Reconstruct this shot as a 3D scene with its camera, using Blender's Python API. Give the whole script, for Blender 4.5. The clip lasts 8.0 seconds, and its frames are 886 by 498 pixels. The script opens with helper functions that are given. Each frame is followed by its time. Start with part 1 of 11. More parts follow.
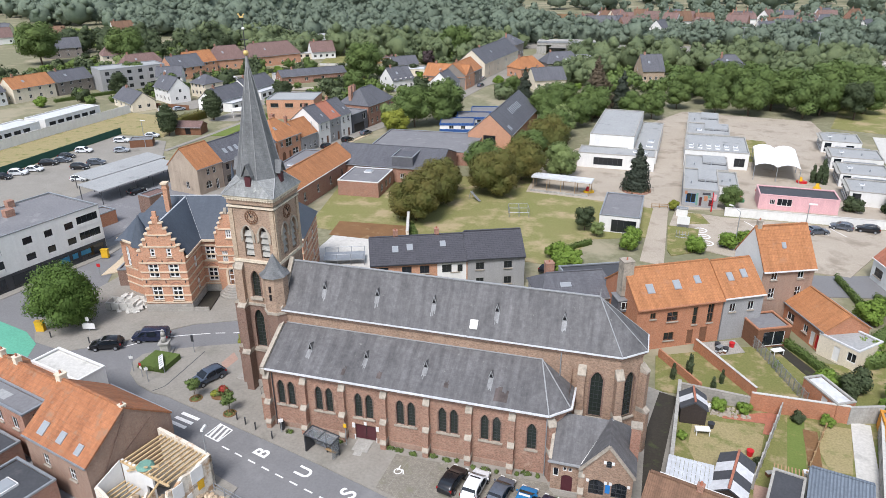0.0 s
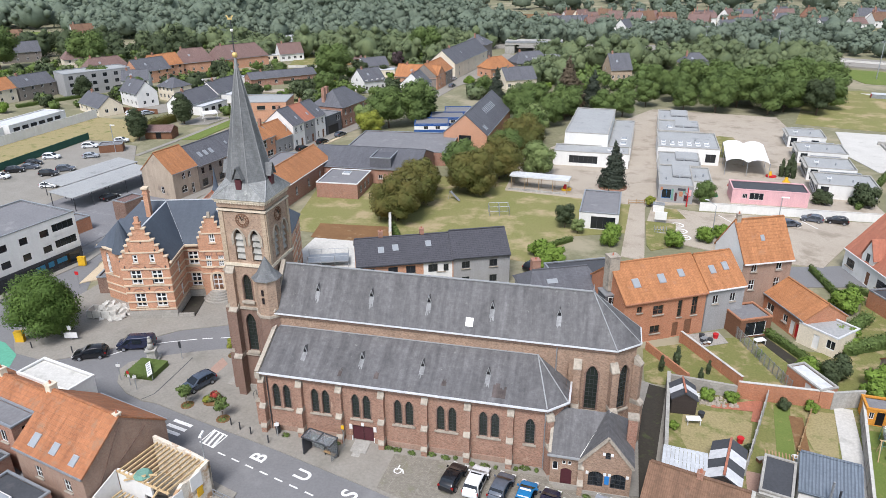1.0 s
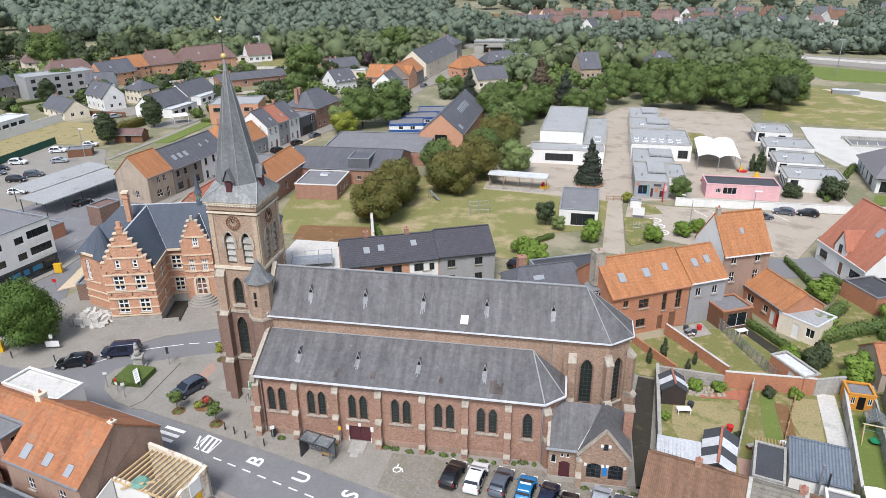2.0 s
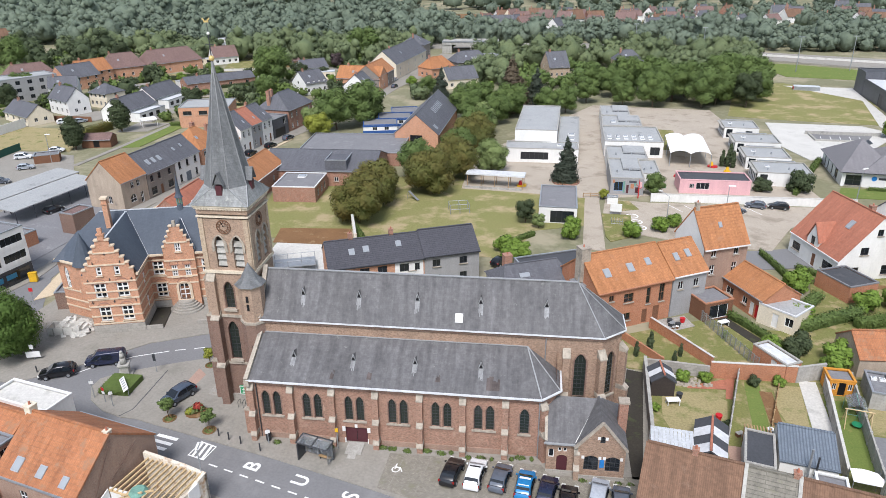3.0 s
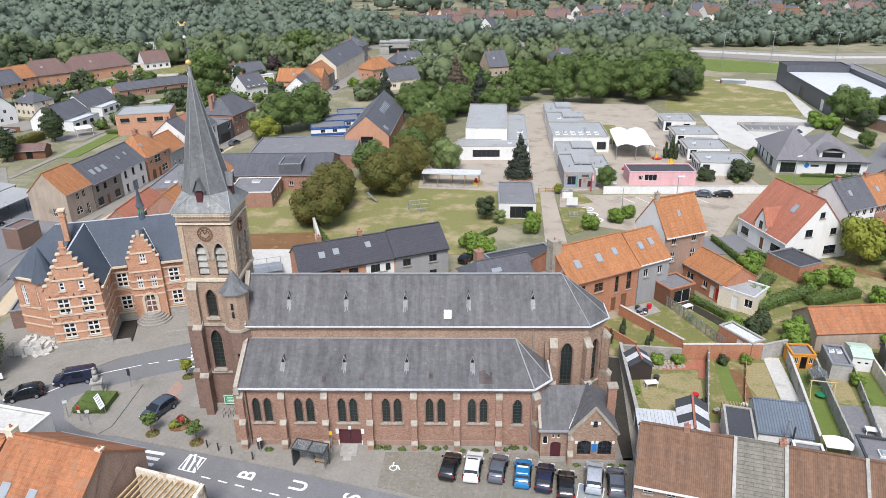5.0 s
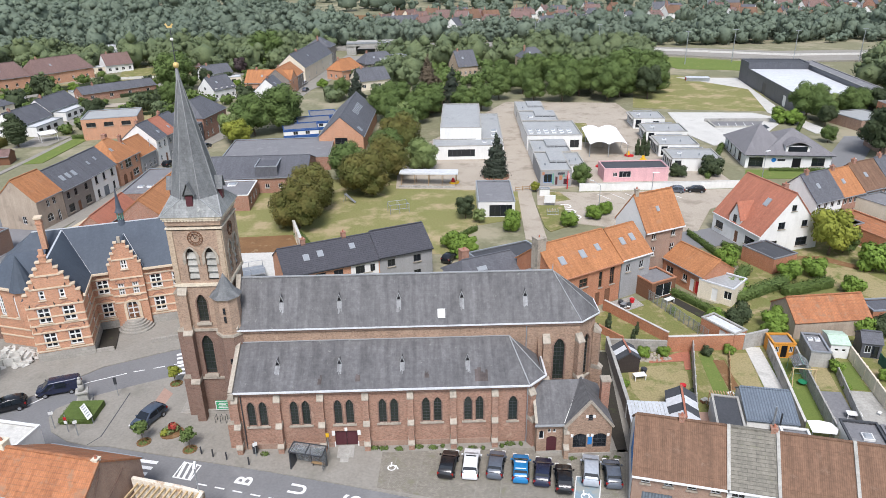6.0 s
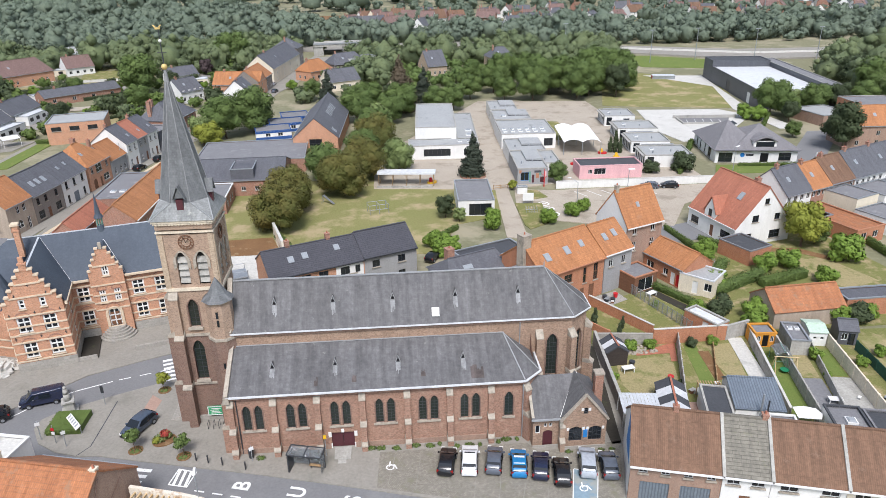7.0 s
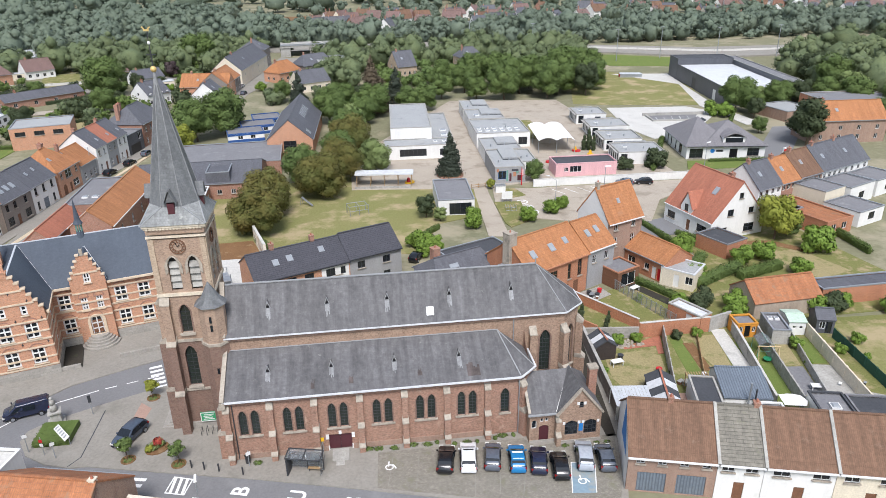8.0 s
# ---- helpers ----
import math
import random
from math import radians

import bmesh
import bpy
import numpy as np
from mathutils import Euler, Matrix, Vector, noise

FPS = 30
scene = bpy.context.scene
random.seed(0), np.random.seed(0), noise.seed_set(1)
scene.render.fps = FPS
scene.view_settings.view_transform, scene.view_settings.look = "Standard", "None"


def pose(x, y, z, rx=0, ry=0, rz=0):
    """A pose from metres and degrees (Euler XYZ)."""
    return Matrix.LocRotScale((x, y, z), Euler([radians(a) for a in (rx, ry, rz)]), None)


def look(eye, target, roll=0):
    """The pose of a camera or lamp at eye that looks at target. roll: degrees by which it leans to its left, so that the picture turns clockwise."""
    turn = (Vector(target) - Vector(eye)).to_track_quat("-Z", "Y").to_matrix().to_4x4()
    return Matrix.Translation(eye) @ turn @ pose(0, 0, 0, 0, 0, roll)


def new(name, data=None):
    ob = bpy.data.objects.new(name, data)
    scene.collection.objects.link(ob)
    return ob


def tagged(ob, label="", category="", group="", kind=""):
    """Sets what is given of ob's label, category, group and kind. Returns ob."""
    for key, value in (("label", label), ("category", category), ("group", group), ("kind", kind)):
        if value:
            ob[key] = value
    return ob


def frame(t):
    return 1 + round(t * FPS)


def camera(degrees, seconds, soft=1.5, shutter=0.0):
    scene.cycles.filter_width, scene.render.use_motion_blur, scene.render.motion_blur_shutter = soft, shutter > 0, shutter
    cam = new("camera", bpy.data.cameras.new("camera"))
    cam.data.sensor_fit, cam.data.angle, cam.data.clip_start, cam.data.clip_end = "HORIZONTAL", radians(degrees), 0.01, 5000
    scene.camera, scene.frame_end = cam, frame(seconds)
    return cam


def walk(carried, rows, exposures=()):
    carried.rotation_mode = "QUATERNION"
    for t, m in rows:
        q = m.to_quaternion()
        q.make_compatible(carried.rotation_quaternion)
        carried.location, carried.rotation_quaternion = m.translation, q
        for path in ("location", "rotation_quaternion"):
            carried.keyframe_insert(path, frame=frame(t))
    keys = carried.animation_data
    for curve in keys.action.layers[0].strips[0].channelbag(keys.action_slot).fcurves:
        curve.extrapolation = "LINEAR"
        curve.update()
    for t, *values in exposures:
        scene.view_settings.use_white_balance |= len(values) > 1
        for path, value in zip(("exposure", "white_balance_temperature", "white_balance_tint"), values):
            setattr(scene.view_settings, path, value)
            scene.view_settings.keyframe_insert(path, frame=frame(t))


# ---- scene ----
cam = camera(65.6, 8.0, soft=0.6)
PATH = [
    (0, (37.633, -56.236, 49.839), (37.113, -54.477, 49.043), -0.5),
    (0.5, (36.369, -56.853, 49.852), (35.894, -55.081, 49.057), -0.5),
    (1, (35.034, -57.399, 49.87), (34.604, -55.615, 49.075), -0.6),
    (1.5, (33.743, -57.906, 49.889), (33.358, -56.112, 49.093), -0.6),
    (3, (29.752, -59.231, 50.001), (29.506, -57.413, 49.205), -0.7),
    (3.5, (28.402, -59.612, 50.044), (28.204, -57.788, 49.247), -0.7),
    (4, (27.037, -59.942, 50.079), (26.885, -58.113, 49.283), -0.8),
    (4.5, (25.684, -60.292, 50.094), (25.578, -58.461, 49.298), -0.8),
    (6, (21.504, -61.016, 50.239), (21.542, -59.182, 49.441), -0.9),
    (6.5, (20.012, -61.13, 50.269), (20.099, -59.299, 49.471), -0.8),
    (7, (18.584, -61.252, 50.279), (18.719, -59.423, 49.48), -0.9),
    (7.5, (17.081, -61.289, 50.312), (17.264, -59.465, 49.513), -0.9),
    (8, (15.628, -61.3, 50.358), (15.859, -59.481, 49.558), -0.9),
]
walk(cam, [(t, look(eye, target, roll)) for t, eye, target, roll in PATH])

# ---- light: a bright, thinly overcast sky ----
world = bpy.data.worlds.new("sky")
scene.world = world
world.use_nodes = True
wn = world.node_tree
sky = wn.nodes.new("ShaderNodeTexSky")
sky.sky_type, sky.sun_disc = "NISHITA", False
SUN_UP, SUN_TURN = 54.0, 183.0
sky.sun_elevation, sky.sun_rotation = radians(SUN_UP), radians(SUN_TURN)
sky.air_density, sky.dust_density, sky.ozone_density = 1.0, 1.0, 2.0
veil = wn.nodes.new("ShaderNodeHueSaturation")
veil.inputs["Saturation"].default_value = 0.6
wn.links.new(sky.outputs[0], veil.inputs["Color"])
wn.links.new(veil.outputs[0], wn.nodes["Background"].inputs["Color"])
wn.nodes["Background"].inputs["Strength"].default_value = 0.112
sun = new("sun", bpy.data.lights.new("sun", "SUN"))
sun.data.energy, sun.data.angle, sun.data.color = 2.2, radians(20), (1.0, 0.97, 0.985)
sun.matrix_world = look((0, 0, 120), (-math.sin(radians(SUN_TURN)) * 100, -math.cos(radians(SUN_TURN)) * 100, 120 - 100 * math.tan(radians(SUN_UP))))
scene.view_settings.exposure = 0.93

# ---- materials ----
MATS = {}


def lin(c):
    """sRGB 0..255 to linear."""
    return tuple((v / 255 / 12.92 if v / 255 <= 0.04045 else ((v / 255 + 0.055) / 1.055) ** 2.4) for v in c)


def flat_uv(nt):
    """Metres across and up a wall or slope, in the object's own axes."""
    tc = nt.nodes.new("ShaderNodeTexCoord")
    n = nt.nodes.new("ShaderNodeSeparateXYZ")
    p = nt.nodes.new("ShaderNodeSeparateXYZ")
    nt.links.new(tc.outputs["Normal"], n.inputs[0])
    nt.links.new(tc.outputs["Object"], p.inputs[0])

    def op(kind, a, b):
        m = nt.nodes.new("ShaderNodeMath")
        m.operation = kind
        for i, v in enumerate((a, b)):
            if isinstance(v, (int, float)):
                m.inputs[i].default_value = v
            elif v is not None:
                nt.links.new(v, m.inputs[i])
        return m.outputs[0]

    ax, ay = op("ABSOLUTE", n.outputs[0], None), op("ABSOLUTE", n.outputs[1], None)
    side = op("GREATER_THAN", ay, ax)
    u = op("ADD", op("MULTIPLY", p.outputs[0], side), op("MULTIPLY", p.outputs[1], op("SUBTRACT", 1.0, side)))
    az = op("ABSOLUTE", n.outputs[2], None)
    up = op("DIVIDE", p.outputs[2], op("MAXIMUM", op("SQRT", op("SUBTRACT", 1.0, op("MULTIPLY", az, az)), None), 0.05))
    level = op("GREATER_THAN", az, 0.92)
    slope = op("SUBTRACT", 1.0, level)
    u = op("ADD", op("MULTIPLY", u, slope), op("MULTIPLY", p.outputs[0], level))
    up = op("ADD", op("MULTIPLY", up, slope), op("MULTIPLY", p.outputs[1], level))
    c = nt.nodes.new("ShaderNodeCombineXYZ")
    nt.links.new(u, c.inputs[0])
    nt.links.new(up, c.inputs[1])
    return tc, c.outputs[0]


def material(name, a, b=None, rough=0.85, coarse=0.15, fine=6.0, bump=0.3, metal=0.0, spec=0.4, tile=None, joint=None, streak=0.0, patch=None, vary=0.0, island=False, gap=0.02, patch_size=0.35, patch_from=0.58, mottle=0.35, contrast=0.12, stack=False):
    """A weathered surface: two tones at two scales, with tiles or bricks (tile = width, height), streaks down the slope and patches of another tone."""
    m = bpy.data.materials.new(name)
    m.use_nodes = True
    nt = m.node_tree
    bs = nt.nodes["Principled BSDF"]
    a, b = lin(a), lin(b or tuple(v * 0.82 for v in a))
    tc, uv = flat_uv(nt)

    def mix(fac, x, y, mode="MIX"):
        k = nt.nodes.new("ShaderNodeMix")
        k.data_type, k.blend_type = "RGBA", mode
        for i, v in ((0, fac), (6, x), (7, y)):
            if isinstance(v, tuple):
                k.inputs[i].default_value = (*v, 1) if len(v) == 3 else v
            elif isinstance(v, (int, float)):
                k.inputs[i].default_value = v
            else:
                nt.links.new(v, k.inputs[i])
        return k.outputs[2]

    def tex(scale, detail=6, vector=None, stretch=None):
        k = nt.nodes.new("ShaderNodeTexNoise")
        k.inputs["Scale"].default_value, k.inputs["Detail"].default_value, k.inputs["Roughness"].default_value = scale, detail, 0.65
        src = vector or tc.outputs["Object"]
        if stretch:
            s = nt.nodes.new("ShaderNodeMapping")
            s.inputs["Scale"].default_value = stretch
            nt.links.new(src, s.inputs[0])
            src = s.outputs[0]
        nt.links.new(src, k.inputs["Vector"])
        return k.outputs[0]

    def ramp(src, lo, hi):
        r = nt.nodes.new("ShaderNodeMapRange")
        r.inputs[1].default_value, r.inputs[2].default_value = lo, hi
        nt.links.new(src, r.inputs[0])
        return r.outputs[0]

    big, small = tex(coarse), tex(fine)
    col = mix(ramp(big, 0.3, 0.7), a, b)
    col = mix(mottle, col, mix(ramp(small, 0.3, 0.7), tuple(v * 0.6 for v in a), tuple(min(1, v * 1.4) for v in a)))
    height = small
    if tile:
        k = nt.nodes.new("ShaderNodeTexBrick")
        k.inputs["Scale"].default_value = 1.0
        k.inputs["Brick Width"].default_value, k.inputs["Row Height"].default_value = tile
        k.inputs["Mortar Size"].default_value, k.inputs["Mortar Smooth"].default_value = gap, 0.3
        k.inputs["Color1"].default_value, k.inputs["Color2"].default_value = (1 - contrast,) * 3 + (1,), (1 + contrast * 0.8,) * 3 + (1,)
        k.offset = 0.0 if stack else 0.5
        j = lin(joint) if joint else (0.5, 0.5, 0.5)
        k.inputs["Mortar"].default_value = (1, 1, 1, 1)
        nt.links.new(uv, k.inputs["Vector"])
        col = mix(0.7, col, mix(1.0, col, k.outputs["Color"], "MULTIPLY"))
        jc = j if joint else tuple(v * 0.55 for v in a)
        col = mix(k.outputs["Fac"], col, mix(0.7, col, jc))
        inv = nt.nodes.new("ShaderNodeMath")
        inv.operation = "MULTIPLY_ADD"
        nt.links.new(k.outputs["Fac"], inv.inputs[0])
        inv.inputs[1].default_value = -1.5
        nt.links.new(small, inv.inputs[2])
        height = inv.outputs[0]
    if streak:
        st = tex(1.0, 5, uv, (1.1, 0.13, 1))
        col = mix(1.0, col, mix(ramp(st, 0.35, 0.7), (1 - streak,) * 3, (1 + streak,) * 3), "MULTIPLY")
    if patch:
        col = mix(ramp(tex(patch_size, 8), patch_from, patch_from + 0.12), col, lin(patch))
    if vary:
        oi = nt.nodes.new("ShaderNodeObjectInfo") if not island else nt.nodes.new("ShaderNodeNewGeometry")
        r = nt.nodes.new("ShaderNodeMapRange")
        r.inputs[3].default_value, r.inputs[4].default_value = 1 - vary, 1 + vary
        nt.links.new(oi.outputs["Random Per Island" if island else "Random"], r.inputs[0])
        col = mix(1.0, col, r.outputs[0], "MULTIPLY")
    nt.links.new(col, bs.inputs["Base Color"])
    bs.inputs["Roughness"].default_value, bs.inputs["Metallic"].default_value, bs.inputs["Specular IOR Level"].default_value = rough, metal, spec
    if bump:
        bp = nt.nodes.new("ShaderNodeBump")
        bp.inputs["Strength"].default_value, bp.inputs["Distance"].default_value = bump, 0.03
        nt.links.new(height, bp.inputs["Height"])
        nt.links.new(bp.outputs[0], bs.inputs["Normal"])
    MATS[name] = m
    return m


BR = (0.22, 0.075)
material("asphalt", (121, 121, 122), (110, 110, 111), fine=4, coarse=0.12, patch=(132, 132, 132), patch_size=0.08, spec=0.3, mottle=0.25)
material("pavement", (158, 154, 147), (140, 137, 131), fine=5, tile=(0.6, 0.6), gap=0.02, patch=(128, 124, 118), patch_size=0.15)
material("slab", (143, 139, 131), (128, 124, 116), fine=3, coarse=0.3, patch=(120, 117, 108), patch_size=0.14, tile=(0.3, 0.3), gap=0.008, joint=(140, 135, 128), mottle=0.3, contrast=0.06)
material("cobble", (138, 133, 124), (118, 113, 104), fine=2.2, coarse=0.4, tile=(0.2, 0.12), gap=0.02, joint=(112, 108, 94), patch=(118, 116, 98), patch_size=0.5, patch_from=0.55, mottle=0.5, contrast=0.3)
material("red_paving", (166, 138, 124), (148, 122, 110), fine=5)
material("yard", (170, 160, 146), (154, 144, 130), fine=4, coarse=0.15, patch=(140, 130, 116), patch_size=0.2, patch_from=0.52)
material("turf", (98, 114, 60), (112, 122, 68), coarse=0.4, fine=5, patch=(136, 130, 84), patch_size=0.5, bump=0.6, rough=1, spec=0.1)
# very dark brown ground with greenish patches
material("moss", (56, 52, 45), (42, 40, 35), coarse=0.6, fine=4, patch=(66, 70, 46), patch_size=0.6, patch_from=0.56, bump=0.5, mottle=0.5)
material("brick_brown", (150, 122, 106), (132, 106, 92), tile=BR, joint=(160, 144, 130), gap=0.012, coarse=0.4, streak=0.12)
material("band", (206, 188, 164), (186, 168, 146), coarse=0.5, fine=4, streak=0.08, patch=(180, 166, 148))
material("poly", (188, 192, 196), (172, 176, 180), coarse=0.5, fine=3, rough=0.35, bump=0.1, streak=0.1)
material("line_white", (228, 228, 226), (206, 206, 204), fine=5, patch=(170, 170, 170), patch_size=3.0, patch_from=0.62, bump=0.1)
material("bay_blue", (128, 148, 160), (116, 138, 150), fine=3, patch=(146, 150, 146), patch_size=0.6, patch_from=0.5)
material("green_paint", (96, 164, 140), (84, 150, 128), fine=3, bump=0.1)
material("grass", (120, 122, 76), (136, 128, 90), coarse=0.08, fine=3, patch=(160, 146, 114), patch_size=0.12, patch_from=0.5, bump=0.6, rough=1, spec=0.1, mottle=0.45)
material("lawn", (110, 114, 68), (126, 120, 80), coarse=0.25, fine=4, patch=(152, 138, 106), patch_size=0.4, patch_from=0.5, bump=0.6, rough=1, spec=0.1, mottle=0.5)
material("dry_grass", (152, 140, 106), (132, 126, 86), coarse=0.3, fine=4, patch=(108, 114, 68), patch_size=0.4, patch_from=0.54, bump=0.6, rough=1, spec=0.1, mottle=0.5)
material("country", (116, 116, 92), (134, 130, 106), coarse=0.03, fine=0.8, patch=(150, 143, 122), patch_size=0.05, patch_from=0.5, bump=0.3, rough=1, spec=0.1)
material("soil", (128, 98, 70), (104, 80, 58), coarse=0.4, fine=4, patch=(150, 128, 100), bump=1.0, rough=1, spec=0.1)
material("sand", (196, 180, 154), (182, 164, 138), coarse=0.2, fine=4, bump=0.3)
material("concrete", (164, 162, 156), (142, 140, 134), coarse=0.3, fine=3, streak=0.12, patch=(126, 124, 118), mottle=0.45)
material("white_concrete", (194, 192, 186), (176, 174, 168), coarse=0.2, fine=3, patch=(164, 162, 156), patch_size=0.4)
material("brick_red", (156, 112, 94), (136, 96, 82), tile=BR, joint=(166, 146, 130), gap=0.012, coarse=0.4, fine=3.5, streak=0.08, patch=(170, 128, 108), patch_size=0.5, mottle=0.45, contrast=0.35)
material("brick_church", (152, 115, 98), (114, 87, 75), tile=BR, joint=(156, 134, 117), gap=0.014, coarse=0.5, fine=3.5, streak=0.05, patch=(170, 142, 124), patch_size=0.8, patch_from=0.58, mottle=0.6, contrast=0.45)
material("brick_tower", (156, 131, 112), (130, 107, 92), tile=BR, joint=(166, 148, 131), gap=0.014, coarse=0.5, fine=3.5, streak=0.08, patch=(168, 146, 128), patch_size=0.7, patch_from=0.57, mottle=0.55, contrast=0.42)
material("brick_nave", (148, 121, 102), (112, 91, 79), tile=BR, joint=(160, 141, 124), gap=0.014, coarse=0.45, fine=3.5, streak=0.12, patch=(166, 142, 122), patch_size=0.6, patch_from=0.58, mottle=0.6, contrast=0.45)
material("slate_stain", (88, 80, 78), (74, 69, 68), coarse=0.8, fine=2.5, rough=0.75, spec=0.2, streak=0.3, bump=0.1, mottle=0.5)
material("lead_wash", (136, 137, 138), (116, 117, 119), coarse=1.2, fine=4, rough=0.7, spec=0.2, streak=0.25, bump=0.05, mottle=0.5)
material("slate_skirt", (138, 140, 139), (116, 118, 119), coarse=0.6, fine=2.5, rough=0.7, spec=0.25, tile=(0.3, 0.25), gap=0.01, joint=(102, 104, 106), streak=0.24, patch=(166, 167, 160), patch_size=1.1, patch_from=0.58, mottle=0.5)
material("brick_dark", (120, 92, 80), (98, 76, 68), tile=BR, joint=(140, 124, 112), gap=0.014, coarse=0.5, fine=3.5, streak=0.06, mottle=0.5, contrast=0.4)
material("brick_orange", (190, 138, 108), (170, 120, 92), tile=BR, joint=(186, 156, 134), gap=0.014, coarse=0.4, fine=3.5, streak=0.06, mottle=0.45, contrast=0.35)
material("brick_terra", (174, 118, 88), (156, 102, 76), tile=BR, joint=(176, 138, 114), gap=0.01, coarse=0.5, streak=0.08, mottle=0.4, contrast=0.25)
material("brick_yellow", (172, 152, 130), (152, 132, 112), tile=BR, joint=(180, 166, 148), gap=0.012, coarse=0.4, fine=3.5, streak=0.06, mottle=0.45, contrast=0.35)
material("brick_grey", (126, 118, 112), (112, 104, 98), tile=BR, joint=(140, 134, 126), gap=0.012, coarse=0.4)
material("stone_pale", (206, 194, 174), (184, 172, 154), coarse=0.6, fine=4, streak=0.1, patch=(160, 150, 136), patch_size=0.9, patch_from=0.56, mottle=0.4)
material("stone", (164, 155, 142), (142, 134, 122), coarse=0.5, fine=4, streak=0.12, patch=(126, 120, 110), patch_size=0.8, patch_from=0.54, mottle=0.5)
material("stone_grey", (160, 156, 148), (140, 136, 130), coarse=0.5, fine=4, tile=(0.8, 0.4), gap=0.015)
material("white_paint", (218, 218, 216), (206, 206, 204), coarse=0.3, fine=3, rough=0.6, bump=0.1, mottle=0.12)
material("render_white", (220, 219, 216), (206, 205, 201), coarse=0.25, fine=3, streak=0.05, bump=0.1, patch=(204, 203, 198), patch_size=0.4, patch_from=0.6, mottle=0.12)
material("render_cream", (212, 202, 182), (196, 186, 168), coarse=0.25, fine=5, streak=0.07, bump=0.15)
material("render_grey", (150, 150, 150), (136, 136, 136), coarse=0.25, fine=5, streak=0.06, bump=0.15)
material("render_pink", (214, 170, 172), (200, 156, 160), coarse=0.3, fine=5, streak=0.08, bump=0.1)
material("render_tan", (168, 154, 138), (146, 132, 118), coarse=0.25, fine=5, streak=0.15, patch=(124, 112, 102), bump=0.2)
material("clad_dark", (86, 88, 94), (74, 76, 82), coarse=0.3, fine=3, rough=0.5, tile=(0.4, 8.0), gap=0.02)
material("slate_church", (102, 101, 102), (82, 82, 84), coarse=0.35, fine=1.8, rough=0.7, spec=0.25, tile=(0.3, 0.22), gap=0.006, joint=(84, 84, 86), streak=0.26, patch=(132, 132, 128), patch_size=1.6, patch_from=0.64, bump=0.15, mottle=0.42, contrast=0.1)
material("slate_blue", (78, 86, 96), (68, 75, 85), coarse=0.25, fine=3, rough=0.6, spec=0.25, tile=(0.3, 0.25), gap=0.006, joint=(66, 73, 83), streak=0.06, bump=0.15, mottle=0.18, contrast=0.06)
material("slate_spire", (112, 114, 115), (94, 96, 98), coarse=0.4, fine=2.5, rough=0.65, spec=0.25, tile=(0.3, 0.25), gap=0.01, joint=(84, 86, 90), streak=0.24, patch=(138, 140, 140), patch_size=0.7, patch_from=0.6)
material("slate_pale", (124, 122, 124), (110, 108, 111), coarse=0.25, fine=3, rough=0.7, spec=0.25, tile=(0.3, 0.3), gap=0.015, streak=0.1, mottle=0.35)
material("slate_dark", (76, 76, 82), (66, 66, 72), coarse=0.25, fine=3, rough=0.5, tile=(0.9, 0.36), gap=0.04, joint=(44, 44, 50), bump=0.8)
material("slate_grey", (96, 97, 102), (84, 85, 91), coarse=0.25, fine=3, rough=0.7, spec=0.25, tile=(0.3, 0.3), gap=0.015, streak=0.12, mottle=0.4)
material("tile_orange", (174, 120, 80), (154, 102, 68), coarse=0.3, fine=3, tile=(0.22, 0.5), gap=0.02, joint=(142, 96, 66), bump=0.8, streak=0.16, patch=(160, 116, 86), patch_size=0.9, stack=True, mottle=0.45, contrast=0.1)
material("tile_red", (172, 110, 88), (154, 98, 78), coarse=0.3, fine=3, tile=(0.22, 0.5), gap=0.02, joint=(150, 106, 90), bump=0.7, streak=0.12, stack=True, mottle=0.4, contrast=0.08)
material("tile_old", (170, 112, 76), (146, 94, 66), coarse=0.5, fine=3, tile=(0.2, 0.5), gap=0.022, joint=(132, 96, 74), bump=0.8, streak=0.22, patch=(146, 112, 88), patch_size=0.9, patch_from=0.54, stack=True, mottle=0.5, contrast=0.1)
material("tile_brown", (118, 91, 73), (102, 78, 63), coarse=0.3, fine=3, tile=(0.18, 4.0), gap=0.018, joint=(98, 73, 56), bump=0.7, streak=0.2, stack=True, mottle=0.5, contrast=0.07, patch=(122, 100, 84), patch_size=1.2, patch_from=0.6)
material("tile_dull", (128, 104, 98), (114, 92, 88), coarse=0.3, fine=3, tile=(0.26, 0.34), gap=0.03, bump=0.8, streak=0.08, stack=True, mottle=0.45, contrast=0.22)
material("tile_moss", (122, 118, 108), (104, 101, 93), coarse=0.5, fine=3, tile=(1.6, 0.36), gap=0.02, joint=(84, 80, 74), bump=0.8, streak=0.14, patch=(116, 116, 96), patch_size=0.9, mottle=0.5, contrast=0.12)
material("bitumen", (122, 122, 124), (108, 108, 112), coarse=0.25, fine=3, rough=0.9, patch=(140, 140, 140), patch_size=0.3)
material("bitumen_pale", (156, 158, 158), (142, 144, 144), coarse=0.2, fine=3, rough=0.9, patch=(128, 130, 130), patch_size=0.35)
material("bitumen_dark", (70, 72, 76), (60, 62, 66), coarse=0.3, fine=3, patch=(84, 84, 86))
material("roof_white", (202, 204, 206), (186, 188, 190), coarse=0.3, fine=2, rough=0.5, bump=0.1, patch=(172, 174, 174), patch_size=0.5)
material("corrugated", (122, 132, 142), (108, 118, 128), coarse=0.4, fine=3, rough=0.45, tile=(0.3, 12), gap=0.06, joint=(92, 100, 110), bump=1.0, metal=0.2)
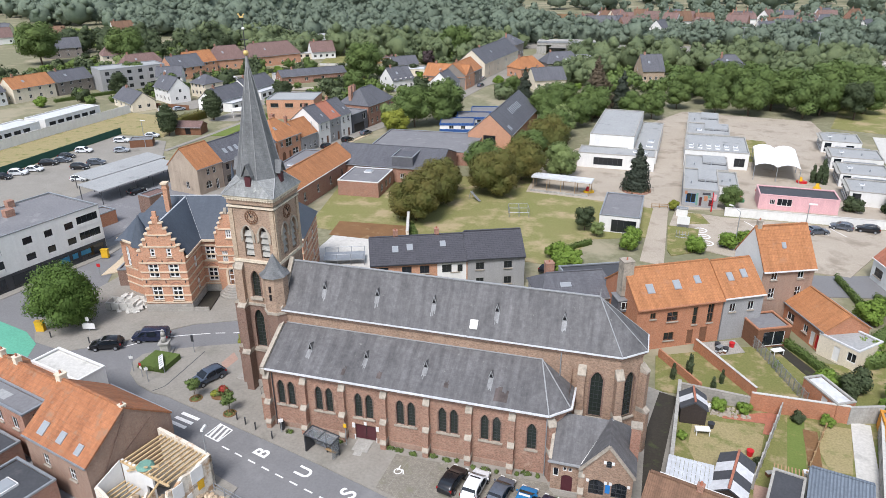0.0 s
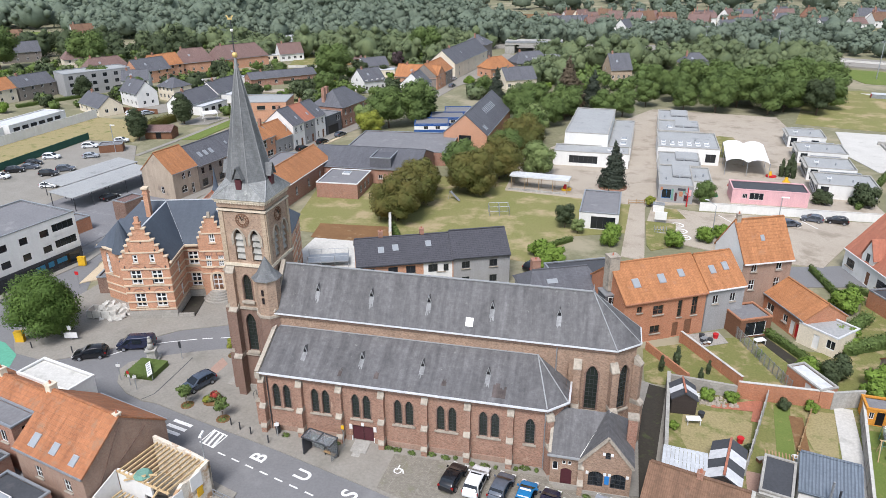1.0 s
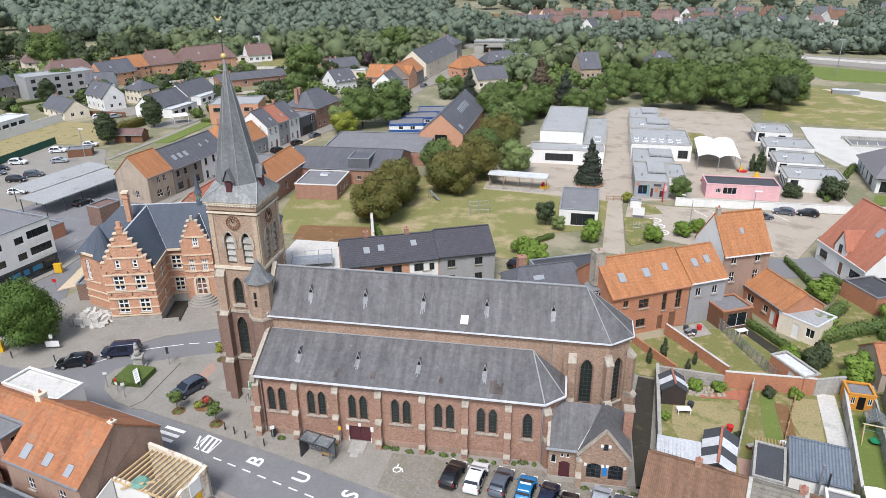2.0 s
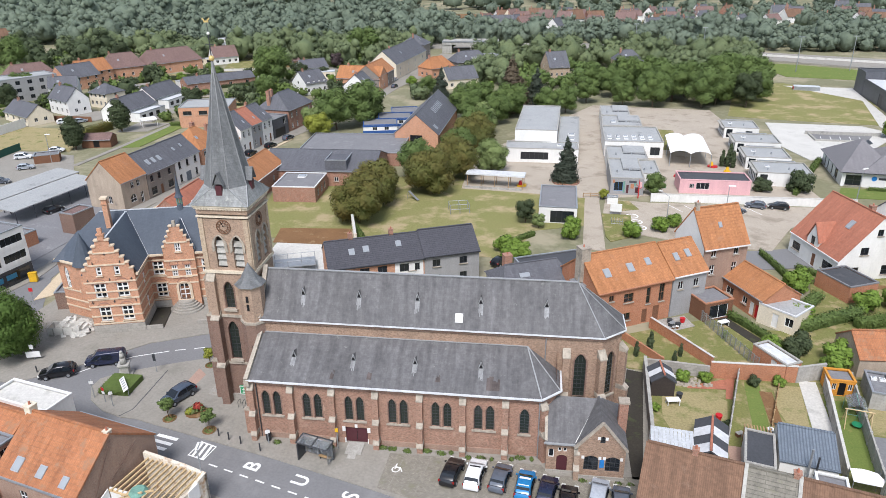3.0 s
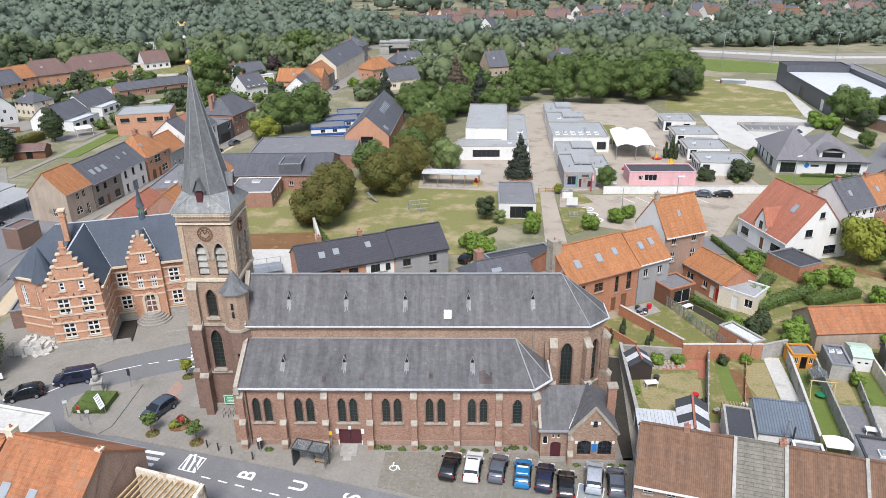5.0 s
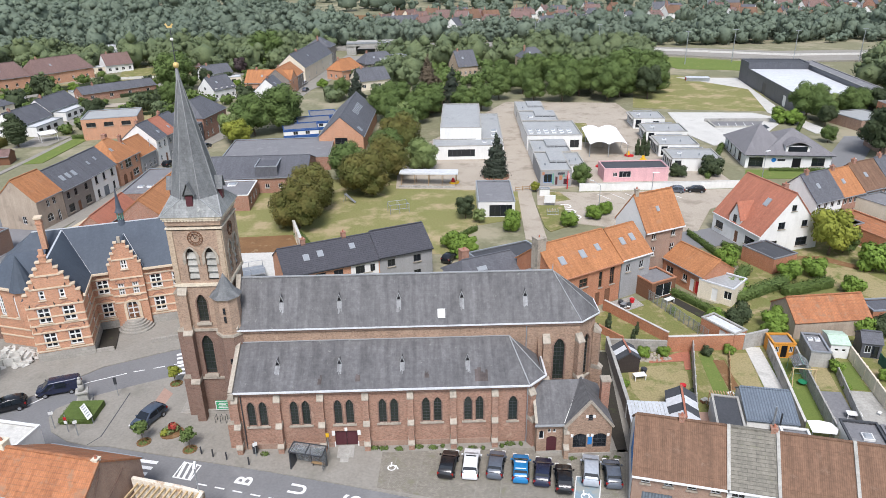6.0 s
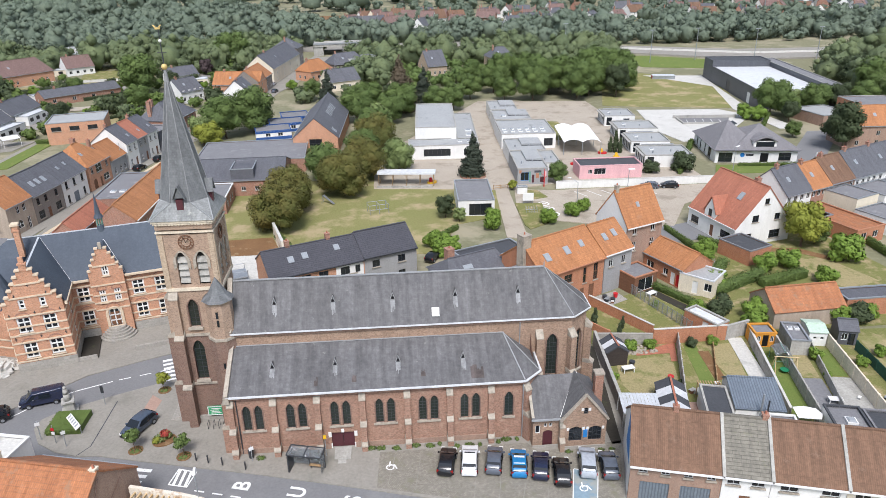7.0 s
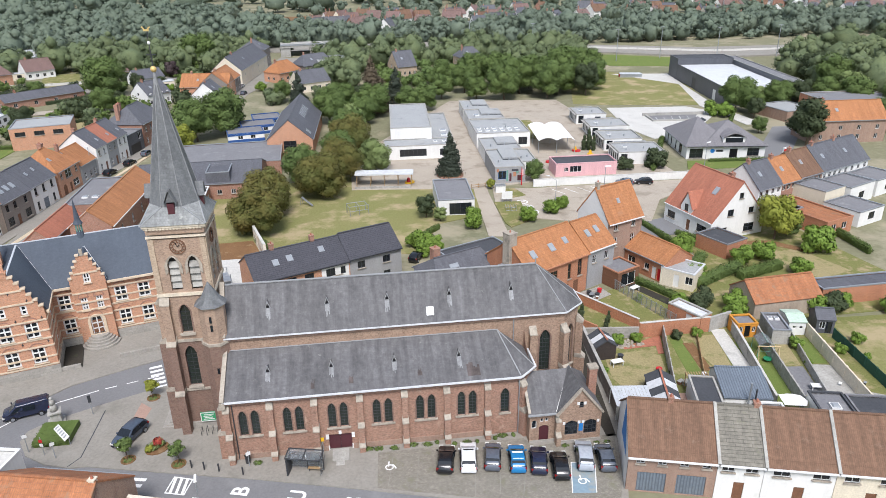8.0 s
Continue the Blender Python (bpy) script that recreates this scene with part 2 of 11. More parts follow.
material("zinc", (162, 166, 170), (142, 146, 150), coarse=0.6, fine=3, rough=0.4, metal=0.5)
material("lead", (148, 150, 151), (128, 130, 132), coarse=1.0, fine=4, rough=0.5)
material("dark_metal", (56, 58, 62), rough=0.45, coarse=1, fine=5)
material("black_gloss", (26, 26, 30), rough=0.3, coarse=1, fine=5, bump=0.05)
material("wood", (166, 138, 102), (146, 118, 84), coarse=1, fine=8, tile=(3, 0.14), gap=0.012)
material("beam", (196, 172, 134), (176, 150, 112), coarse=1, fine=8)
material("wood_orange", (206, 142, 56), (190, 126, 46), coarse=1, fine=6, tile=(4, 0.14), gap=0.014)
material("wood_dark", (62, 54, 50), (52, 46, 42), coarse=1, fine=6, tile=(4, 0.14), gap=0.014)
material("wood_brown", (120, 84, 62), (104, 72, 54), coarse=1, fine=6, tile=(4, 0.14), gap=0.014)
material("door_red", (78, 40, 46), (68, 34, 40), rough=0.5, coarse=1, fine=6)
material("plaster_old", (218, 210, 196), (196, 186, 170), coarse=0.6, fine=4, patch=(168, 138, 108), patch_size=0.7, patch_from=0.5, bump=0.5)
material("rubble", (190, 172, 148), (160, 136, 110), coarse=0.8, fine=5, bump=1.0, vary=0.25, island=True)
material("bark", (92, 78, 62), (76, 64, 52), coarse=2, fine=14, bump=0.8)
# the far-wood leaf tone has distance haze mixed in: paler and greyer
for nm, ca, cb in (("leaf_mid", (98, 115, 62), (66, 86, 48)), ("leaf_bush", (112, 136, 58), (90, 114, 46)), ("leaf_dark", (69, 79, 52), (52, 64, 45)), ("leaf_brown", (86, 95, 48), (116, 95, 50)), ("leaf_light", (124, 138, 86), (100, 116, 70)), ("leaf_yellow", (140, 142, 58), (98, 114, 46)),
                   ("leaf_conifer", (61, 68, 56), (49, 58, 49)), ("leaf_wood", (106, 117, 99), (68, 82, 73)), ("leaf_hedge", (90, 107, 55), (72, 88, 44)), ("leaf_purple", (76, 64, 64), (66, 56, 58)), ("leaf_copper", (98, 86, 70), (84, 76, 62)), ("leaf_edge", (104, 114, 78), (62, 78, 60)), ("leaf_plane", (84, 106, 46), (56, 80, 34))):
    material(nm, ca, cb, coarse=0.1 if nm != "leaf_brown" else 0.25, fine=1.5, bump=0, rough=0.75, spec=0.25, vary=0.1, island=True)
for nm, c in (("car_black", (22, 23, 27)), ("car_navy", (30, 36, 58)), ("car_silver", (160, 166, 174)), ("car_white", (218, 220, 222)), ("car_blue", (28, 112, 164)), ("car_grey", (84, 90, 100)), ("car_slate", (66, 76, 90)), ("car_red", (130, 36, 34))):
    material(nm, c, c, rough=0.22, coarse=1, fine=3, bump=0, spec=0.7)
material("patch_teal", (46, 112, 140), (40, 92, 122), rough=0.4, coarse=2, fine=6, bump=0)
material("tyre", (34, 34, 36), rough=0.9, coarse=2, fine=8)
material("lamp_glass", (214, 214, 210), rough=0.2, coarse=2, fine=8, bump=0)
material("lamp_red", (140, 26, 24), rough=0.2, coarse=2, fine=8, bump=0)
material("sign_green", (60, 150, 104), rough=0.5, coarse=2, fine=8, bump=0)
material("sign_blue", (36, 120, 190), rough=0.5, coarse=2, fine=8, bump=0)
material("sign_red", (190, 34, 40), rough=0.5, coarse=2, fine=8, bump=0)
material("sign_yellow", (224, 176, 40), rough=0.5, coarse=2, fine=8, bump=0)
material("plastic_yellow", (216, 170, 40), rough=0.5, coarse=2, fine=8, bump=0)
material("plastic_green", (40, 130, 90), rough=0.5, coarse=2, fine=8, bump=0)
material("gold", (214, 186, 122), rough=0.45, coarse=2, fine=8, bump=0, metal=0.3)
material("fence_green", (44, 84, 70), (38, 72, 62), coarse=0.5, fine=5)
material("patina", (110, 150, 136), (92, 128, 118), coarse=1, fine=5)
material("roof_mint", (178, 196, 180), (160, 180, 164), coarse=0.8, fine=4)
material("flower_red", (158, 62, 52), rough=0.8, coarse=2, fine=6, bump=0, vary=0.3, island=True)
material("container_blue", (44, 82, 140), (38, 72, 124), coarse=0.5, fine=4)
material("fabric_white", (232, 230, 226), (220, 218, 214), coarse=0.4, fine=3, bump=0.05)


def glass(name, tint, rough=0.08):
    m = bpy.data.materials.new(name)
    m.use_nodes = True
    bs = m.node_tree.nodes["Principled BSDF"]
    bs.inputs["Base Color"].default_value = (*lin(tint), 1)
    bs.inputs["Roughness"].default_value, bs.inputs["Specular IOR Level"].default_value = rough, 0.6
    nt = m.node_tree
    k = nt.nodes.new("ShaderNodeTexNoise")
    k.inputs["Scale"].default_value = 1.2
    bp = nt.nodes.new("ShaderNodeBump")
    bp.inputs["Strength"].default_value = 0.05
    nt.links.new(k.outputs[0], bp.inputs["Height"])
    nt.links.new(bp.outputs[0], bs.inputs["Normal"])
    MATS[name] = m


glass("pane", (32, 36, 40))
glass("pane_lead", (40, 47, 42), 0.25)
# pale base colour stands in for sky mirrored in roof panes
glass("pane_sky", (146, 151, 155), 0.08)
glass("pane_car", (26, 32, 38), 0.05)
m = bpy.data.materials.new("shelter_glass")
m.use_nodes = True
bs = m.node_tree.nodes["Principled BSDF"]
bs.inputs["Transmission Weight"].default_value, bs.inputs["Roughness"].default_value, bs.inputs["IOR"].default_value = 0.85, 0.1, 1.1
bs.inputs["Base Color"].default_value = (0.55, 0.58, 0.6, 1)
MATS["shelter_glass"] = m

# ---- building blocks ----
from mathutils.geometry import tessellate_polygon

Z = Vector((0, 0, 1))


def thing(name, label, category, x=0, y=0, z=0, turn=0, group="", kind=""):
    ob = new(name)
    ob.empty_display_size = 0.2
    ob.matrix_basis = pose(x, y, z, 0, 0, turn)
    return tagged(ob, label, category, group, kind)


def part(name, bm, mat, parent=None, label="", smooth=False):
    bmesh.ops.remove_doubles(bm, verts=bm.verts[:], dist=0.0005)
    me = bpy.data.meshes.new(name)
    bm.to_mesh(me)
    bm.free()
    me.materials.append(MATS[mat])
    if smooth:
        for p in me.polygons:
            p.use_smooth = True
    ob = new(name, me)
    ob.parent = parent
    if label:
        ob["label"] = label
    return ob


def box(bm, x0, y0, z0, x1, y1, z1, top=0.0):
    """A box; top narrows its upper face on all sides."""
    v = [bm.verts.new(p) for p in ((x0, y0, z0), (x1, y0, z0), (x1, y1, z0), (x0, y1, z0), (x0 + top, y0 + top, z1), (x1 - top, y0 + top, z1), (x1 - top, y1 - top, z1), (x0 + top, y1 - top, z1))]
    for f in ((3, 2, 1, 0), (4, 5, 6, 7), (0, 1, 5, 4), (1, 2, 6, 5), (2, 3, 7, 6), (3, 0, 4, 7)):
        bm.faces.new([v[i] for i in f])
    return bm


def boxes(*rows):
    bm = bmesh.new()
    for r in rows:
        box(bm, *r)
    return bm


def prism(bm, pts, z0, z1, scale=1.0, centre=None):
    """A column on a polygon given anticlockwise; z may be a number or a list for the top."""
    n = len(pts)
    tops = z1 if isinstance(z1, (list, tuple)) else [z1] * n
    c = centre or (sum(p[0] for p in pts) / n, sum(p[1] for p in pts) / n)
    lo = [bm.verts.new((p[0], p[1], z0)) for p in pts]
    hi = [bm.verts.new((c[0] + (p[0] - c[0]) * scale, c[1] + (p[1] - c[1]) * scale, t)) for p, t in zip(pts, tops)]
    bm.faces.new(lo[::-1])
    bm.faces.new(hi)
    for i in range(n):
        j = (i + 1) % n
        bm.faces.new((lo[i], lo[j], hi[j], hi[i]))
    return bm


def cone(bm, pts, z0, tip):
    lo = [bm.verts.new((p[0], p[1], z0)) for p in pts]
    t = bm.verts.new(tip)
    bm.faces.new(lo[::-1])
    for i in range(len(pts)):
        bm.faces.new((lo[i], lo[(i + 1) % len(pts)], t))
    return bm


def ring(n, r, x=0.0, y=0.0, turn=0.0, squash=1.0):
    return [(x + r * math.cos(radians(turn) + i * math.tau / n), y + r * squash * math.sin(radians(turn) + i * math.tau / n)) for i in range(n)]


def tube(bm, a, b, r, n=8, r2=None):
    """A round bar from a to b."""
    a, b = Vector(a), Vector(b)
    q = (b - a).to_track_quat("Z", "Y")
    rows = []
    for p, rr in ((a, r), (b, r if r2 is None else r2)):
        rows.append([bm.verts.new(p + q @ Vector((rr * math.cos(i * math.tau / n), rr * math.sin(i * math.tau / n), 0))) for i in range(n)])
    for i in range(n):
        j = (i + 1) % n
        bm.faces.new((rows[0][i], rows[0][j], rows[1][j], rows[1][i]))
    bm.faces.new(rows[0][::-1])
    bm.faces.new(rows[1])
    return bm


def slab(bm, pts, thick):
    """A plate on 3D points (anticlockwise from above), thickened downwards along its normal."""
    p = [Vector(q) for q in pts]
    n = (p[1] - p[0]).cross(p[2] - p[0]).normalized()
    hi, lo = [bm.verts.new(q) for q in p], [bm.verts.new(q - n * thick) for q in p]
    bm.faces.new(hi)
    bm.faces.new(lo[::-1])
    for i in range(len(p)):
        j = (i + 1) % len(p)
        bm.faces.new((lo[i], lo[j], hi[j], hi[i]))
    return bm


def strip(bm, a, b, w, h):
    """A low bar along a line in 3D, w wide and h high."""
    a, b = Vector(a), Vector(b)
    d = (b - a).normalized()
    s = d.cross(Z)
    s = s.normalized() if s.length > 1e-4 else Vector((1, 0, 0))
    u = s.cross(d)
    v = [bm.verts.new(p + s * (w / 2 * i) + u * (h * k)) for p in (a, b) for i, k in ((-1, -0.5), (1, -0.5), (1, 0.5), (-1, 0.5))]
    for f in ((3, 2, 1, 0), (4, 5, 6, 7), (0, 1, 5, 4), (1, 2, 6, 5), (2, 3, 7, 6), (3, 0, 4, 7)):
        bm.faces.new([v[i] for i in f])
    return bm


def hole(x, z, w, h, kind="rect"):
    """The outline of an opening whose sill's middle is at (x, z): rect, round or lancet."""
    l, r = x - w / 2, x + w / 2
    if kind == "rect":
        return [(l, z), (r, z), (r, z + h), (l, z + h)]
    if kind == "round":
        return [(l, z), (r, z)] + [(x + w / 2 * math.cos(a), z + h - w / 2 + w / 2 * math.sin(a)) for a in [math.pi * i / 8 for i in range(9)]]
    if kind == "segment":
        return [(l, z), (r, z)] + [(x + w / 2 * (1 - i / 3), z + h - w * 0.22 * (i / 3 - 1) ** 2) for i in range(7)]
    if kind == "disc":
        return [(x + w / 2 * math.cos(a), z + w / 2 + w / 2 * math.sin(a)) for a in [math.tau * i / 16 for i in range(16)]]
    k = min(h * 0.8, w * 0.74)
    arc = [(r - w / 2 * t, z + h - k + k * math.sin(t * math.pi / 2) ** 0.85) for t in [i / 5 for i in range(1, 6)]]
    return [(l, z), (r, z), (r, z + h - k)] + arc + [(2 * x - p[0], p[1]) for p in arc[-2::-1]] + [(l, z + h - k)]


def panel(bm, o, u, n, outline, holes=(), deep=0.2):
    """A wall face on an outline of (along, up), pierced by openings whose reveals go in by deep."""
    o, u, n = Vector(o), Vector(u).normalized(), Vector(n).normalized()
    loops = [list(outline)] + [list(h) for h in holes]
    flat = [p for l in loops for p in l]
    vs = [bm.verts.new(o + u * p[0] + Z * p[1]) for p in flat]
    for t in tessellate_polygon([[Vector((p[0], p[1], 0)) for p in l] for l in loops]):
        a, b, c = (vs[i] for i in t)
        if (b.co - a.co).cross(c.co - a.co).dot(n) < 0:
            a, c = c, a
        try:
            bm.faces.new((a, b, c))
        except ValueError:
            pass
    k = len(loops[0])
    for l in loops[1:]:
        f = vs[k : k + len(l)]
        k += len(l)
        bk = [bm.verts.new(v.co - n * deep) for v in f]
        for i in range(len(l)):
            j = (i + 1) % len(l)
            bm.faces.new((f[i], f[j], bk[j], bk[i]))
    return bm


def fill(bm, o, u, n, loop, back, thick=0.03):
    """A plate that fills an opening, set back into the wall."""
    o, u, n = Vector(o), Vector(u).normalized(), Vector(n).normalized()
    f = [bm.verts.new(o + u * p[0] + Z * p[1] - n * back) for p in loop]
    g = [bm.verts.new(v.co - n * thick) for v in f]
    face = bm.faces.new(f)
    face.normal_update()
    bm.faces.new(g[::-1])
    for i in range(len(f)):
        j = (i + 1) % len(f)
        bm.faces.new((f[i], g[i], g[j], f[j]))
    if face.normal.dot(n) < 0:
        bmesh.ops.reverse_faces(bm, faces=bm.faces[:])
    return bm


def rim(bm, o, u, n, loop, width, front, thick, arch=False):
    """A frame inside (width > 0) or outside (width < 0) an opening's outline."""
    o, u, n = Vector(o), Vector(u).normalized(), Vector(n).normalized()
    cx, cz = sum(p[0] for p in loop) / len(loop), sum(p[1] for p in loop) / len(loop)
    hw, hh = max(abs(p[0] - cx) for p in loop), max(abs(p[1] - cz) for p in loop)
    sx, sz = 1 - width / hw, 1 - width / hh
    inner = [(cx + (p[0] - cx) * sx, cz + (p[1] - cz) * sz) for p in loop]
    q = []
    for d in (front, front - thick):
        q.append([bm.verts.new(o + u * p[0] + Z * p[1] + n * d) for p in loop])
        q.append([bm.verts.new(o + u * p[0] + Z * p[1] + n * d) for p in inner])
    for i in range(1 if arch else 0, len(loop)):
        j = (i + 1) % len(loop)
        bm.faces.new((q[0][i], q[0][j], q[1][j], q[1][i]))
        bm.faces.new((q[1][i], q[1][j], q[3][j], q[3][i]))
        bm.faces.new((q[0][j], q[0][i], q[2][i], q[2][j]))
    return bm


def window(parent, o, u, n, spec, frame="white_paint", pane="pane", sill="", deep=0.14, cols=2, rows=1, name="window", bar=0.05):
    """A window in an opening (x, z, w, h[, kind]): frame and bars, a pane behind, a sill below."""
    x, z, w, h = spec[:4]
    kind = spec[4] if len(spec) > 4 else "rect"
    loop = hole(x, z, w, h, kind)
    bm = bmesh.new()
    rim(bm, o, u, n, loop, bar * 1.3, -deep + 0.06, 0.05)
    o2, u2, n2 = Vector(o), Vector(u).normalized(), Vector(n).normalized()
    for i in range(1, cols):
        t = x - w / 2 + w * i / cols
        a = o2 + u2 * t - n2 * (deep - 0.035)
        strip(bm, a + Z * z, a + Z * (z + h * (0.97 if kind == "rect" else 0.9)), bar, bar)
    for i in range(1, rows):
        t = z + h * i / rows * (1.0 if kind == "rect" else 0.85)
        a = o2 + Z * t - n2 * (deep - 0.035)
        strip(bm, a + u2 * (x - w / 2), a + u2 * (x + w / 2), bar, bar)
    ob = part(name, bm, frame, parent)
    part("pane", fill(bmesh.new(), o, u, n, loop, deep - 0.01), pane, ob)
    if sill:
        a = o2 + Z * (z - 0.06) + n2 * 0.04
        part("sill", strip(bmesh.new(), a + u2 * (x - w / 2 - 0.1), a + u2 * (x + w / 2 + 0.1), 0.3, 0.12), sill, ob)
    return ob


SIDES = {"S": lambda L, W: ((0, 0, 0), (1, 0, 0), (0, -1, 0), L), "N": lambda L, W: ((L, W, 0), (-1, 0, 0), (0, 1, 0), L),
         "W": lambda L, W: ((0, W, 0), (0, -1, 0), (-1, 0, 0), W), "E": lambda L, W: ((L, 0, 0), (0, 1, 0), (1, 0, 0), W)}


def house(name, label, x, y, turn, L, W, H, R, wall, roof, wins=None, doors=None, chimneys=(), lights=(), hip=0.0, over=0.3, frame="white_paint", sill="stone", ridge=0.5, gutter="zinc", group="", category="house", plinth="", cap="", cols=2, garage=(), z=0.0, chim_mat="brick_red", blank=()):
    """A house with a pitched roof whose ridge runs along its length: walls with openings, windows, doors, roof, ridge, gutters, chimneys, roof lights."""
    h = thing(name, label, category, x, y, z, turn, group)
    wins, doors, yr = wins or {}, doors or {}, W * ridge
    bm = bmesh.new()
    for s, f in SIDES.items():
        o, u, n, l = f(L, W)
        top = [(l, H), (0, H)]
        if not hip and s in "WE":
            top = [(l, H), ((l - yr) if s == "W" else yr, R), (0, H)]
        holes = [hole(*w) for w in wins.get(s, ())] + [hole(*d[:5]) for d in doors.get(s, ())]
        panel(bm, o, u, n, [(0, -0.3), (l, -0.3)] + top, holes, 0.16)
    part("wall", bm, wall, h)
    for s, ws in wins.items():
        o, u, n, l = SIDES[s](L, W)
        for w in ws:
            window(h, o, u, n, w, frame, sill=sill, cols=cols if w[2] > 0.7 else 1, rows=2 if w[3] > 1.3 else 1)
    for s, ds in doors.items():
        o, u, n, l = SIDES[s](L, W)
        for d in ds:
            part("door", fill(bmesh.new(), o, u, n, hole(*d[:5]), 0.1, 0.05), d[5] if len(d) > 5 else "wood_brown", h)
    bm = bmesh.new()
    e, t = over, 0.16
    k1, k2 = (R - H) / yr, (R - H) / (W - yr)
    if hip:
        a = [(-e, -e, H - e * k1), (L + e, -e, H - e * k1), (L - hip, yr, R), (hip, yr, R)]
        b = [(L + e, W + e, H - e * k2), (-e, W + e, H - e * k2), (hip, yr, R), (L - hip, yr, R)]
        for p in (a, b, [a[1], b[0], a[2]], [b[1], a[0], a[3]]):
            slab(bm, [(q[0], q[1], q[2] + t) for q in p], t)
    else:
        g = 0.12
        slab(bm, [(-g, -e, H - e * k1 + t), (L + g, -e, H - e * k1 + t), (L + g, yr, R + t), (-g, yr, R + t)], t)
        slab(bm, [(L + g, W + e, H - e * k2 + t), (-g, W + e, H - e * k2 + t), (-g, yr, R + t), (L + g, yr, R + t)], t)
    part("roof", bm, roof, h)
    part("ridge", strip(bmesh.new(), (hip, yr, R + t + 0.02), (L - hip, yr, R + t + 0.02), 0.3, 0.12), cap or roof, h)
    if gutter:
        for yy, zz in ((-e - 0.06, H - e * k1 + 0.06), (W + e + 0.06, H - e * k2 + 0.06)):
            part("gutter", strip(bmesh.new(), (-0.1, yy, zz), (L + 0.1, yy, zz), 0.16, 0.16), gutter, h)
    for c in chimneys:
        cx, cy, ch = c[:3]
        s = c[3] if len(c) > 3 else 0.35
        bm = boxes((cx - s, cy - s, H, cx + s, cy + s, ch), (cx - s - 0.06, cy - s - 0.06, ch, cx + s + 0.06, cy + s + 0.06, ch + 0.12))
        cob = part("chimney", bm, chim_mat, h)
        part("chimney_pot", tube(bmesh.new(), (cx, cy, ch + 0.1), (cx, cy, ch + 0.45), 0.13, 8, 0.1), "tile_red", cob)
    for q in lights:
        roof_light(h, q, L, W, H, R, yr, t)
    return h


def roof_light(h, q, L, W, H, R, yr, t):
    """A roof window (along, fraction up the slope, side, width, height)."""
    lx, fr, side, w, d = q
    if side == "S":
        base, up = Vector((lx, yr * fr, H + (R - H) * fr + t)), Vector((0, yr, R - H)).normalized()
    else:
        base, up = Vector((lx, W - (W - yr) * fr, H + (R - H) * fr + t)), Vector((0, -(W - yr), R - H)).normalized()
    u = Vector((1, 0, 0)) if side == "S" else Vector((-1, 0, 0))
    n = u.cross(up)
    c = [base + u * a + up * b for a, b in ((-w / 2, -d / 2), (w / 2, -d / 2), (w / 2, d / 2), (-w / 2, d / 2))]
    f = part("roof_window", slab(bmesh.new(), [p + n * 0.09 for p in c], 0.12), "zinc", h)
    c2 = [base + n * 0.1 + u * a + up * b for a, b in ((-w / 2 + 0.1, -d / 2 + 0.1), (w / 2 - 0.1, -d / 2 + 0.1), (w / 2 - 0.1, d / 2 - 0.1), (-w / 2 + 0.1, d / 2 - 0.1))]
    part("pane", slab(bmesh.new(), c2, 0.02), "pane_sky", f)


def block(name, label, x, y, turn, L, W, H, wall, roof="bitumen", wins=None, doors=None, lip=0.25, edge="zinc", frame="white_paint", sill="", group="", category="building", z=0.0, domes=(), cols=2, rows=1):
    """A flat-roofed building: walls with openings, a parapet, the roof inside it, roof domes."""
    h = thing(name, label, category, x, y, z, turn, group)
    wins, doors = wins or {}, doors or {}
    bm = bmesh.new()
    for s, f in SIDES.items():
        o, u, n, l = f(L, W)
        panel(bm, o, u, n, [(0, -0.3), (l, -0.3), (l, H), (0, H)], [hole(*w) for w in wins.get(s, ())] + [hole(*d[:5]) for d in doors.get(s, ())], 0.16)
    part("wall", bm, wall, h)
    for s, ws in wins.items():
        o, u, n, l = SIDES[s](L, W)
        for w in ws:
            window(h, o, u, n, w, frame, sill=sill, cols=max(1, round(w[2] / 1.1)) if cols == 0 else cols, rows=rows)
    for s, ds in doors.items():
        o, u, n, l = SIDES[s](L, W)
        for d in ds:
            part("door", fill(bmesh.new(), o, u, n, hole(*d[:5]), 0.1, 0.05), d[5] if len(d) > 5 else "wood_brown", h)
    part("roof", boxes((0.18, 0.18, H - 0.4, L - 0.18, W - 0.18, H - lip)), roof, h)
    bm = boxes((-0.05, -0.05, H - 0.15, L + 0.05, 0.2, H + 0.04), (-0.05, W - 0.2, H - 0.15, L + 0.05, W + 0.05, H + 0.04), (-0.05, 0.2, H - 0.15, 0.2, W - 0.2, H + 0.04), (L - 0.2, 0.2, H - 0.15, L + 0.05, W - 0.2, H + 0.04))
    part("parapet", bm, edge, h)
    for dx, dy, s in domes:
        d = part("roof_dome", boxes((dx - s, dy - s, H - lip, dx + s, dy + s, H - lip + 0.25)), "white_paint", h)
        part("dome_glass", boxes((dx - s + 0.1, dy - s + 0.1, H - lip + 0.25, dx + s - 0.1, dy + s - 0.1, H - lip + 0.4, 0.15)), "pane_sky", d)
    return h


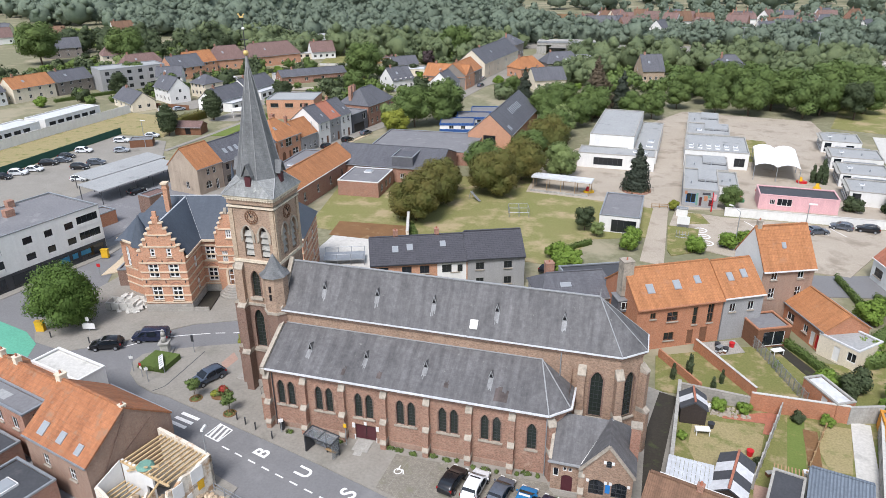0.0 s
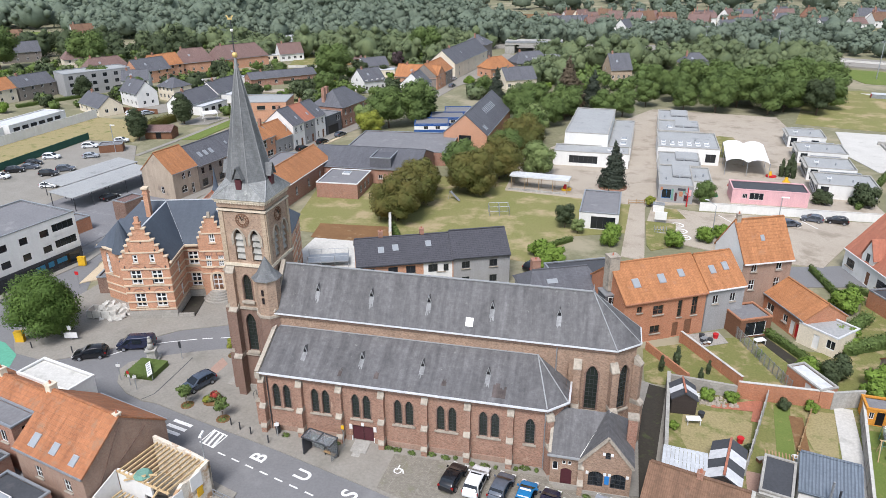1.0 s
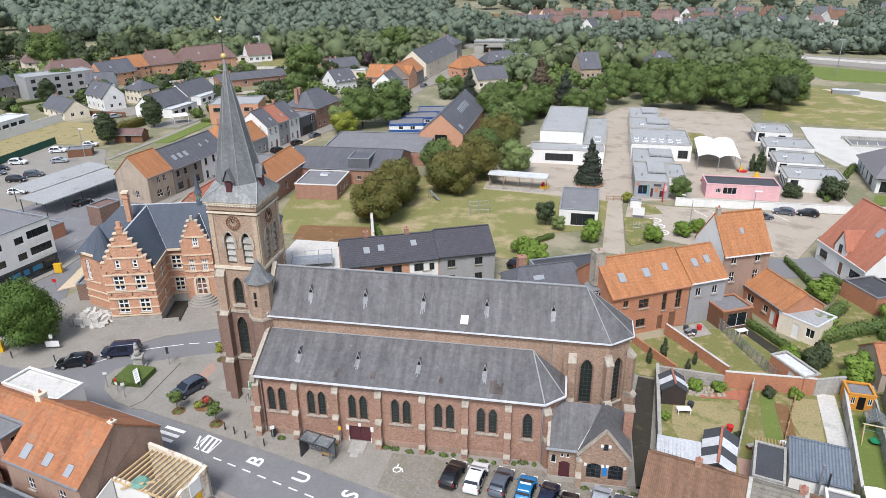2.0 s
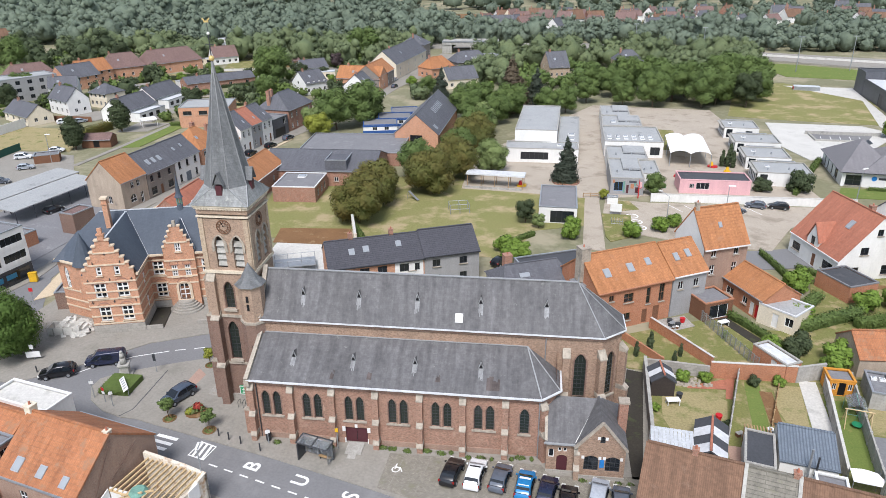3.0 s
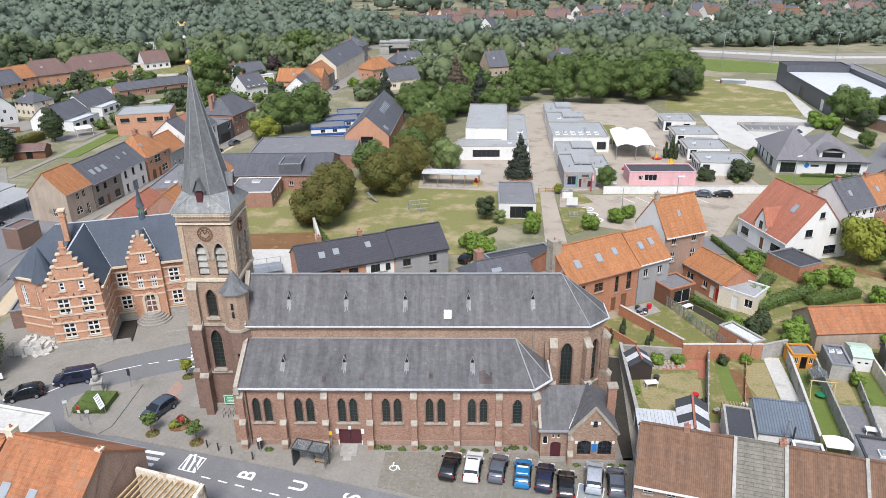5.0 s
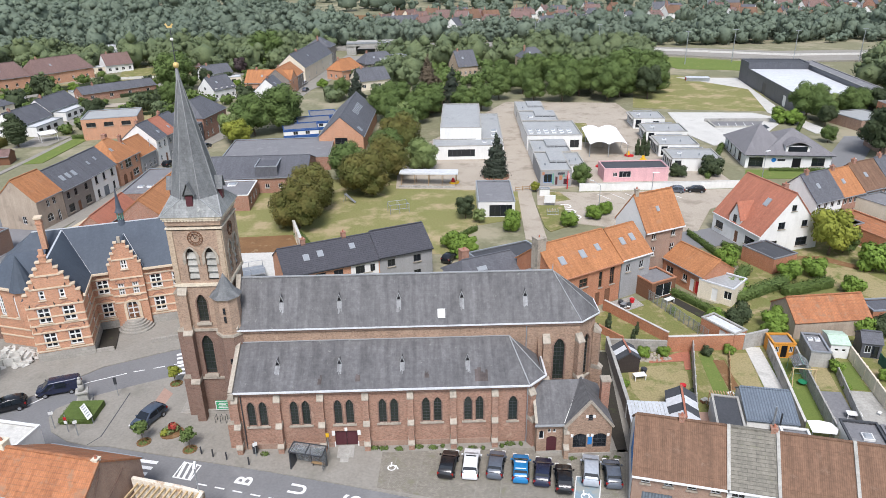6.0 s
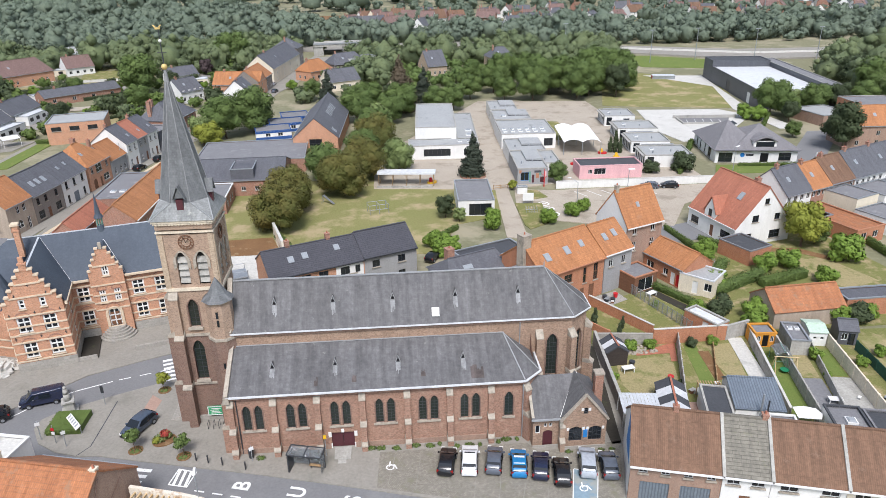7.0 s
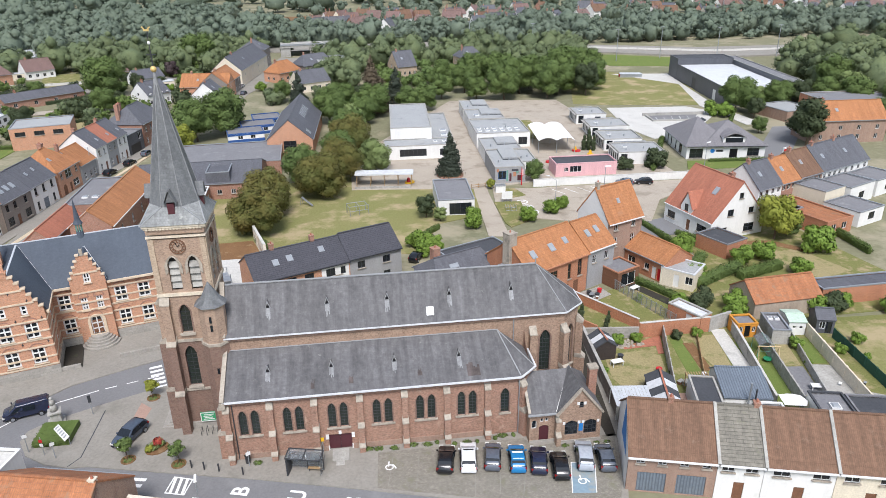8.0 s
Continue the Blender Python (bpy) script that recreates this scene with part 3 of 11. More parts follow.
def sheet(name, label, pts, z, mat, kind="structure", category="ground", thick=0.16):
    """A piece of ground: a low plate on a polygon (anticlockwise)."""
    area = sum(pts[i - 1][0] * pts[i][1] - pts[i][0] * pts[i - 1][1] for i in range(len(pts)))
    p = pts if area > 0 else pts[::-1]
    bm = bmesh.new()
    vs = [bm.verts.new((q[0], q[1], z)) for q in p]
    lo = [bm.verts.new((q[0], q[1], z - thick)) for q in p]
    for t in tessellate_polygon([[Vector((q[0], q[1], 0)) for q in p]]):
        a, b, c = (vs[i] for i in t)
        if (b.co - a.co).cross(c.co - a.co).z < 0:
            a, c = c, a
        bm.faces.new((a, b, c))
    for i in range(len(p)):
        j = (i + 1) % len(p)
        bm.faces.new((lo[i], lo[j], vs[j], vs[i]))
    return tagged(part(name, bm, mat), label, category, "", kind)


def fence_wall(name, label, a, b, h, mat, thick=0.2, coping="", step=3.0, category="wall"):
    """A garden wall from a to b with piers and a coping."""
    a, b = Vector((*a, 0)), Vector((*b, 0))
    d = b - a
    t = thing(name, label, category, a.x, a.y, 0, math.degrees(math.atan2(d.y, d.x)))
    l = d.length
    part("wall_panel", boxes((0, -thick / 2, -0.2, l, thick / 2, h)), mat, t)
    if coping:
        part("coping", boxes((-0.05, -thick / 2 - 0.05, h, l + 0.05, thick / 2 + 0.05, h + 0.08)), coping, t)
    for i in range(int(l / step) + 1):
        part("pier", boxes((i * step - 0.15, -thick / 2 - 0.06, -0.2, i * step + 0.15, thick / 2 + 0.06, h + 0.03)), mat, t)
    return t

# ---- ground ----
bm = bmesh.new()
G = 3500
vs = [bm.verts.new(p) for p in ((-G, -G, -0.12), (G, -G, -0.12), (G, G, -0.12), (-G, G, -0.12))]
bm.faces.new(vs)
tagged(part("ground", bm, "country"), "flat countryside of fields and rough grass", "ground", kind="structure")
sheet("road", "grey asphalt roads round the church square", [(60, -34), (60, -19), (18, -7.4), (14, -6.2), (3.4, -3.2), (-10.4, 0.3), (-5, 20), (12, 27), (14, 30), (2, 33), (-12, 30), (-20, 24), (-34, 18), (-44, 25), (-50, 36), (-53, 60), (-56, 90), (-66, 90), (-66, 60), (-60, 38), (-62, 10), (-60, -30), (0, -34)], -0.06, "asphalt", category="road")
sheet("pavement", "pale concrete paving of the church square, with kerb", [(18, -7.4), (14, -6.2), (8.8, -4.7), (3.4, -3.2), (-10.4, 0.3), (-15.3, 1.6), (-17, 1.6), (-20, 2.6), (-22.6, 4.4), (-24.2, 7.0), (-24.1, 8.8), (-22.4, 10.3), (-16.8, 13.1), (-11.5, 15.4), (-4, 18.2), (6, 20), (40, 20), (45, 18), (43.5, -1.5), (40, -12), (40, -13.7)], 0.06, "slab", category="pavement", thick=0.2)
sheet("car_park", "cobbled parking bays overgrown with moss beside the church", [(15.5, -6.3), (38.8, -12.9), (40.2, -9.5), (42.3, -1.6), (33, -2.4), (32, -0.9), (15.8, -0.9)], 0.075, "cobble", category="parking")
sheet("alley", "dark paved alley behind the church", [(41.3, -2), (42.4, -2), (45, 18), (43, 18.5), (41.5, 10)], 0.075, "moss", category="path")
sheet("pavement", "pale pavement before the town hall", [(-35, 6.6), (-29.8, 10.2), (-22.3, 17.8), (-15.9, 20.9), (-6, 25), (-4, 32), (-30, 34), (-44, 30), (-45.5, 12), (-41, 7.5)], 0.06, "slab", category="pavement", thick=0.2)
sheet("pavement", "narrow pavement along the old brick houses", [(-32, -3), (-18, -3.5), (-9, -6.5), (2, -10), (2, -12), (-30, -12)], 0.05, "slab", category="pavement", thick=0.2)
sheet("green_lane", "mint-green painted road surface", [(-60, -2), (-45, 1), (-38, 2.5), (-40.5, 7.2), (-44.5, 9.5), (-60, 13)], -0.045, "green_paint", category="road marking")
sheet("pavement", "broad pavement before the white flats", [(-52.2, 36), (-56.4, 16.5), (-58.5, 16.5), (-54.5, 40), (-56, 60), (-54, 60)], 0.05, "slab", category="pavement", thick=0.2)
sheet("cycle_path", "sandy cycle path along the town hall", [(-47.5, 28), (-45.5, 30), (-49, 44), (-52.5, 62), (-54, 62), (-51, 43)], 0.05, "sand", category="path")
sheet("meadow", "worn meadow with dry yellow patches behind the town hall", [(-30, 92), (-24, 58), (26, 52), (31, 66), (42, 70), (42, 88), (14, 101), (-8, 96)], 0.0, "grass", category="grass")
sheet("building_plot", "raw soil bank beside a concrete pad", [(-19, 62), (-18, 55), (-2, 54), (-5, 63)], 0.04, "soil", category="soil")
sheet("concrete_pad", "pale new concrete floor slab", [(-17, 54.5), (-17, 36), (-1.5, 40), (-4, 54.5)], 0.12, "white_concrete", category="slab", thick=0.3)
sheet("school_yard", "pale paved school yard between the pavilions", [(14, 90), (30, 88), (41, 86), (46, 86.5), (56, 89), (92, 90), (88, 180), (50, 185), (14, 116)], 0.02, "yard", category="yard")
sheet("lane_school", "pale paved path up to the school", [(39.6, 58), (43.6, 57), (44.5, 84), (47.2, 104), (49.4, 150), (49.0, 162), (45.6, 162), (44.2, 120), (42.8, 98), (41.4, 84)], 0.035, "yard", category="path")
sheet("car_park", "asphalt car park along a white wall", [(44.6, 76), (46, 86), (55, 84.2), (92, 84.5), (98, 84), (80, 72), (73, 60), (60, 62), (50, 66)], 0.03, "yard", category="parking")
sheet("road", "asphalt village street past the white villa", [(46, 52), (60, 58), (73, 60.5), (80, 63), (96, 78), (112, 92), (140, 128), (150, 128), (122, 92), (100, 68), (84, 55), (60, 50)], 0.025, "asphalt", category="road")
sheet("road_main", "straight concrete main street with parked cars", [(-54, 60), (-49, 90), (-46, 110), (-41, 132), (-36, 150), (-28, 178), (-24, 218), (-14, 310), (-20, 314), (-32, 218), (-38, 178), (-47, 145), (-56, 108), (-62, 90), (-66, 60)], 0.0, "slab", category="road")
sheet("car_park", "large asphalt car park behind a green fence", [(-84, 50), (-112, 50), (-112.6, 111), (-94, 108), (-78, 84)], 0.0, "slab", category="parking")
sheet("waste_ground", "dry weedy waste ground beside the sheds", [(-133, 60), (-112.9, 60), (-113, 112), (-98, 112), (-104, 136), (-130.5, 138), (-132.5, 100)], -0.01, "dry_grass", category="grass")
sheet("field", "mown green field with dry edges", [(92, 172), (104, 168), (134, 162), (148, 196), (128, 234), (112, 230), (100, 200)], 0.0, "grass", category="grass")
sheet("sports_court", "pale concrete court with a sunken basin", [(101, 163), (128, 160), (134, 150), (124, 138), (116, 128), (100, 121), (97, 135)], 0.03, "white_concrete", category="court")
sheet("drive", "pale concrete drive beside the dark warehouse", [(126, 228), (150, 224), (138, 158), (140, 132), (134, 132), (133, 160), (144, 200)], 0.03, "white_concrete", category="drive")
sheet("motorway", "grey raised motorway crossing the far woods", [(-60, 330), (60, 335), (150, 288), (190, 262), (300, 262), (600, 300), (600, 340), (300, 292), (200, 296), (160, 314), (60, 356), (-60, 350)], 0.6, "slab", category="road", thick=0.7)
sheet("pavement", "pale concrete pavement beside the main street", [(-52, 58), (-30, 58), (-29, 96), (-40, 104), (-46, 110), (-51, 92)], 0.03, "slab", category="pavement", thick=0.1)
sheet("cycle_path", "sandy cycle lane along the main street", [(-51.4, 66), (-50.4, 66), (-45.4, 97), (-39.6, 132), (-40.6, 132), (-46.4, 97)], 0.05, "sand", category="path")
sheet("yard", "dark paved yard of carports behind the town hall", [(-84, 44), (-58, 40), (-56, 66), (-62, 92), (-80, 84)], 0.014, "bitumen", category="yard")
sheet("lawn", "worn grass between the school path and the car park", [(44.4, 76.6), (44.2, 64), (44.9, 61.6), (49.2, 64.6), (50.2, 76.2)], 0.05, "lawn", category="lawn")
sheet("lawn", "green strip below the mural wall", [(48.0, 78.2), (52.4, 79.6), (50.8, 85), (46.4, 85)], 0.05, "lawn", category="lawn")
sheet("lawn", "green strip beside the pavilion", [(37.8, 72), (40.7, 71.6), (41.2, 84), (38.6, 84)], 0.03, "grass", category="lawn")
sheet("lawn", "mown lawn before the white villa", [(96, 92), (118, 90), (121, 96), (99, 98.6)], 0.03, "turf", category="lawn")
sheet("lawn", "grass strip between the school pavilions", [(62, 128), (72, 127), (71, 150), (64, 152)], 0.04, "lawn", category="lawn")

for i, (x0, y0, x1, y1) in enumerate(((108, 149, 128, 149.5), (108, 141, 108.5, 149), (108.5, 141, 122, 141.4))):
    kb = thing("court_kerb", "low pale concrete kerb of a sunken court", "kerb", x0, y0, 0.03, -4)
    part("kerb_stone", boxes((0, 0, 0, x1 - x0, y1 - y0, 0.9 if i == 0 else 0.5)), "concrete", kb)
sheet("sunken_floor", "grey asphalt floor of the sunken court", [(108.6, 141.4), (121.5, 140.6), (126, 148), (109.2, 149)], 0.05, "asphalt", category="court")
for i in range(5):
    sheet("bay_line", "white parking line on the sunken court", [(110 + i * 2.6, 142), (110.15 + i * 2.6, 142), (111.4 + i * 2.6, 146.5), (111.25 + i * 2.6, 146.5)], 0.065, "line_white", category="road marking", thick=0.01)
sheet("verge", "rough yellow-green verge below the motorway", [(134, 250), (176, 238), (190, 256), (150, 282), (128, 290)], 0.03, "turf", category="grass")

# ---- trees, hedges, woods ----
LEAF_N = np.random.RandomState(11)


def leaf_mesh(name, blobs, count, size, mat, seed, flat=0.6, core=0.0, loose=0.45, lump=0.0):
    """A crown: many small bent leaf clumps laid over the skins of a few lobes (x, y, z, rx, ry, rz), thinned unevenly."""
    r = np.random.RandomState(seed)
    blobs = np.array(blobs, float)
    share = (blobs[:, 3] * blobs[:, 4] + blobs[:, 3] * blobs[:, 5] + blobs[:, 4] * blobs[:, 5])
    pick = r.choice(len(blobs), count, p=share / share.sum())
    d = r.normal(size=(count, 3))
    d /= np.linalg.norm(d, axis=1)[:, None]
    depth = 1.0 - 0.45 * r.rand(count) ** 2.2 + 0.1 * r.normal(size=count)
    b = blobs[pick]
    p = b[:, :3] + d * b[:, 3:] * depth[:, None]
    low = p[:, 2] > (blobs[:, 2] - blobs[:, 5]).min() - 0.3
    p, d = p[low], d[low]
    n = d + loose * r.normal(size=p.shape)
    n[:, 2] += 0.35
    n /= np.linalg.norm(n, axis=1)[:, None]
    n *= np.where((n * d).sum(1) < 0, -1.0, 1.0)[:, None]
    t = np.cross(n, r.normal(size=p.shape))
    t /= np.linalg.norm(t, axis=1)[:, None]
    s = np.cross(n, t)
    k = (size * (0.55 + 0.9 * r.rand(len(p))))[:, None]
    w = k * (flat + 0.4 * r.rand(len(p)))[:, None]
    sag = n * k * 0.28
    v = np.stack([p - t * k * 1.1 - sag, p + t * k * 0.75 - s * w * 1.15, p + t * k * 0.75 + s * w * 1.15], 1).reshape(-1, 3)
    tri = np.arange(len(p) * 3).reshape(-1, 3)
    face = 0.8 * d + 0.45 * n
    shade = np.repeat(face / np.linalg.norm(face, axis=1)[:, None], 3, axis=0)
    if core:
        # a dense inner body under the leaves
        cb = bmesh.new()
        bmesh.ops.create_icosphere(cb, subdivisions=1, radius=1.0)
        cv = np.array([q.co[:] for q in cb.verts])
        cf = np.array([[q.index for q in f.verts] for f in cb.faces])
        cb.free()
        bulge = 1.0 + lump * r.normal(size=(len(blobs), len(cv), 1))
        extra = (blobs[:, None, :3] + cv[None] * bulge * blobs[:, None, 3:] * core).reshape(-1, 3)
        shade = np.concatenate([shade, np.tile(cv, (len(blobs), 1))])
        ef = (cf[None] + (np.arange(len(blobs)) * len(cv))[:, None, None]).reshape(-1, 3) + len(v)
        v, tri = np.concatenate([v, extra]), np.concatenate([tri, ef])
    me = bpy.data.meshes.new(name)
    me.vertices.add(len(v))
    me.vertices.foreach_set("co", v.ravel())
    me.loops.add(tri.size)
    me.loops.foreach_set("vertex_index", tri.ravel().astype(np.int32))
    me.polygons.add(len(tri))
    me.polygons.foreach_set("loop_start", np.arange(0, tri.size, 3, dtype=np.int32))
    me.polygons.foreach_set("use_smooth", np.ones(len(tri), dtype=bool))
    me.update(calc_edges=True)
    me.normals_split_custom_set_from_vertices(shade.tolist())
    me.materials.append(MATS[mat])
    return me


def lobes(seed, h, r, n=9, base=0.25, kind="round"):
    """The lobes of a crown h high and r wide, starting at base of its height."""
    k = random.Random(seed)
    out = []
    z0, z1 = h * base, h
    mid, half = (z0 + z1) / 2, (z1 - z0) / 2
    if kind == "cone":
        for i in range(n):
            f = i / (n - 1)
            rr = r * (1 - f) ** 0.85 + 0.12 * r * k.random() * (1 - f) + 0.12
            a = k.random() * 6.28
            out.append((0.12 * r * math.cos(a), 0.12 * r * math.sin(a), z0 + (z1 - z0) * f * 0.97, rr, rr, (z1 - z0) / n * 0.95))
        return out
    if kind == "column":
        for i in range(n):
            f = i / (n - 1)
            rr = r * (0.75 + 0.25 * math.sin(f * 3.1)) * (1 if f < 0.8 else 0.65)
            out.append((k.uniform(-0.1, 0.1) * r, k.uniform(-0.1, 0.1) * r, z0 + (z1 - z0) * f * 0.93, rr, rr, (z1 - z0) / n))
        return out
    out.append((0, 0, mid, r * 0.72, r * 0.72, half * 0.82))
    for i in range(n):
        a = i * 2.4 + k.random()
        f = (i + 0.5) / n
        zz = z0 + (z1 - z0) * (0.18 + 0.72 * f)
        rad = r * 0.62 * math.sin(math.pi * (0.2 + 0.68 * f)) ** 0.7
        q = r * k.uniform(0.34, 0.52)
        out.append((rad * math.cos(a), rad * math.sin(a), zz, q, q * k.uniform(0.8, 1.2), q * k.uniform(0.65, 0.9)))
    return out


def limb_mesh(name, seed, h, r, thick):
    """A tapered trunk that forks into a few limbs."""
    k = random.Random(seed)
    bm = bmesh.new()
    lean = Vector((k.uniform(-0.04, 0.04) * h, k.uniform(-0.04, 0.04) * h, h * 0.45))
    tube(bm, (0, 0, -0.2), lean, thick, 8, thick * 0.6)
    for i in range(5):
        a = i * 1.26 + k.random()
        st = lean * k.uniform(0.6, 1.0)
        en = Vector((math.cos(a) * r * 0.6, math.sin(a) * r * 0.6, h * k.uniform(0.6, 0.85)))
        tube(bm, st, en, thick * 0.45, 6, thick * 0.12)
    me = bpy.data.meshes.new(name)
    bm.to_mesh(me)
    bm.free()
    me.materials.append(MATS["bark"])
    return me


KINDS = {}


def tree_kind(key, h, r, mat, count, size, kind="round", base=0.22, n=9, thick=0.22, variants=2, flat=0.6):
    KINDS[key] = [(limb_mesh("trunk", i * 7 + 1, h, r, thick), leaf_mesh("crown", lobes(i * 13 + len(KINDS) * 5, h, r, n, base, kind), count, size, mat, i + 31 * len(KINDS), flat, core=0.62 if kind == "round" else 0.0)) for i in range(variants)]


tree_kind("chestnut", 9.0, 5.2, "leaf_brown", 20000, 0.17, base=0.08, n=12)
tree_kind("plane", 9.6, 5.2, "leaf_plane", 42000, 0.13, base=0.12, n=20, variants=1)
tree_kind("broad", 9.0, 4.6, "leaf_mid", 12000, 0.18, base=0.12, n=10)
tree_kind("dark", 8.5, 3.6, "leaf_dark", 9000, 0.18, base=0.15, n=9)
tree_kind("light", 7.0, 3.2, "leaf_light", 7500, 0.17, base=0.15)
tree_kind("yellow", 6.0, 3.3, "leaf_yellow", 8000, 0.17, base=0.22)
tree_kind("willow", 8.0, 4.0, "leaf_light", 9000, 0.26, base=0.05, n=10, flat=0.25)
tree_kind("fir", 13.0, 3.4, "leaf_conifer", 7500, 0.24, "cone", base=0.06, n=14)
tree_kind("copper", 16.0, 5.0, "leaf_copper", 9000, 0.28, "cone", base=0.03, n=14, variants=1)
tree_kind("cypress", 4.0, 0.65, "leaf_dark", 1300, 0.15, "column", base=0.0, n=6, thick=0.06)
tree_kind("poplar", 8.2, 2.6, "leaf_dark", 6000, 0.2, "column", base=0.22, n=8)
tree_kind("sapling", 3.2, 1.0, "leaf_mid", 700, 0.12, base=0.45, n=5, thick=0.05)
tree_kind("sapling_gold", 3.2, 1.0, "leaf_yellow", 900, 0.11, base=0.4, n=5, thick=0.05)
tree_kind("bush", 2.4, 1.6, "leaf_bush", 2800, 0.12, base=0.0, n=6, thick=0.08, variants=3)
tree_kind("bush_dark", 2.4, 1.7, "leaf_dark", 2800, 0.12, base=0.0, n=6, thick=0.08)
tree_kind("ball", 2.6, 1.6, "leaf_bush", 4200, 0.1, base=0.05, n=14, thick=0.08)
tree_kind("purple", 7.0, 3.0, "leaf_purple", 4500, 0.28, base=0.1, variants=1)


def tree(kind, x, y, scale=1.0, name="tree", label="leafy green deciduous tree with a broad crown", turn=None, z=0.0, tall=1.0, group=""):
    v = KINDS[kind]
    i = len([o for o in scene.objects if o.parent is None]) % len(v)
    k = turn if turn is not None else (x * 37.7 + y * 91.3) % 360
    t = thing(name, label, "tree" if "tree" in name else "shrub", x, y, z, k, group)
    t.scale = (scale, scale, scale * tall)
    for nm, me in zip(("trunk", "crown"), v[i]):
        o = new(nm, me)
        o.parent = t
    return t


def hedge(a, b, h, w, mat="leaf_hedge", label="clipped green hedge", dens=70):
    """A clipped hedge from a to b."""
    a, b = Vector((*a, 0)), Vector((*b, 0))
    l = (b - a).length
    r = np.random.RandomState(int(abs(a.x * 7 + b.y * 3)) % 9999)
    t = thing("hedge", label, "hedge", a.x, a.y, 0, math.degrees(math.atan2(b.y - a.y, b.x - a.x)))
    blobs = [(x, 0, h * 0.5, 0.75, w * 0.5, h * 0.5) for x in np.arange(0.4, l, 0.7)]
    o = new("foliage", leaf_mesh("foliage", blobs, int(l * dens * 2.2 * max(1, h)), 0.11, mat, int(l * 100) % 997))
    o.parent = t
    part("stem_core", boxes((0.1, -w * 0.25, -0.1, l - 0.1, w * 0.25, h * 0.7)), mat, t)
    return t


# trees of the square and the meadow
tree("plane", -39.8, 12.3, 0.9, label="dense round green plane tree on the pavement")
CH = "dense chestnut tree turning brown"
tree("chestnut", -4.2, 66.5, 1.0, label=CH, group="meadow trees")
tree("chestnut", -3.4, 76.0, 0.95, label=CH, group="meadow trees")
tree("chestnut", -4.0, 84.0, 0.85, label=CH, group="meadow trees")
tree("chestnut", 7.5, 86.5, 1.05, label=CH, group="meadow trees")
tree("broad", 2.5, 96.0, 1.05, group="meadow trees")
tree("chestnut", 11.5, 98, 1.05, label=CH, group="meadow trees")
tree("broad", 11, 110, 1.0, group="meadow trees")
tree("chestnut", 14.0, 120, 1.1, label=CH, group="meadow trees")
tree("broad", 13.5, 132, 1.1, group="meadow trees")
tree("light", 15, 142, 1.3, group="meadow trees")
tree("willow", 20.2, 102.5, 1.05, label="pale green weeping willow", group="meadow trees")
tree("dark", 28.9, 69.8, 0.55, name="bush_tree", label="dark green shrub beside the pavilion")
tree("light", 31.5, 67.3, 0.42, name="bush_tree", label="pale olive shrub beside the pavilion")
tree("fir", 37.8, 97.0, 0.85, label="dark conifer in a round flower bed")
for x, y, s in ((37.4, 62.6, 1.15), (38.2, 66.0, 1.1), (48.9, 64.4, 1.15), (54.6, 67.9, 1.1), (57.6, 70.5, 1.0)):
    tree("ball", x, y, s, "ball_bush", "clipped round green bush")
tree("bush", 25.6, 55.0, 1.3, "bush", "bright green garden bush")
tree("bush", 28.2, 53.0, 1.3, "bush", "bright green garden bush")
tree("bush", 26.4, 51.0, 1.1, "bush", "bright green garden bush")
tree("broad", -23, 150, 1.5, label="large dark green tree by the street")
tree("broad", -30, 143, 1.35, label="large dark green tree by the street")
tree("yellow", -32, 131, 1.2, label="yellowing tree by the street")
tree("light", -35, 136, 1.2)
tree("poplar", -97.4, 114.1, 1.1, label="dark columnar tree beside the car park")
tree("poplar", -95.8, 135.0, 1.15, label="dark columnar tree beside the car park")
for x, y in ((76.6, 113.5), (77.8, 113), (78.9, 112.4), (79.4, 117.5), (80.0, 119.5)):
    tree("cypress", x, y, 1.0, "cypress_tree", "slim dark cypress in the school yard")
tree("bush_dark", 80.8, 94.2, 1.3, "bush", "dark green shrub by the school wall")
tree("bush_dark", 89.0, 95.0, 1.8, "bush", "dark green shrub by the school wall")
tree("broad", 56.6, 89.6, 0.55, "bush", "dark leafy shrub by the mural wall")
tree("copper", 22.5, 174, 1.15, label="tall copper-brown conifer-like tree")
tree("fir", 30, 176, 1.1, label="dark conifer behind the school")
tree("fir", -3, 182, 1.0, label="dark conifer behind the houses")
tree("purple", -63, 262, 1.0, label="dark purple-leaved garden tree")
tree("broad", -77.4, 217.5, 1.7, label="large dark green tree behind the village gardens")
tree("yellow", -72.6, 204.5, 0.5, label="small yellow-green garden tree")
tree("broad", -55, 285, 1.8)
tree("dark", -160, 246, 1.5)
tree("broad", -250, 222, 2.2)
tree("broad", -208, 232, 1.9)
tree("light", -185, 202, 1.3)
for x, y, s in ((40, 172, 1.0), (48, 190, 1.0), (60, 186, 0.9), (58, 200, 1.2), (70, 184, 1.3), (78, 194, 1.5), (86, 184, 1.5), (92, 190, 1.3), (94, 198, 1.7), (101, 186, 1.4), (100, 204, 1.7), (84, 204, 1.4), (72, 206, 1.5), (106, 196, 1.3), (64, 214, 1.4), (110, 212, 1.5), (52, 212, 1.2), (18, 154, 1.0), (22, 164, 1.2), (12, 170, 1.2), (34, 168, 1.0), (112, 226, 1.2), (8, 158, 1.2)):
    tree(("broad", "dark", "broad", "light")[int(x * 3 + y) % 4], x, y, s, group="wood behind the school")
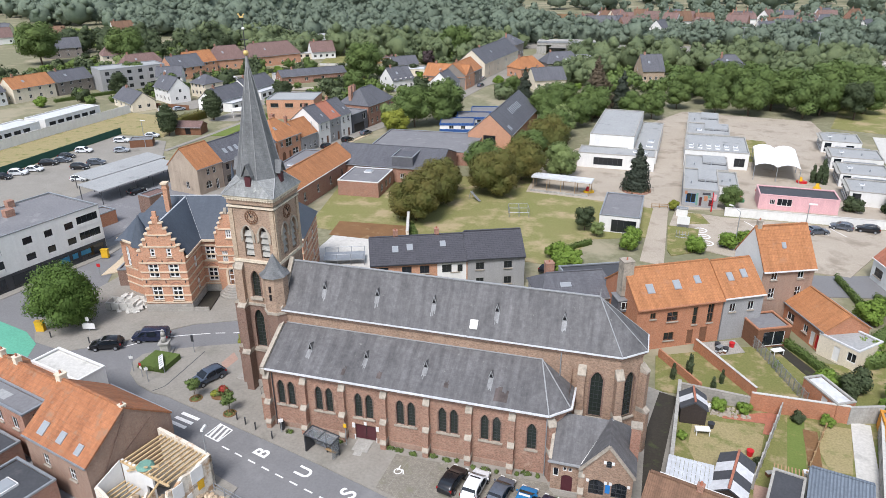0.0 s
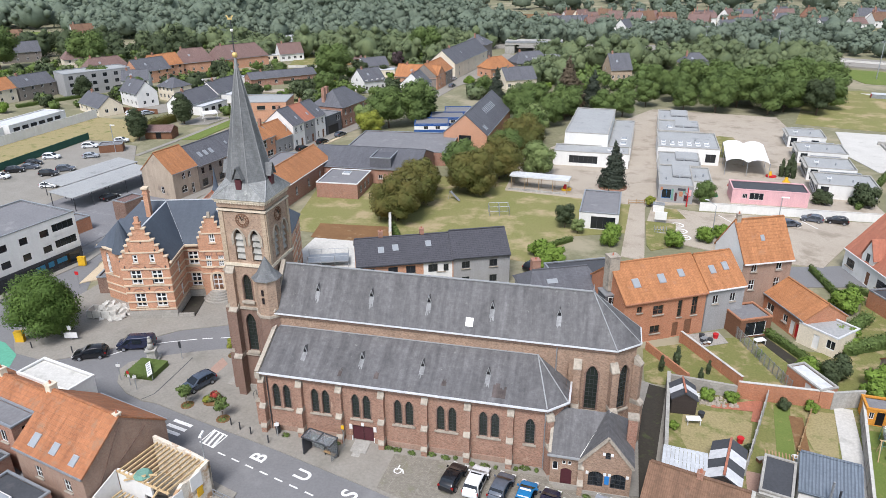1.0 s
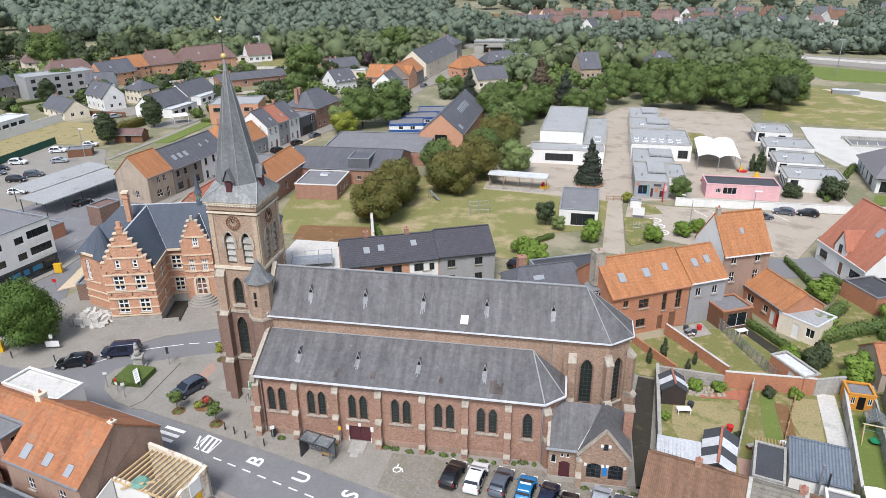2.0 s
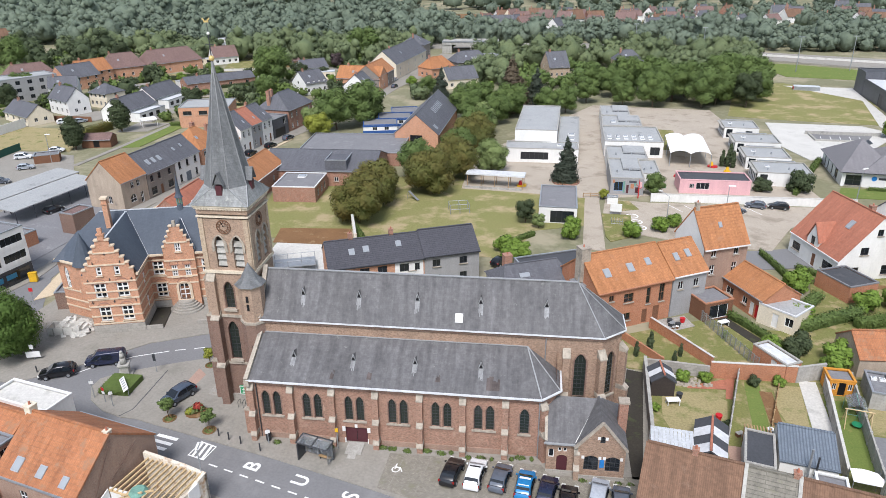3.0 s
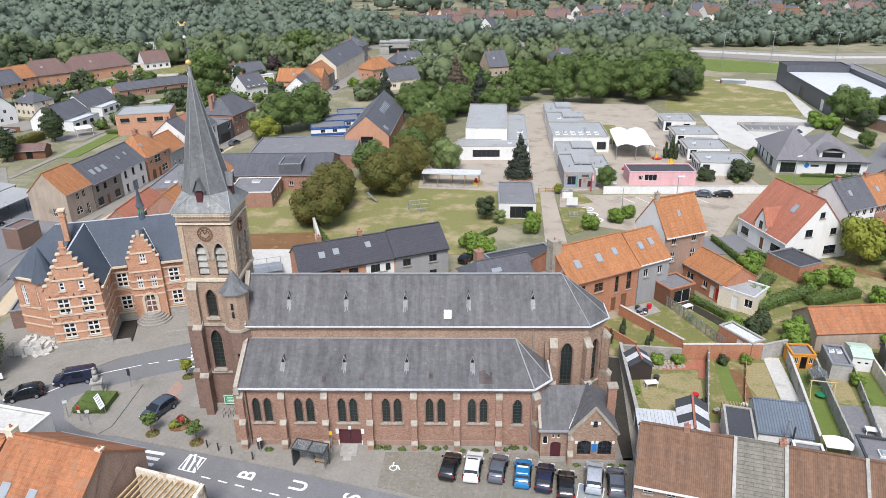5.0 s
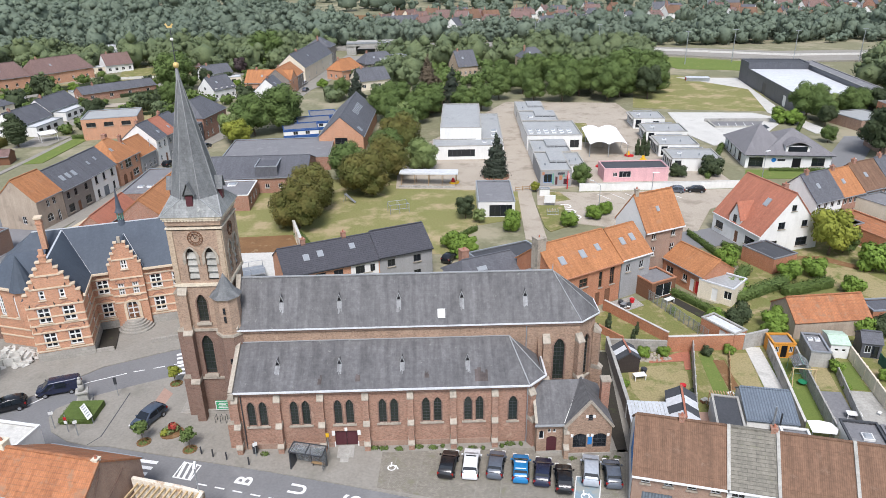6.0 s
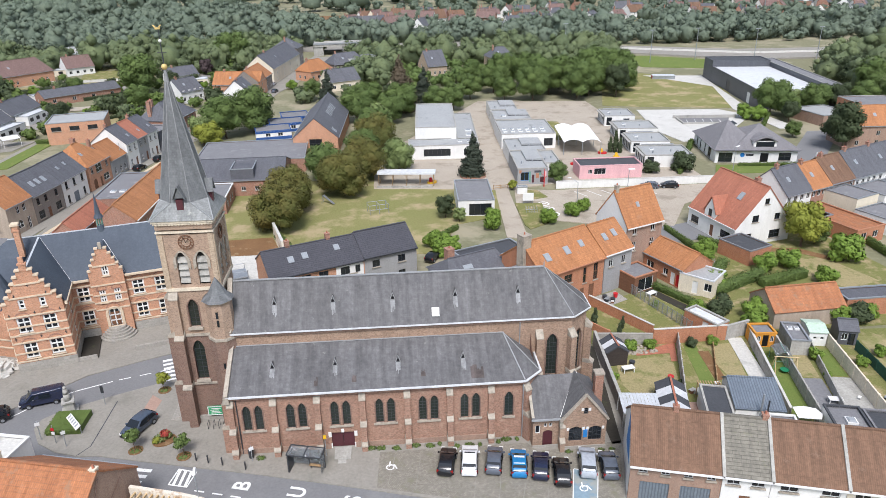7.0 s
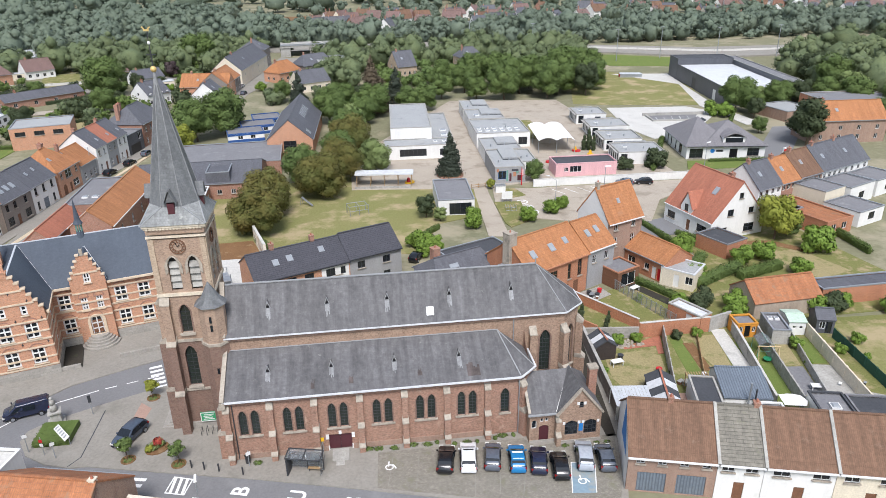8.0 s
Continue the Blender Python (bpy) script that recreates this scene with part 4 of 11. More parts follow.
# trees right of the school street
tree("yellow", 91.5, 47.7, 1.1, tall=1.25, label="yellow-green garden tree with two stems"), tree("broad", 94.6, 48.5, 0.55, label="small green garden tree behind shrubs"), tree("bush", 95.5, 41.1, 1.9, "bush", "round dark green clipped bush")
tree("dark", 136.9, 107.0, 1.45, label="dark broad tree beside the road")
tree("broad", 140.3, 150.2, 1.25, label="leafy tree before the warehouse corner"), tree("bush", 129.9, 146.1, 1.9, "bush", "bright green roadside bush"), tree("bush", 133, 143, 1.8, "bush", "bright green roadside bush")
hedge((104.3, 48.5), (104.2, 38.7), 1.6, 1.3, label="clipped green hedge beside a dry lawn")
hedge((68.2, 31.2), (78.0, 36.4), 2.0, 2.6, "leaf_mid", "broad overgrown green garden hedge", 60)
hedge((76.5, 33.0), (85.5, 36.0), 1.9, 2.8, "leaf_hedge", "broad overgrown green garden hedge", 60)
hedge((70.0, 36.2), (74.2, 41.5), 1.8, 2.2, "leaf_mid", "broad overgrown green garden hedge", 60)
for x, y, s in ((80.0, 38.6, 1.3), (84.5, 39.5, 1.4), (72.0, 44.5, 1.4), (69.5, 34.0, 1.2), (73.4, 47.0, 1.1), (87.4, 33.4, 1.2)):
    tree("bush", x, y, s, "bush", "dense green garden shrub", group="garden shrubs")
sheet("soil_bank", "bare red-brown soil bank above a worn lawn", [(84.5, 46.4), (89.1, 45.4), (94.5, 40.4), (95.5, 41.6), (90.5, 47), (85, 47.8)], 0.05, "soil", category="soil")
sheet("lawn", "worn sandy lawn among hedges", [(86, 44.4), (94, 39.8), (96.5, 33), (90, 31), (86, 36)], 0.03, "dry_grass", category="lawn")
for x, y, s in ((70.5, 23.0, 1.3), (66, 25, 1.2), (69, 21, 1.0), (81.5, 20.8, 1.2), (84, 20.5, 1.3), (86.5, 21.5, 1.0), (93, 19, 1.3), (98, 22, 1.2), (62.5, 25.5, 0.9), (101, 17, 1.4), (95, 14, 1.1)):
    tree(("bush_dark", "bush")[int(x * y) % 2], x, y, s, "bush", "green shrub by a garden wall", group="garden shrubs")
tree("sapling", -11.1, 2.0, 0.95, "sapling_tree", "young street tree in a round bed")
tree("sapling", -5.5, 0.5, 0.9, "sapling_tree", "young street tree with a bare stem")
tree("sapling_gold", -11.2, 13.4, 0.95, "sapling_tree", "young yellow-green street tree", tall=0.9)
hedge((101.5, 119.5), (87, 92), 1.5, 1.6, label="long clipped hedge beside the drive")

hedge((70.5, 58.5), (72.5, 46), 1.3, 0.9, label="low clipped hedge beside the path")
hedge((74.8, 53), (77.5, 49.5), 1.1, 1.0, label="low clipped green garden hedge")
hedge((24.5, 56.5), (30.8, 63.5), 1.2, 1.0, label="low clipped green garden hedge")
hedge((57.2, 38.6), (65.4, 24.2), 1.3, 1.3, label="leafy vine-covered garden hedge", dens=90)

# the far woods, too many to count
rs = np.random.RandomState(5)


def wood(name, label, spots, mat, per=150, size=1.0, r0=3.4, seed=1, lobes_each=9):
    """A stand of lumpy crowns of mixed height and spread, each of several lobes with leaf clumps on them."""
    rr = np.random.RandomState(seed)
    blobs = []
    for x, y in spots:
        s = r0 * rr.uniform(0.6, 1.35)
        hgt = s * rr.uniform(1.4, 2.3)
        blobs.append((x, y, hgt * 0.42, s * 0.95, s * 0.95, hgt * 0.5))
        for k in range(lobes_each):
            a = k * 2.4 + rr.rand()
            q = s * rr.uniform(0.2, 0.44)
            f = rr.uniform(0.3, 0.9)
            blobs.append((x + s * f * math.cos(a), y + s * f * math.sin(a), hgt * rr.uniform(0.4, 0.95) * (1.1 - 0.4 * f), q, q * rr.uniform(0.8, 1.25), q * rr.uniform(0.7, 1.1)))
    o = new(name, leaf_mesh(name, blobs, int(len(spots) * per), size, mat, seed, core=0.84, loose=0.9, lump=0.14))
    return tagged(o, label, "wood", kind="stuff")


def spread(x0, x1, y0, y1, n, keep=lambda x, y: True, seed=0, apart=0.0):
    """Scattered spots, none nearer to another than apart."""
    rr = np.random.RandomState(seed)
    out, tries = [], 0
    while len(out) < n and tries < n * 25:
        tries += 1
        x, y = rr.uniform(x0, x1), rr.uniform(y0, y1)
        if keep(x, y) and all((x - a) ** 2 + (y - b) ** 2 > apart * apart for a, b in out):
            out.append((x, y))
    return out


def sight(x, y):
    """How far to the right a spot lies, seen from over the churchyard."""
    return (x - 18) / (y + 61)


def open_strip(x, y):
    """The open verge in front of the motorway, without trees."""
    return 0.33 < sight(x, y) < 0.66 and y < 330


def in_field(x, y):
    """The open fields between the far woods."""
    return (-430 < x < -265 and 282 < y < 372 and x < -262 - (y - 282) * 0.75) or (-75 < x < 15 and 452 < y < 560) or (150 < x < 205 and 395 < y < 470)


wood("wood", "dense mixed wood behind the village", spread(5, 130, 216, 300, 150, lambda x, y: not open_strip(x, y) and not (20 < x < 88 and y < 270) and y > 222 - 0.05 * x, 1, 6), "leaf_edge", 1000, 0.25, 5.4, 1)
wood("wood", "low bushes round the yellow brick houses", spread(24, 92, 212, 262, 60, lambda x, y: math.dist((x, y), (40, 246)) > 13 and math.dist((x, y), (70, 257)) > 13, 9, 4), "leaf_mid", 260, 0.3, 2.6, 9)
wood("wood", "dense green wood beside the motorway", spread(170, 420, 130, 262, 190, lambda x, y: sight(x, y) > 0.66 and x > 186, 2, 7), "leaf_edge", 850, 0.28, 6.2, 2)
# distance haze of these far woods sits in their leaf colour
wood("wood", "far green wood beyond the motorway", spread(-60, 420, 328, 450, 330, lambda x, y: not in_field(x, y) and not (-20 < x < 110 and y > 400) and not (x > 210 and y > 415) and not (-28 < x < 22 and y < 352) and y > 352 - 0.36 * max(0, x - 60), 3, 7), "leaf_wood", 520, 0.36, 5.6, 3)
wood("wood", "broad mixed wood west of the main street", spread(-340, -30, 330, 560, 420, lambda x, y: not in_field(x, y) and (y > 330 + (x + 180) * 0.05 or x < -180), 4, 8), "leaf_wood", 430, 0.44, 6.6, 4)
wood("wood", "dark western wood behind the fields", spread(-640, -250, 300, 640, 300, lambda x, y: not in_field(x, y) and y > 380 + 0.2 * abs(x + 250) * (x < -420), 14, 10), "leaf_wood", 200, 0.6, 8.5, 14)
wood("wood", "green thicket between the gardens", spread(-230, -30, 262, 335, 100, lambda x, y: not (x < -150 and y < 300) and math.dist((x, y), (-140, 320)) > 22 and not (-132 < x < -92 and y < 282), 6, 7), "leaf_edge", 950, 0.25, 5.4, 6)
wood("wood", "far tree belts in haze-grey green", spread(-1000, 900, 560, 1200, 620, lambda x, y: x < -40 or (int(y / 60) + int(x / 220)) % 3 != 0, 7, 12), "leaf_wood", 160, 1.0, 12, 7, 5)
wood("wood", "dark conifers at the edge of the fields", spread(-280, -190, 255, 300, 26, lambda x, y: True, 8, 5), "leaf_dark", 900, 0.3, 5.0, 8)
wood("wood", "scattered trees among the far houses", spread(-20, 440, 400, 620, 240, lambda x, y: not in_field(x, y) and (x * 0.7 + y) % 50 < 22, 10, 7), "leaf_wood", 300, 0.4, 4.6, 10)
sheet("far_field", "ploughed brown field between far woods", [(-75, 452), (-15, 452), (15, 500), (15, 560), (-75, 560)], -0.06, "soil", category="field")
sheet("far_field", "pale green mown field beyond the motorway", [(150, 395), (205, 395), (205, 470), (150, 470)], -0.06, "grass", category="field")
sheet("far_field", "olive stubble field beside the western wood", [(-430, 282), (-262, 282), (-330, 372), (-430, 372)], -0.06, "turf", category="field")
# trees and bushes of the western village gardens
GARDEN = [(-184, 120), (-176, 112), (-168, 138), (-160, 150), (-152, 160), (-146, 168), (-138, 152), (-140, 172), (-118, 176), (-112, 186), (-118, 196), (-130, 186), (-138, 204), (-128, 212), (-120, 222), (-112, 230), (-104, 222), (-96, 214), (-90, 226), (-84, 236), (-80, 206), (-72, 214), (-68, 226), (-62, 238), (-56, 228), (-50, 240), (-44, 222), (-176, 190), (-186, 180), (-196, 196), (-204, 208), (-190, 214), (-178, 224), (-168, 236), (-164, 182), (-170, 204), (-200, 168), (-212, 180), (-226, 200), (-232, 214), (-222, 232), (-240, 240), (-196, 240), (-70, 190), (-62, 180), (-68, 172), (-72, 160), (-78, 168), (-84, 180), (-84, 160), (-56, 168), (-40, 176), (-10, 196), (-16, 208), (-20, 220), (6, 200), (12, 216), (18, 204), (2, 228), (10, 232), (20, 190), (-6, 226)]
for i, (x, y) in enumerate(GARDEN):
    if i % 3 == 1:
        tree(("light", "dark", "broad")[i % 9 // 3], x, y, 0.62 + 0.11 * (i % 5), label="leafy village garden tree", group="village garden trees")
    else:
        tree(("bush", "bush_dark")[i % 2], x, y, 1.1 + 0.2 * (i % 4), "bush", "dense green village garden shrub", group="village garden shrubs")
for a, b in (((-150, 170), (-140, 190)), ((-118, 178), (-104, 196)), ((-128, 204), (-112, 190)), ((-96, 208), (-80, 222)), ((-70, 200), (-60, 222)), ((-170, 146), (-158, 172)), ((-190, 176), (-176, 200)), ((-44, 190), (-40, 206)), ((-88, 168), (-72, 176)), ((-140, 214), (-124, 228)), ((-106, 150), (-108, 178))):
    hedge(a, b, 1.5, 1.2, "leaf_hedge" if a[0] % 4 else "leaf_dark", "clipped green village garden hedge", 40)
# trees and hedges along the road by the villa and the warehouse
for x, y, s_, k in ((141, 140, 0.75, "dark"), (144, 146, 0.85, "broad"), (150, 156, 1.0, "light"), (156, 152, 1.0, "broad"), (164, 152, 1.1, "dark"), (172, 150, 1.1, "broad"), (178, 144, 1.2, "broad"), (182, 152, 1.6, "light"), (186, 168, 1.6, "broad"), (190, 184, 1.5, "dark"), (186, 134, 1.4, "broad"), (196, 140, 1.5, "light"), (168, 118, 1.1, "broad"), (132, 122, 0.5, "broad")):
    tree(k, x, y, s_, label="leafy tree beside the warehouse road", group="road trees")
hedge((122, 122), (140, 150), 1.4, 1.3, label="long clipped hedge beside the road")
hedge((104, 97), (124, 95), 1.0, 1.0, label="low clipped hedge before the villa")

# ---- the church ----
church = thing("church", "old brick parish church with slate roofs and a tall spired tower", "church")
SO, EA = (1, 0, 0), (0, -1, 0)
BUTT = [0.2, 4.8, 9.4, 14.2, 19.0, 23.6, 28.1]
YA, YN, ZA, ZT, ZN, ZR, YR = 0.35, 5.45, 7.7, 10.5, 12.2, 16.9, 8.9
aisle_wins = []
for i, b in enumerate(BUTT[:6]):
    mid = (b + BUTT[i + 1]) / 2
    aisle_wins += [(mid - 0.63, 3.05, 0.82, 3.15, "lancet"), (mid + 0.63, 3.05, 0.82, 3.15, "lancet")]
aisle_wins.append((30.1, 2.9, 0.95, 3.2, "lancet"))
door = (11.85, 0.0, 2.5, 2.1)
bm = bmesh.new()
panel(bm, (0, YA, 0), SO, EA, [(0, -0.3), (31.7, -0.3), (31.7, ZA), (0, ZA)], [hole(*w) for w in aisle_wins] + [hole(*door)], 0.3)
panel(bm, (31.7, YA, 0), (1.6, 1.5, 0), (1.5, -1.6, 0), [(0, -0.3), (2.193, -0.3), (2.193, ZA), (0, ZA)])
panel(bm, (33.3, YA + 1.5, 0), (0, 1, 0), (1, 0, 0), [(0, -0.3), (3.7, -0.3), (3.7, ZT), (2.5, ZA + 1.0), (0, ZA)])
panel(bm, (0, YN, 0), (0, -1, 0), (-1, 0, 0), [(0, -0.3), (5.1, -0.3), (5.1, ZA), (0, ZT)])
part("aisle_wall", bm, "brick_church", church)
for w in aisle_wins:
    x, z, wd, h, k = w
    ob = window(church, (0, YA, 0), SO, EA, w, "dark_metal", "pane_lead", deep=0.24, cols=2, rows=7, name="lancet_window", bar=0.03)
    part("hood", rim(bmesh.new(), (0, YA, 0), SO, EA, hole(x, z, wd, h, "lancet"), -0.13, 0.03, 0.06, True), "brick_dark", ob)
for i in range(6):
    mid = (BUTT[i] + BUTT[i + 1]) / 2
    part("window_sill", strip(bmesh.new(), (mid - 1.3, YA - 0.06, 2.98), (mid + 1.3, YA - 0.06, 2.98), 0.3, 0.16), "stone", church)
    part("plinth", boxes((BUTT[i] + 0.45, YA - 0.14, -0.2, BUTT[i + 1] - 0.45, YA - 0.003, 0.7)) if i != 2 else boxes((9.85, YA - 0.14, -0.2, 10.5, YA - 0.003, 0.7), (13.2, YA - 0.14, -0.2, 13.75, YA - 0.003, 0.7)), "brick_brown", church)
part("window_sill", strip(bmesh.new(), (29.4, YA - 0.06, 2.84), (30.8, YA - 0.06, 2.84), 0.3, 0.16), "stone", church)
dr = part("side_door", fill(bmesh.new(), (0, YA, 0), SO, EA, hole(*door), 0.22, 0.08), "door_red", church, "dark red double door")
part("door_groove", boxes((11.83, YA + 0.19, 0.02, 11.87, YA + 0.225, 2.05)), "black_gloss", dr)
for sx in (10.45, 13.25):
    for zz in (0.05, 1.55):
        part("quoin", boxes((sx - 0.17, YA - 0.06, zz, sx + 0.17, YA + 0.1, zz + 0.62)), "white_paint", church)
part("quoin", boxes((11.7, YA - 0.06, 2.12, 12.0, YA + 0.1, 2.55)), "white_paint", church)
part("door_ramp", boxes((10.9, -1.6, 0, 12.7, YA - 0.003, 0.14), (11.3, -2.3, 0, 12.2, -1.6, 0.1)), "concrete", church)


def buttress(x, y, turn, w, stages, mat, cap="stone", parent=church):
    """A stepped pier against a wall: stages of (depth, from, to), each closed by a sloping stone."""
    m = pose(x, y, 0, 0, 0, turn)
    bm, caps = bmesh.new(), []
    for i, (d, z0, z1) in enumerate(stages):
        box(bm, -w / 2, -d, z0, w / 2, 0.05, z1)
        nd = stages[i + 1][0] if i + 1 < len(stages) else 0.0
        rise = 0.9 if i + 1 == len(stages) else 0.55
        bc = bmesh.new()
        v = [bc.verts.new(p) for p in ((-w / 2 - 0.05, -d - 0.06, z1), (w / 2 + 0.05, -d - 0.06, z1), (w / 2 + 0.05, 0.02, z1), (-w / 2 - 0.05, 0.02, z1), (-w / 2 - 0.05, -d - 0.06, z1 + 0.12), (w / 2 + 0.05, -d - 0.06, z1 + 0.12), (w / 2 + 0.05, -nd + 0.02, z1 + rise), (-w / 2 - 0.05, -nd + 0.02, z1 + rise), (w / 2 + 0.05, 0.02, z1 + rise), (-w / 2 - 0.05, 0.02, z1 + rise))]
        for f in ((0, 1, 5, 4), (4, 5, 6, 7), (7, 6, 8, 9), (1, 2, 8, 6, 5), (0, 4, 7, 9, 3), (2, 3, 9, 8), (3, 2, 1, 0)):
            bc.faces.new([v[k] for k in f])
        bc.transform(m)
        caps.append(bc)
    bm.transform(m)
    ob = part("buttress", bm, mat, parent)
    for bc in caps:
        part("buttress_cap", bc, cap, ob)
    return ob


for i, b in enumerate(BUTT):
    buttress(b if i else 0.35, YA, 0, 0.62, ((1.0, -0.2, 0.7), (0.82, 0.7, 3.2), (0.5, 3.2, 6.4)), "brick_church")
buttress(0.05, 0.9, -90, 0.7, ((1.0, -0.2, 3.2), (0.6, 3.2, 6.4)), "brick_church")
buttress(31.9, YA + 0.1, 30, 0.72, ((1.1, -0.2, 3.2), (0.62, 3.2, 6.4)), "brick_church")
# aisle roof, with its cut-off east end
bm = bmesh.new()
slab(bm, [(0.3, -0.05, 7.75), (31.75, -0.05, 7.75), (30.1, YN, ZT + 0.1), (0.3, YN, ZT + 0.1)], 0.15)
slab(bm, [(31.75, -0.05, 7.75), (33.65, 1.75, 7.75), (30.1, YN, ZT + 0.1)], 0.15)
slab(bm, [(33.65, 1.75, 7.75), (33.65, YN, 7.75), (30.1, YN, ZT + 0.1)], 0.15)
part("aisle_roof", bm, "slate_church", church, "weathered grey slates with pale streaks")
for a, b in (((0.1, -0.18, 7.7), (31.8, -0.18, 7.7)), ((31.8, -0.18, 7.7), (33.8, 1.7, 7.7)), ((33.8, 1.7, 7.7), (33.8, YN, 7.7))):
    part("gutter", strip(bmesh.new(), a, b, 0.2, 0.15), "roof_white", church)
    part("cornice", strip(bmesh.new(), Vector(a) + Vector((0, 0.2, -0.22)), Vector(b) + Vector((0, 0.2, -0.22)), 0.3, 0.2), "brick_dark", church)
for a, b, w in (((31.75, -0.05, 7.8), (30.1, YN, ZT + 0.15), 0.12), ((33.65, 1.75, 7.8), (30.1, YN, ZT + 0.15), 0.1), ((0.3, YN - 0.02, ZT + 0.14), (30.1, YN - 0.02, ZT + 0.14), 0.25)):
    part("lead_flashing", strip(bmesh.new(), a, b, w, 0.06), "lead", church)
part("coping", strip(bmesh.new(), (0.12, -0.25, 7.85), (0.12, YN, ZT + 0.35), 0.45, 0.3), "stone", church)
part("kneeler", boxes((-0.15, -0.3, 7.0, 0.42, 0.5, 7.75)), "stone", church)

# nave with its three-sided apse
AP = [(38.0, YN), (40.2, 7.35), (40.2, 10.45), (38.0, 12.35)]
nave_win = (35.85, 4.5, 1.25, 5.5, "lancet")
bm = bmesh.new()
panel(bm, (0, YN, 0), SO, EA, [(0, -0.3), (38, -0.3), (38, ZN), (0, ZN)], [hole(*nave_win)], 0.35)
ap_o, ap_u, ap_n = (38.0, YN, 0), (2.2, 1.9, 0), (1.9, -2.2, 0)
ap_l = math.hypot(2.2, 1.9)
ap_win = (ap_l / 2, 4.5, 1.2, 5.5, "lancet")
panel(bm, ap_o, ap_u, ap_n, [(0, -0.3), (ap_l, -0.3), (ap_l, ZN), (0, ZN)], [hole(*ap_win)], 0.35)
panel(bm, (40.2, 7.35, 0), (0, 1, 0), (1, 0, 0), [(0, -0.3), (3.1, -0.3), (3.1, ZN), (0, ZN)])
panel(bm, (40.2, 10.45, 0), (-2.2, 1.9, 0), (1.9, 2.2, 0), [(0, -0.3), (ap_l, -0.3), (ap_l, ZN), (0, ZN)])
panel(bm, (38, 12.35, 0), (-1, 0, 0), (0, 1, 0), [(0, -0.3), (38, -0.3), (38, ZN), (0, ZN)])
panel(bm, (0, 12.35, 0), (0, -1, 0), (-1, 0, 0), [(0, -0.3), (6.9, -0.3), (6.9, ZN), (3.45, ZR + 0.2), (0, ZN)])
part("nave_wall", bm, "brick_nave", church, "buff brick walls with buttresses")
for o, u, n, w in (((0, YN, 0), SO, EA, nave_win), (ap_o, ap_u, ap_n, ap_win)):
    ob = window(church, o, u, n, w, "dark_metal", "pane_lead", deep=0.3, cols=3, rows=9, name="lancet_window", bar=0.035)
    part("hood", rim(bmesh.new(), o, u, n, hole(*w), -0.18, 0.04, 0.08, True), "brick_dark", ob)
    a = Vector(o) + Vector(u).normalized() * w[0] + Vector(n).normalized() * 0.05 + Z * 4.4
    part("sill", strip(bmesh.new(), a - Vector(u).normalized() * 0.85, a + Vector(u).normalized() * 0.85, 0.4, 0.2), "stone", ob)
for bx, by, tr in ((34.3, YN, 0), (37.95, YN, 22), (40.2, 7.35, 65)):
    buttress(bx, by, tr, 0.75, ((1.2, -0.2, 5.0), (0.75, 5.0, 9.8)), "brick_nave")
bm = bmesh.new()
e = [(0.1, YN - 0.3, ZN + 0.1), (38.15, YN - 0.3, ZN + 0.1), (40.55, 7.2, ZN + 0.1), (40.55, 10.6, ZN + 0.1), (38.15, 12.65, ZN + 0.1), (0.1, 12.65, ZN + 0.1)]
r0, r1 = (0.1, YR, ZR), (35.3, YR, ZR)
slab(bm, [e[0], e[1], r1, r0], 0.18)
for i in (1, 2, 3):
    slab(bm, [e[i], e[i + 1], r1], 0.18)
slab(bm, [e[4], e[5], r0, r1], 0.18)
part("nave_roof", bm, "slate_church", church, "weathered grey slates with pale streaks")
for i in range(5):
    a, b = Vector(e[i]), Vector(e[i + 1])
    if i < 4:
        part("gutter", strip(bmesh.new(), a - Z * 0.06, b - Z * 0.06, 0.2, 0.15), "roof_white", church)
        inn = (b - a).normalized().cross(Z) * -0.2
        part("cornice", strip(bmesh.new(), a + inn - Z * 0.3, b + inn - Z * 0.3, 0.3, 0.2), "brick_dark", church)
for i in (1, 2, 3):
    part("lead_flashing", strip(bmesh.new(), Vector(e[i]) + Z * 0.03, Vector(r1) + Z * 0.03, 0.1, 0.05), "lead", church)
part("ridge_capping", strip(bmesh.new(), Vector(r0) + Z * 0.04, Vector(r1) + Z * 0.04, 0.26, 0.1), "lead", church)
part("finial", tube(bmesh.new(), (35.3, YR, ZR), (35.3, YR, ZR + 0.9), 0.09, 8, 0.02), "lead", church)
part("coping", strip(bmesh.new(), (0.1, YN - 0.35, ZN + 0.25), (0.1, YR, ZR + 0.4), 0.5, 0.3), "stone", church)


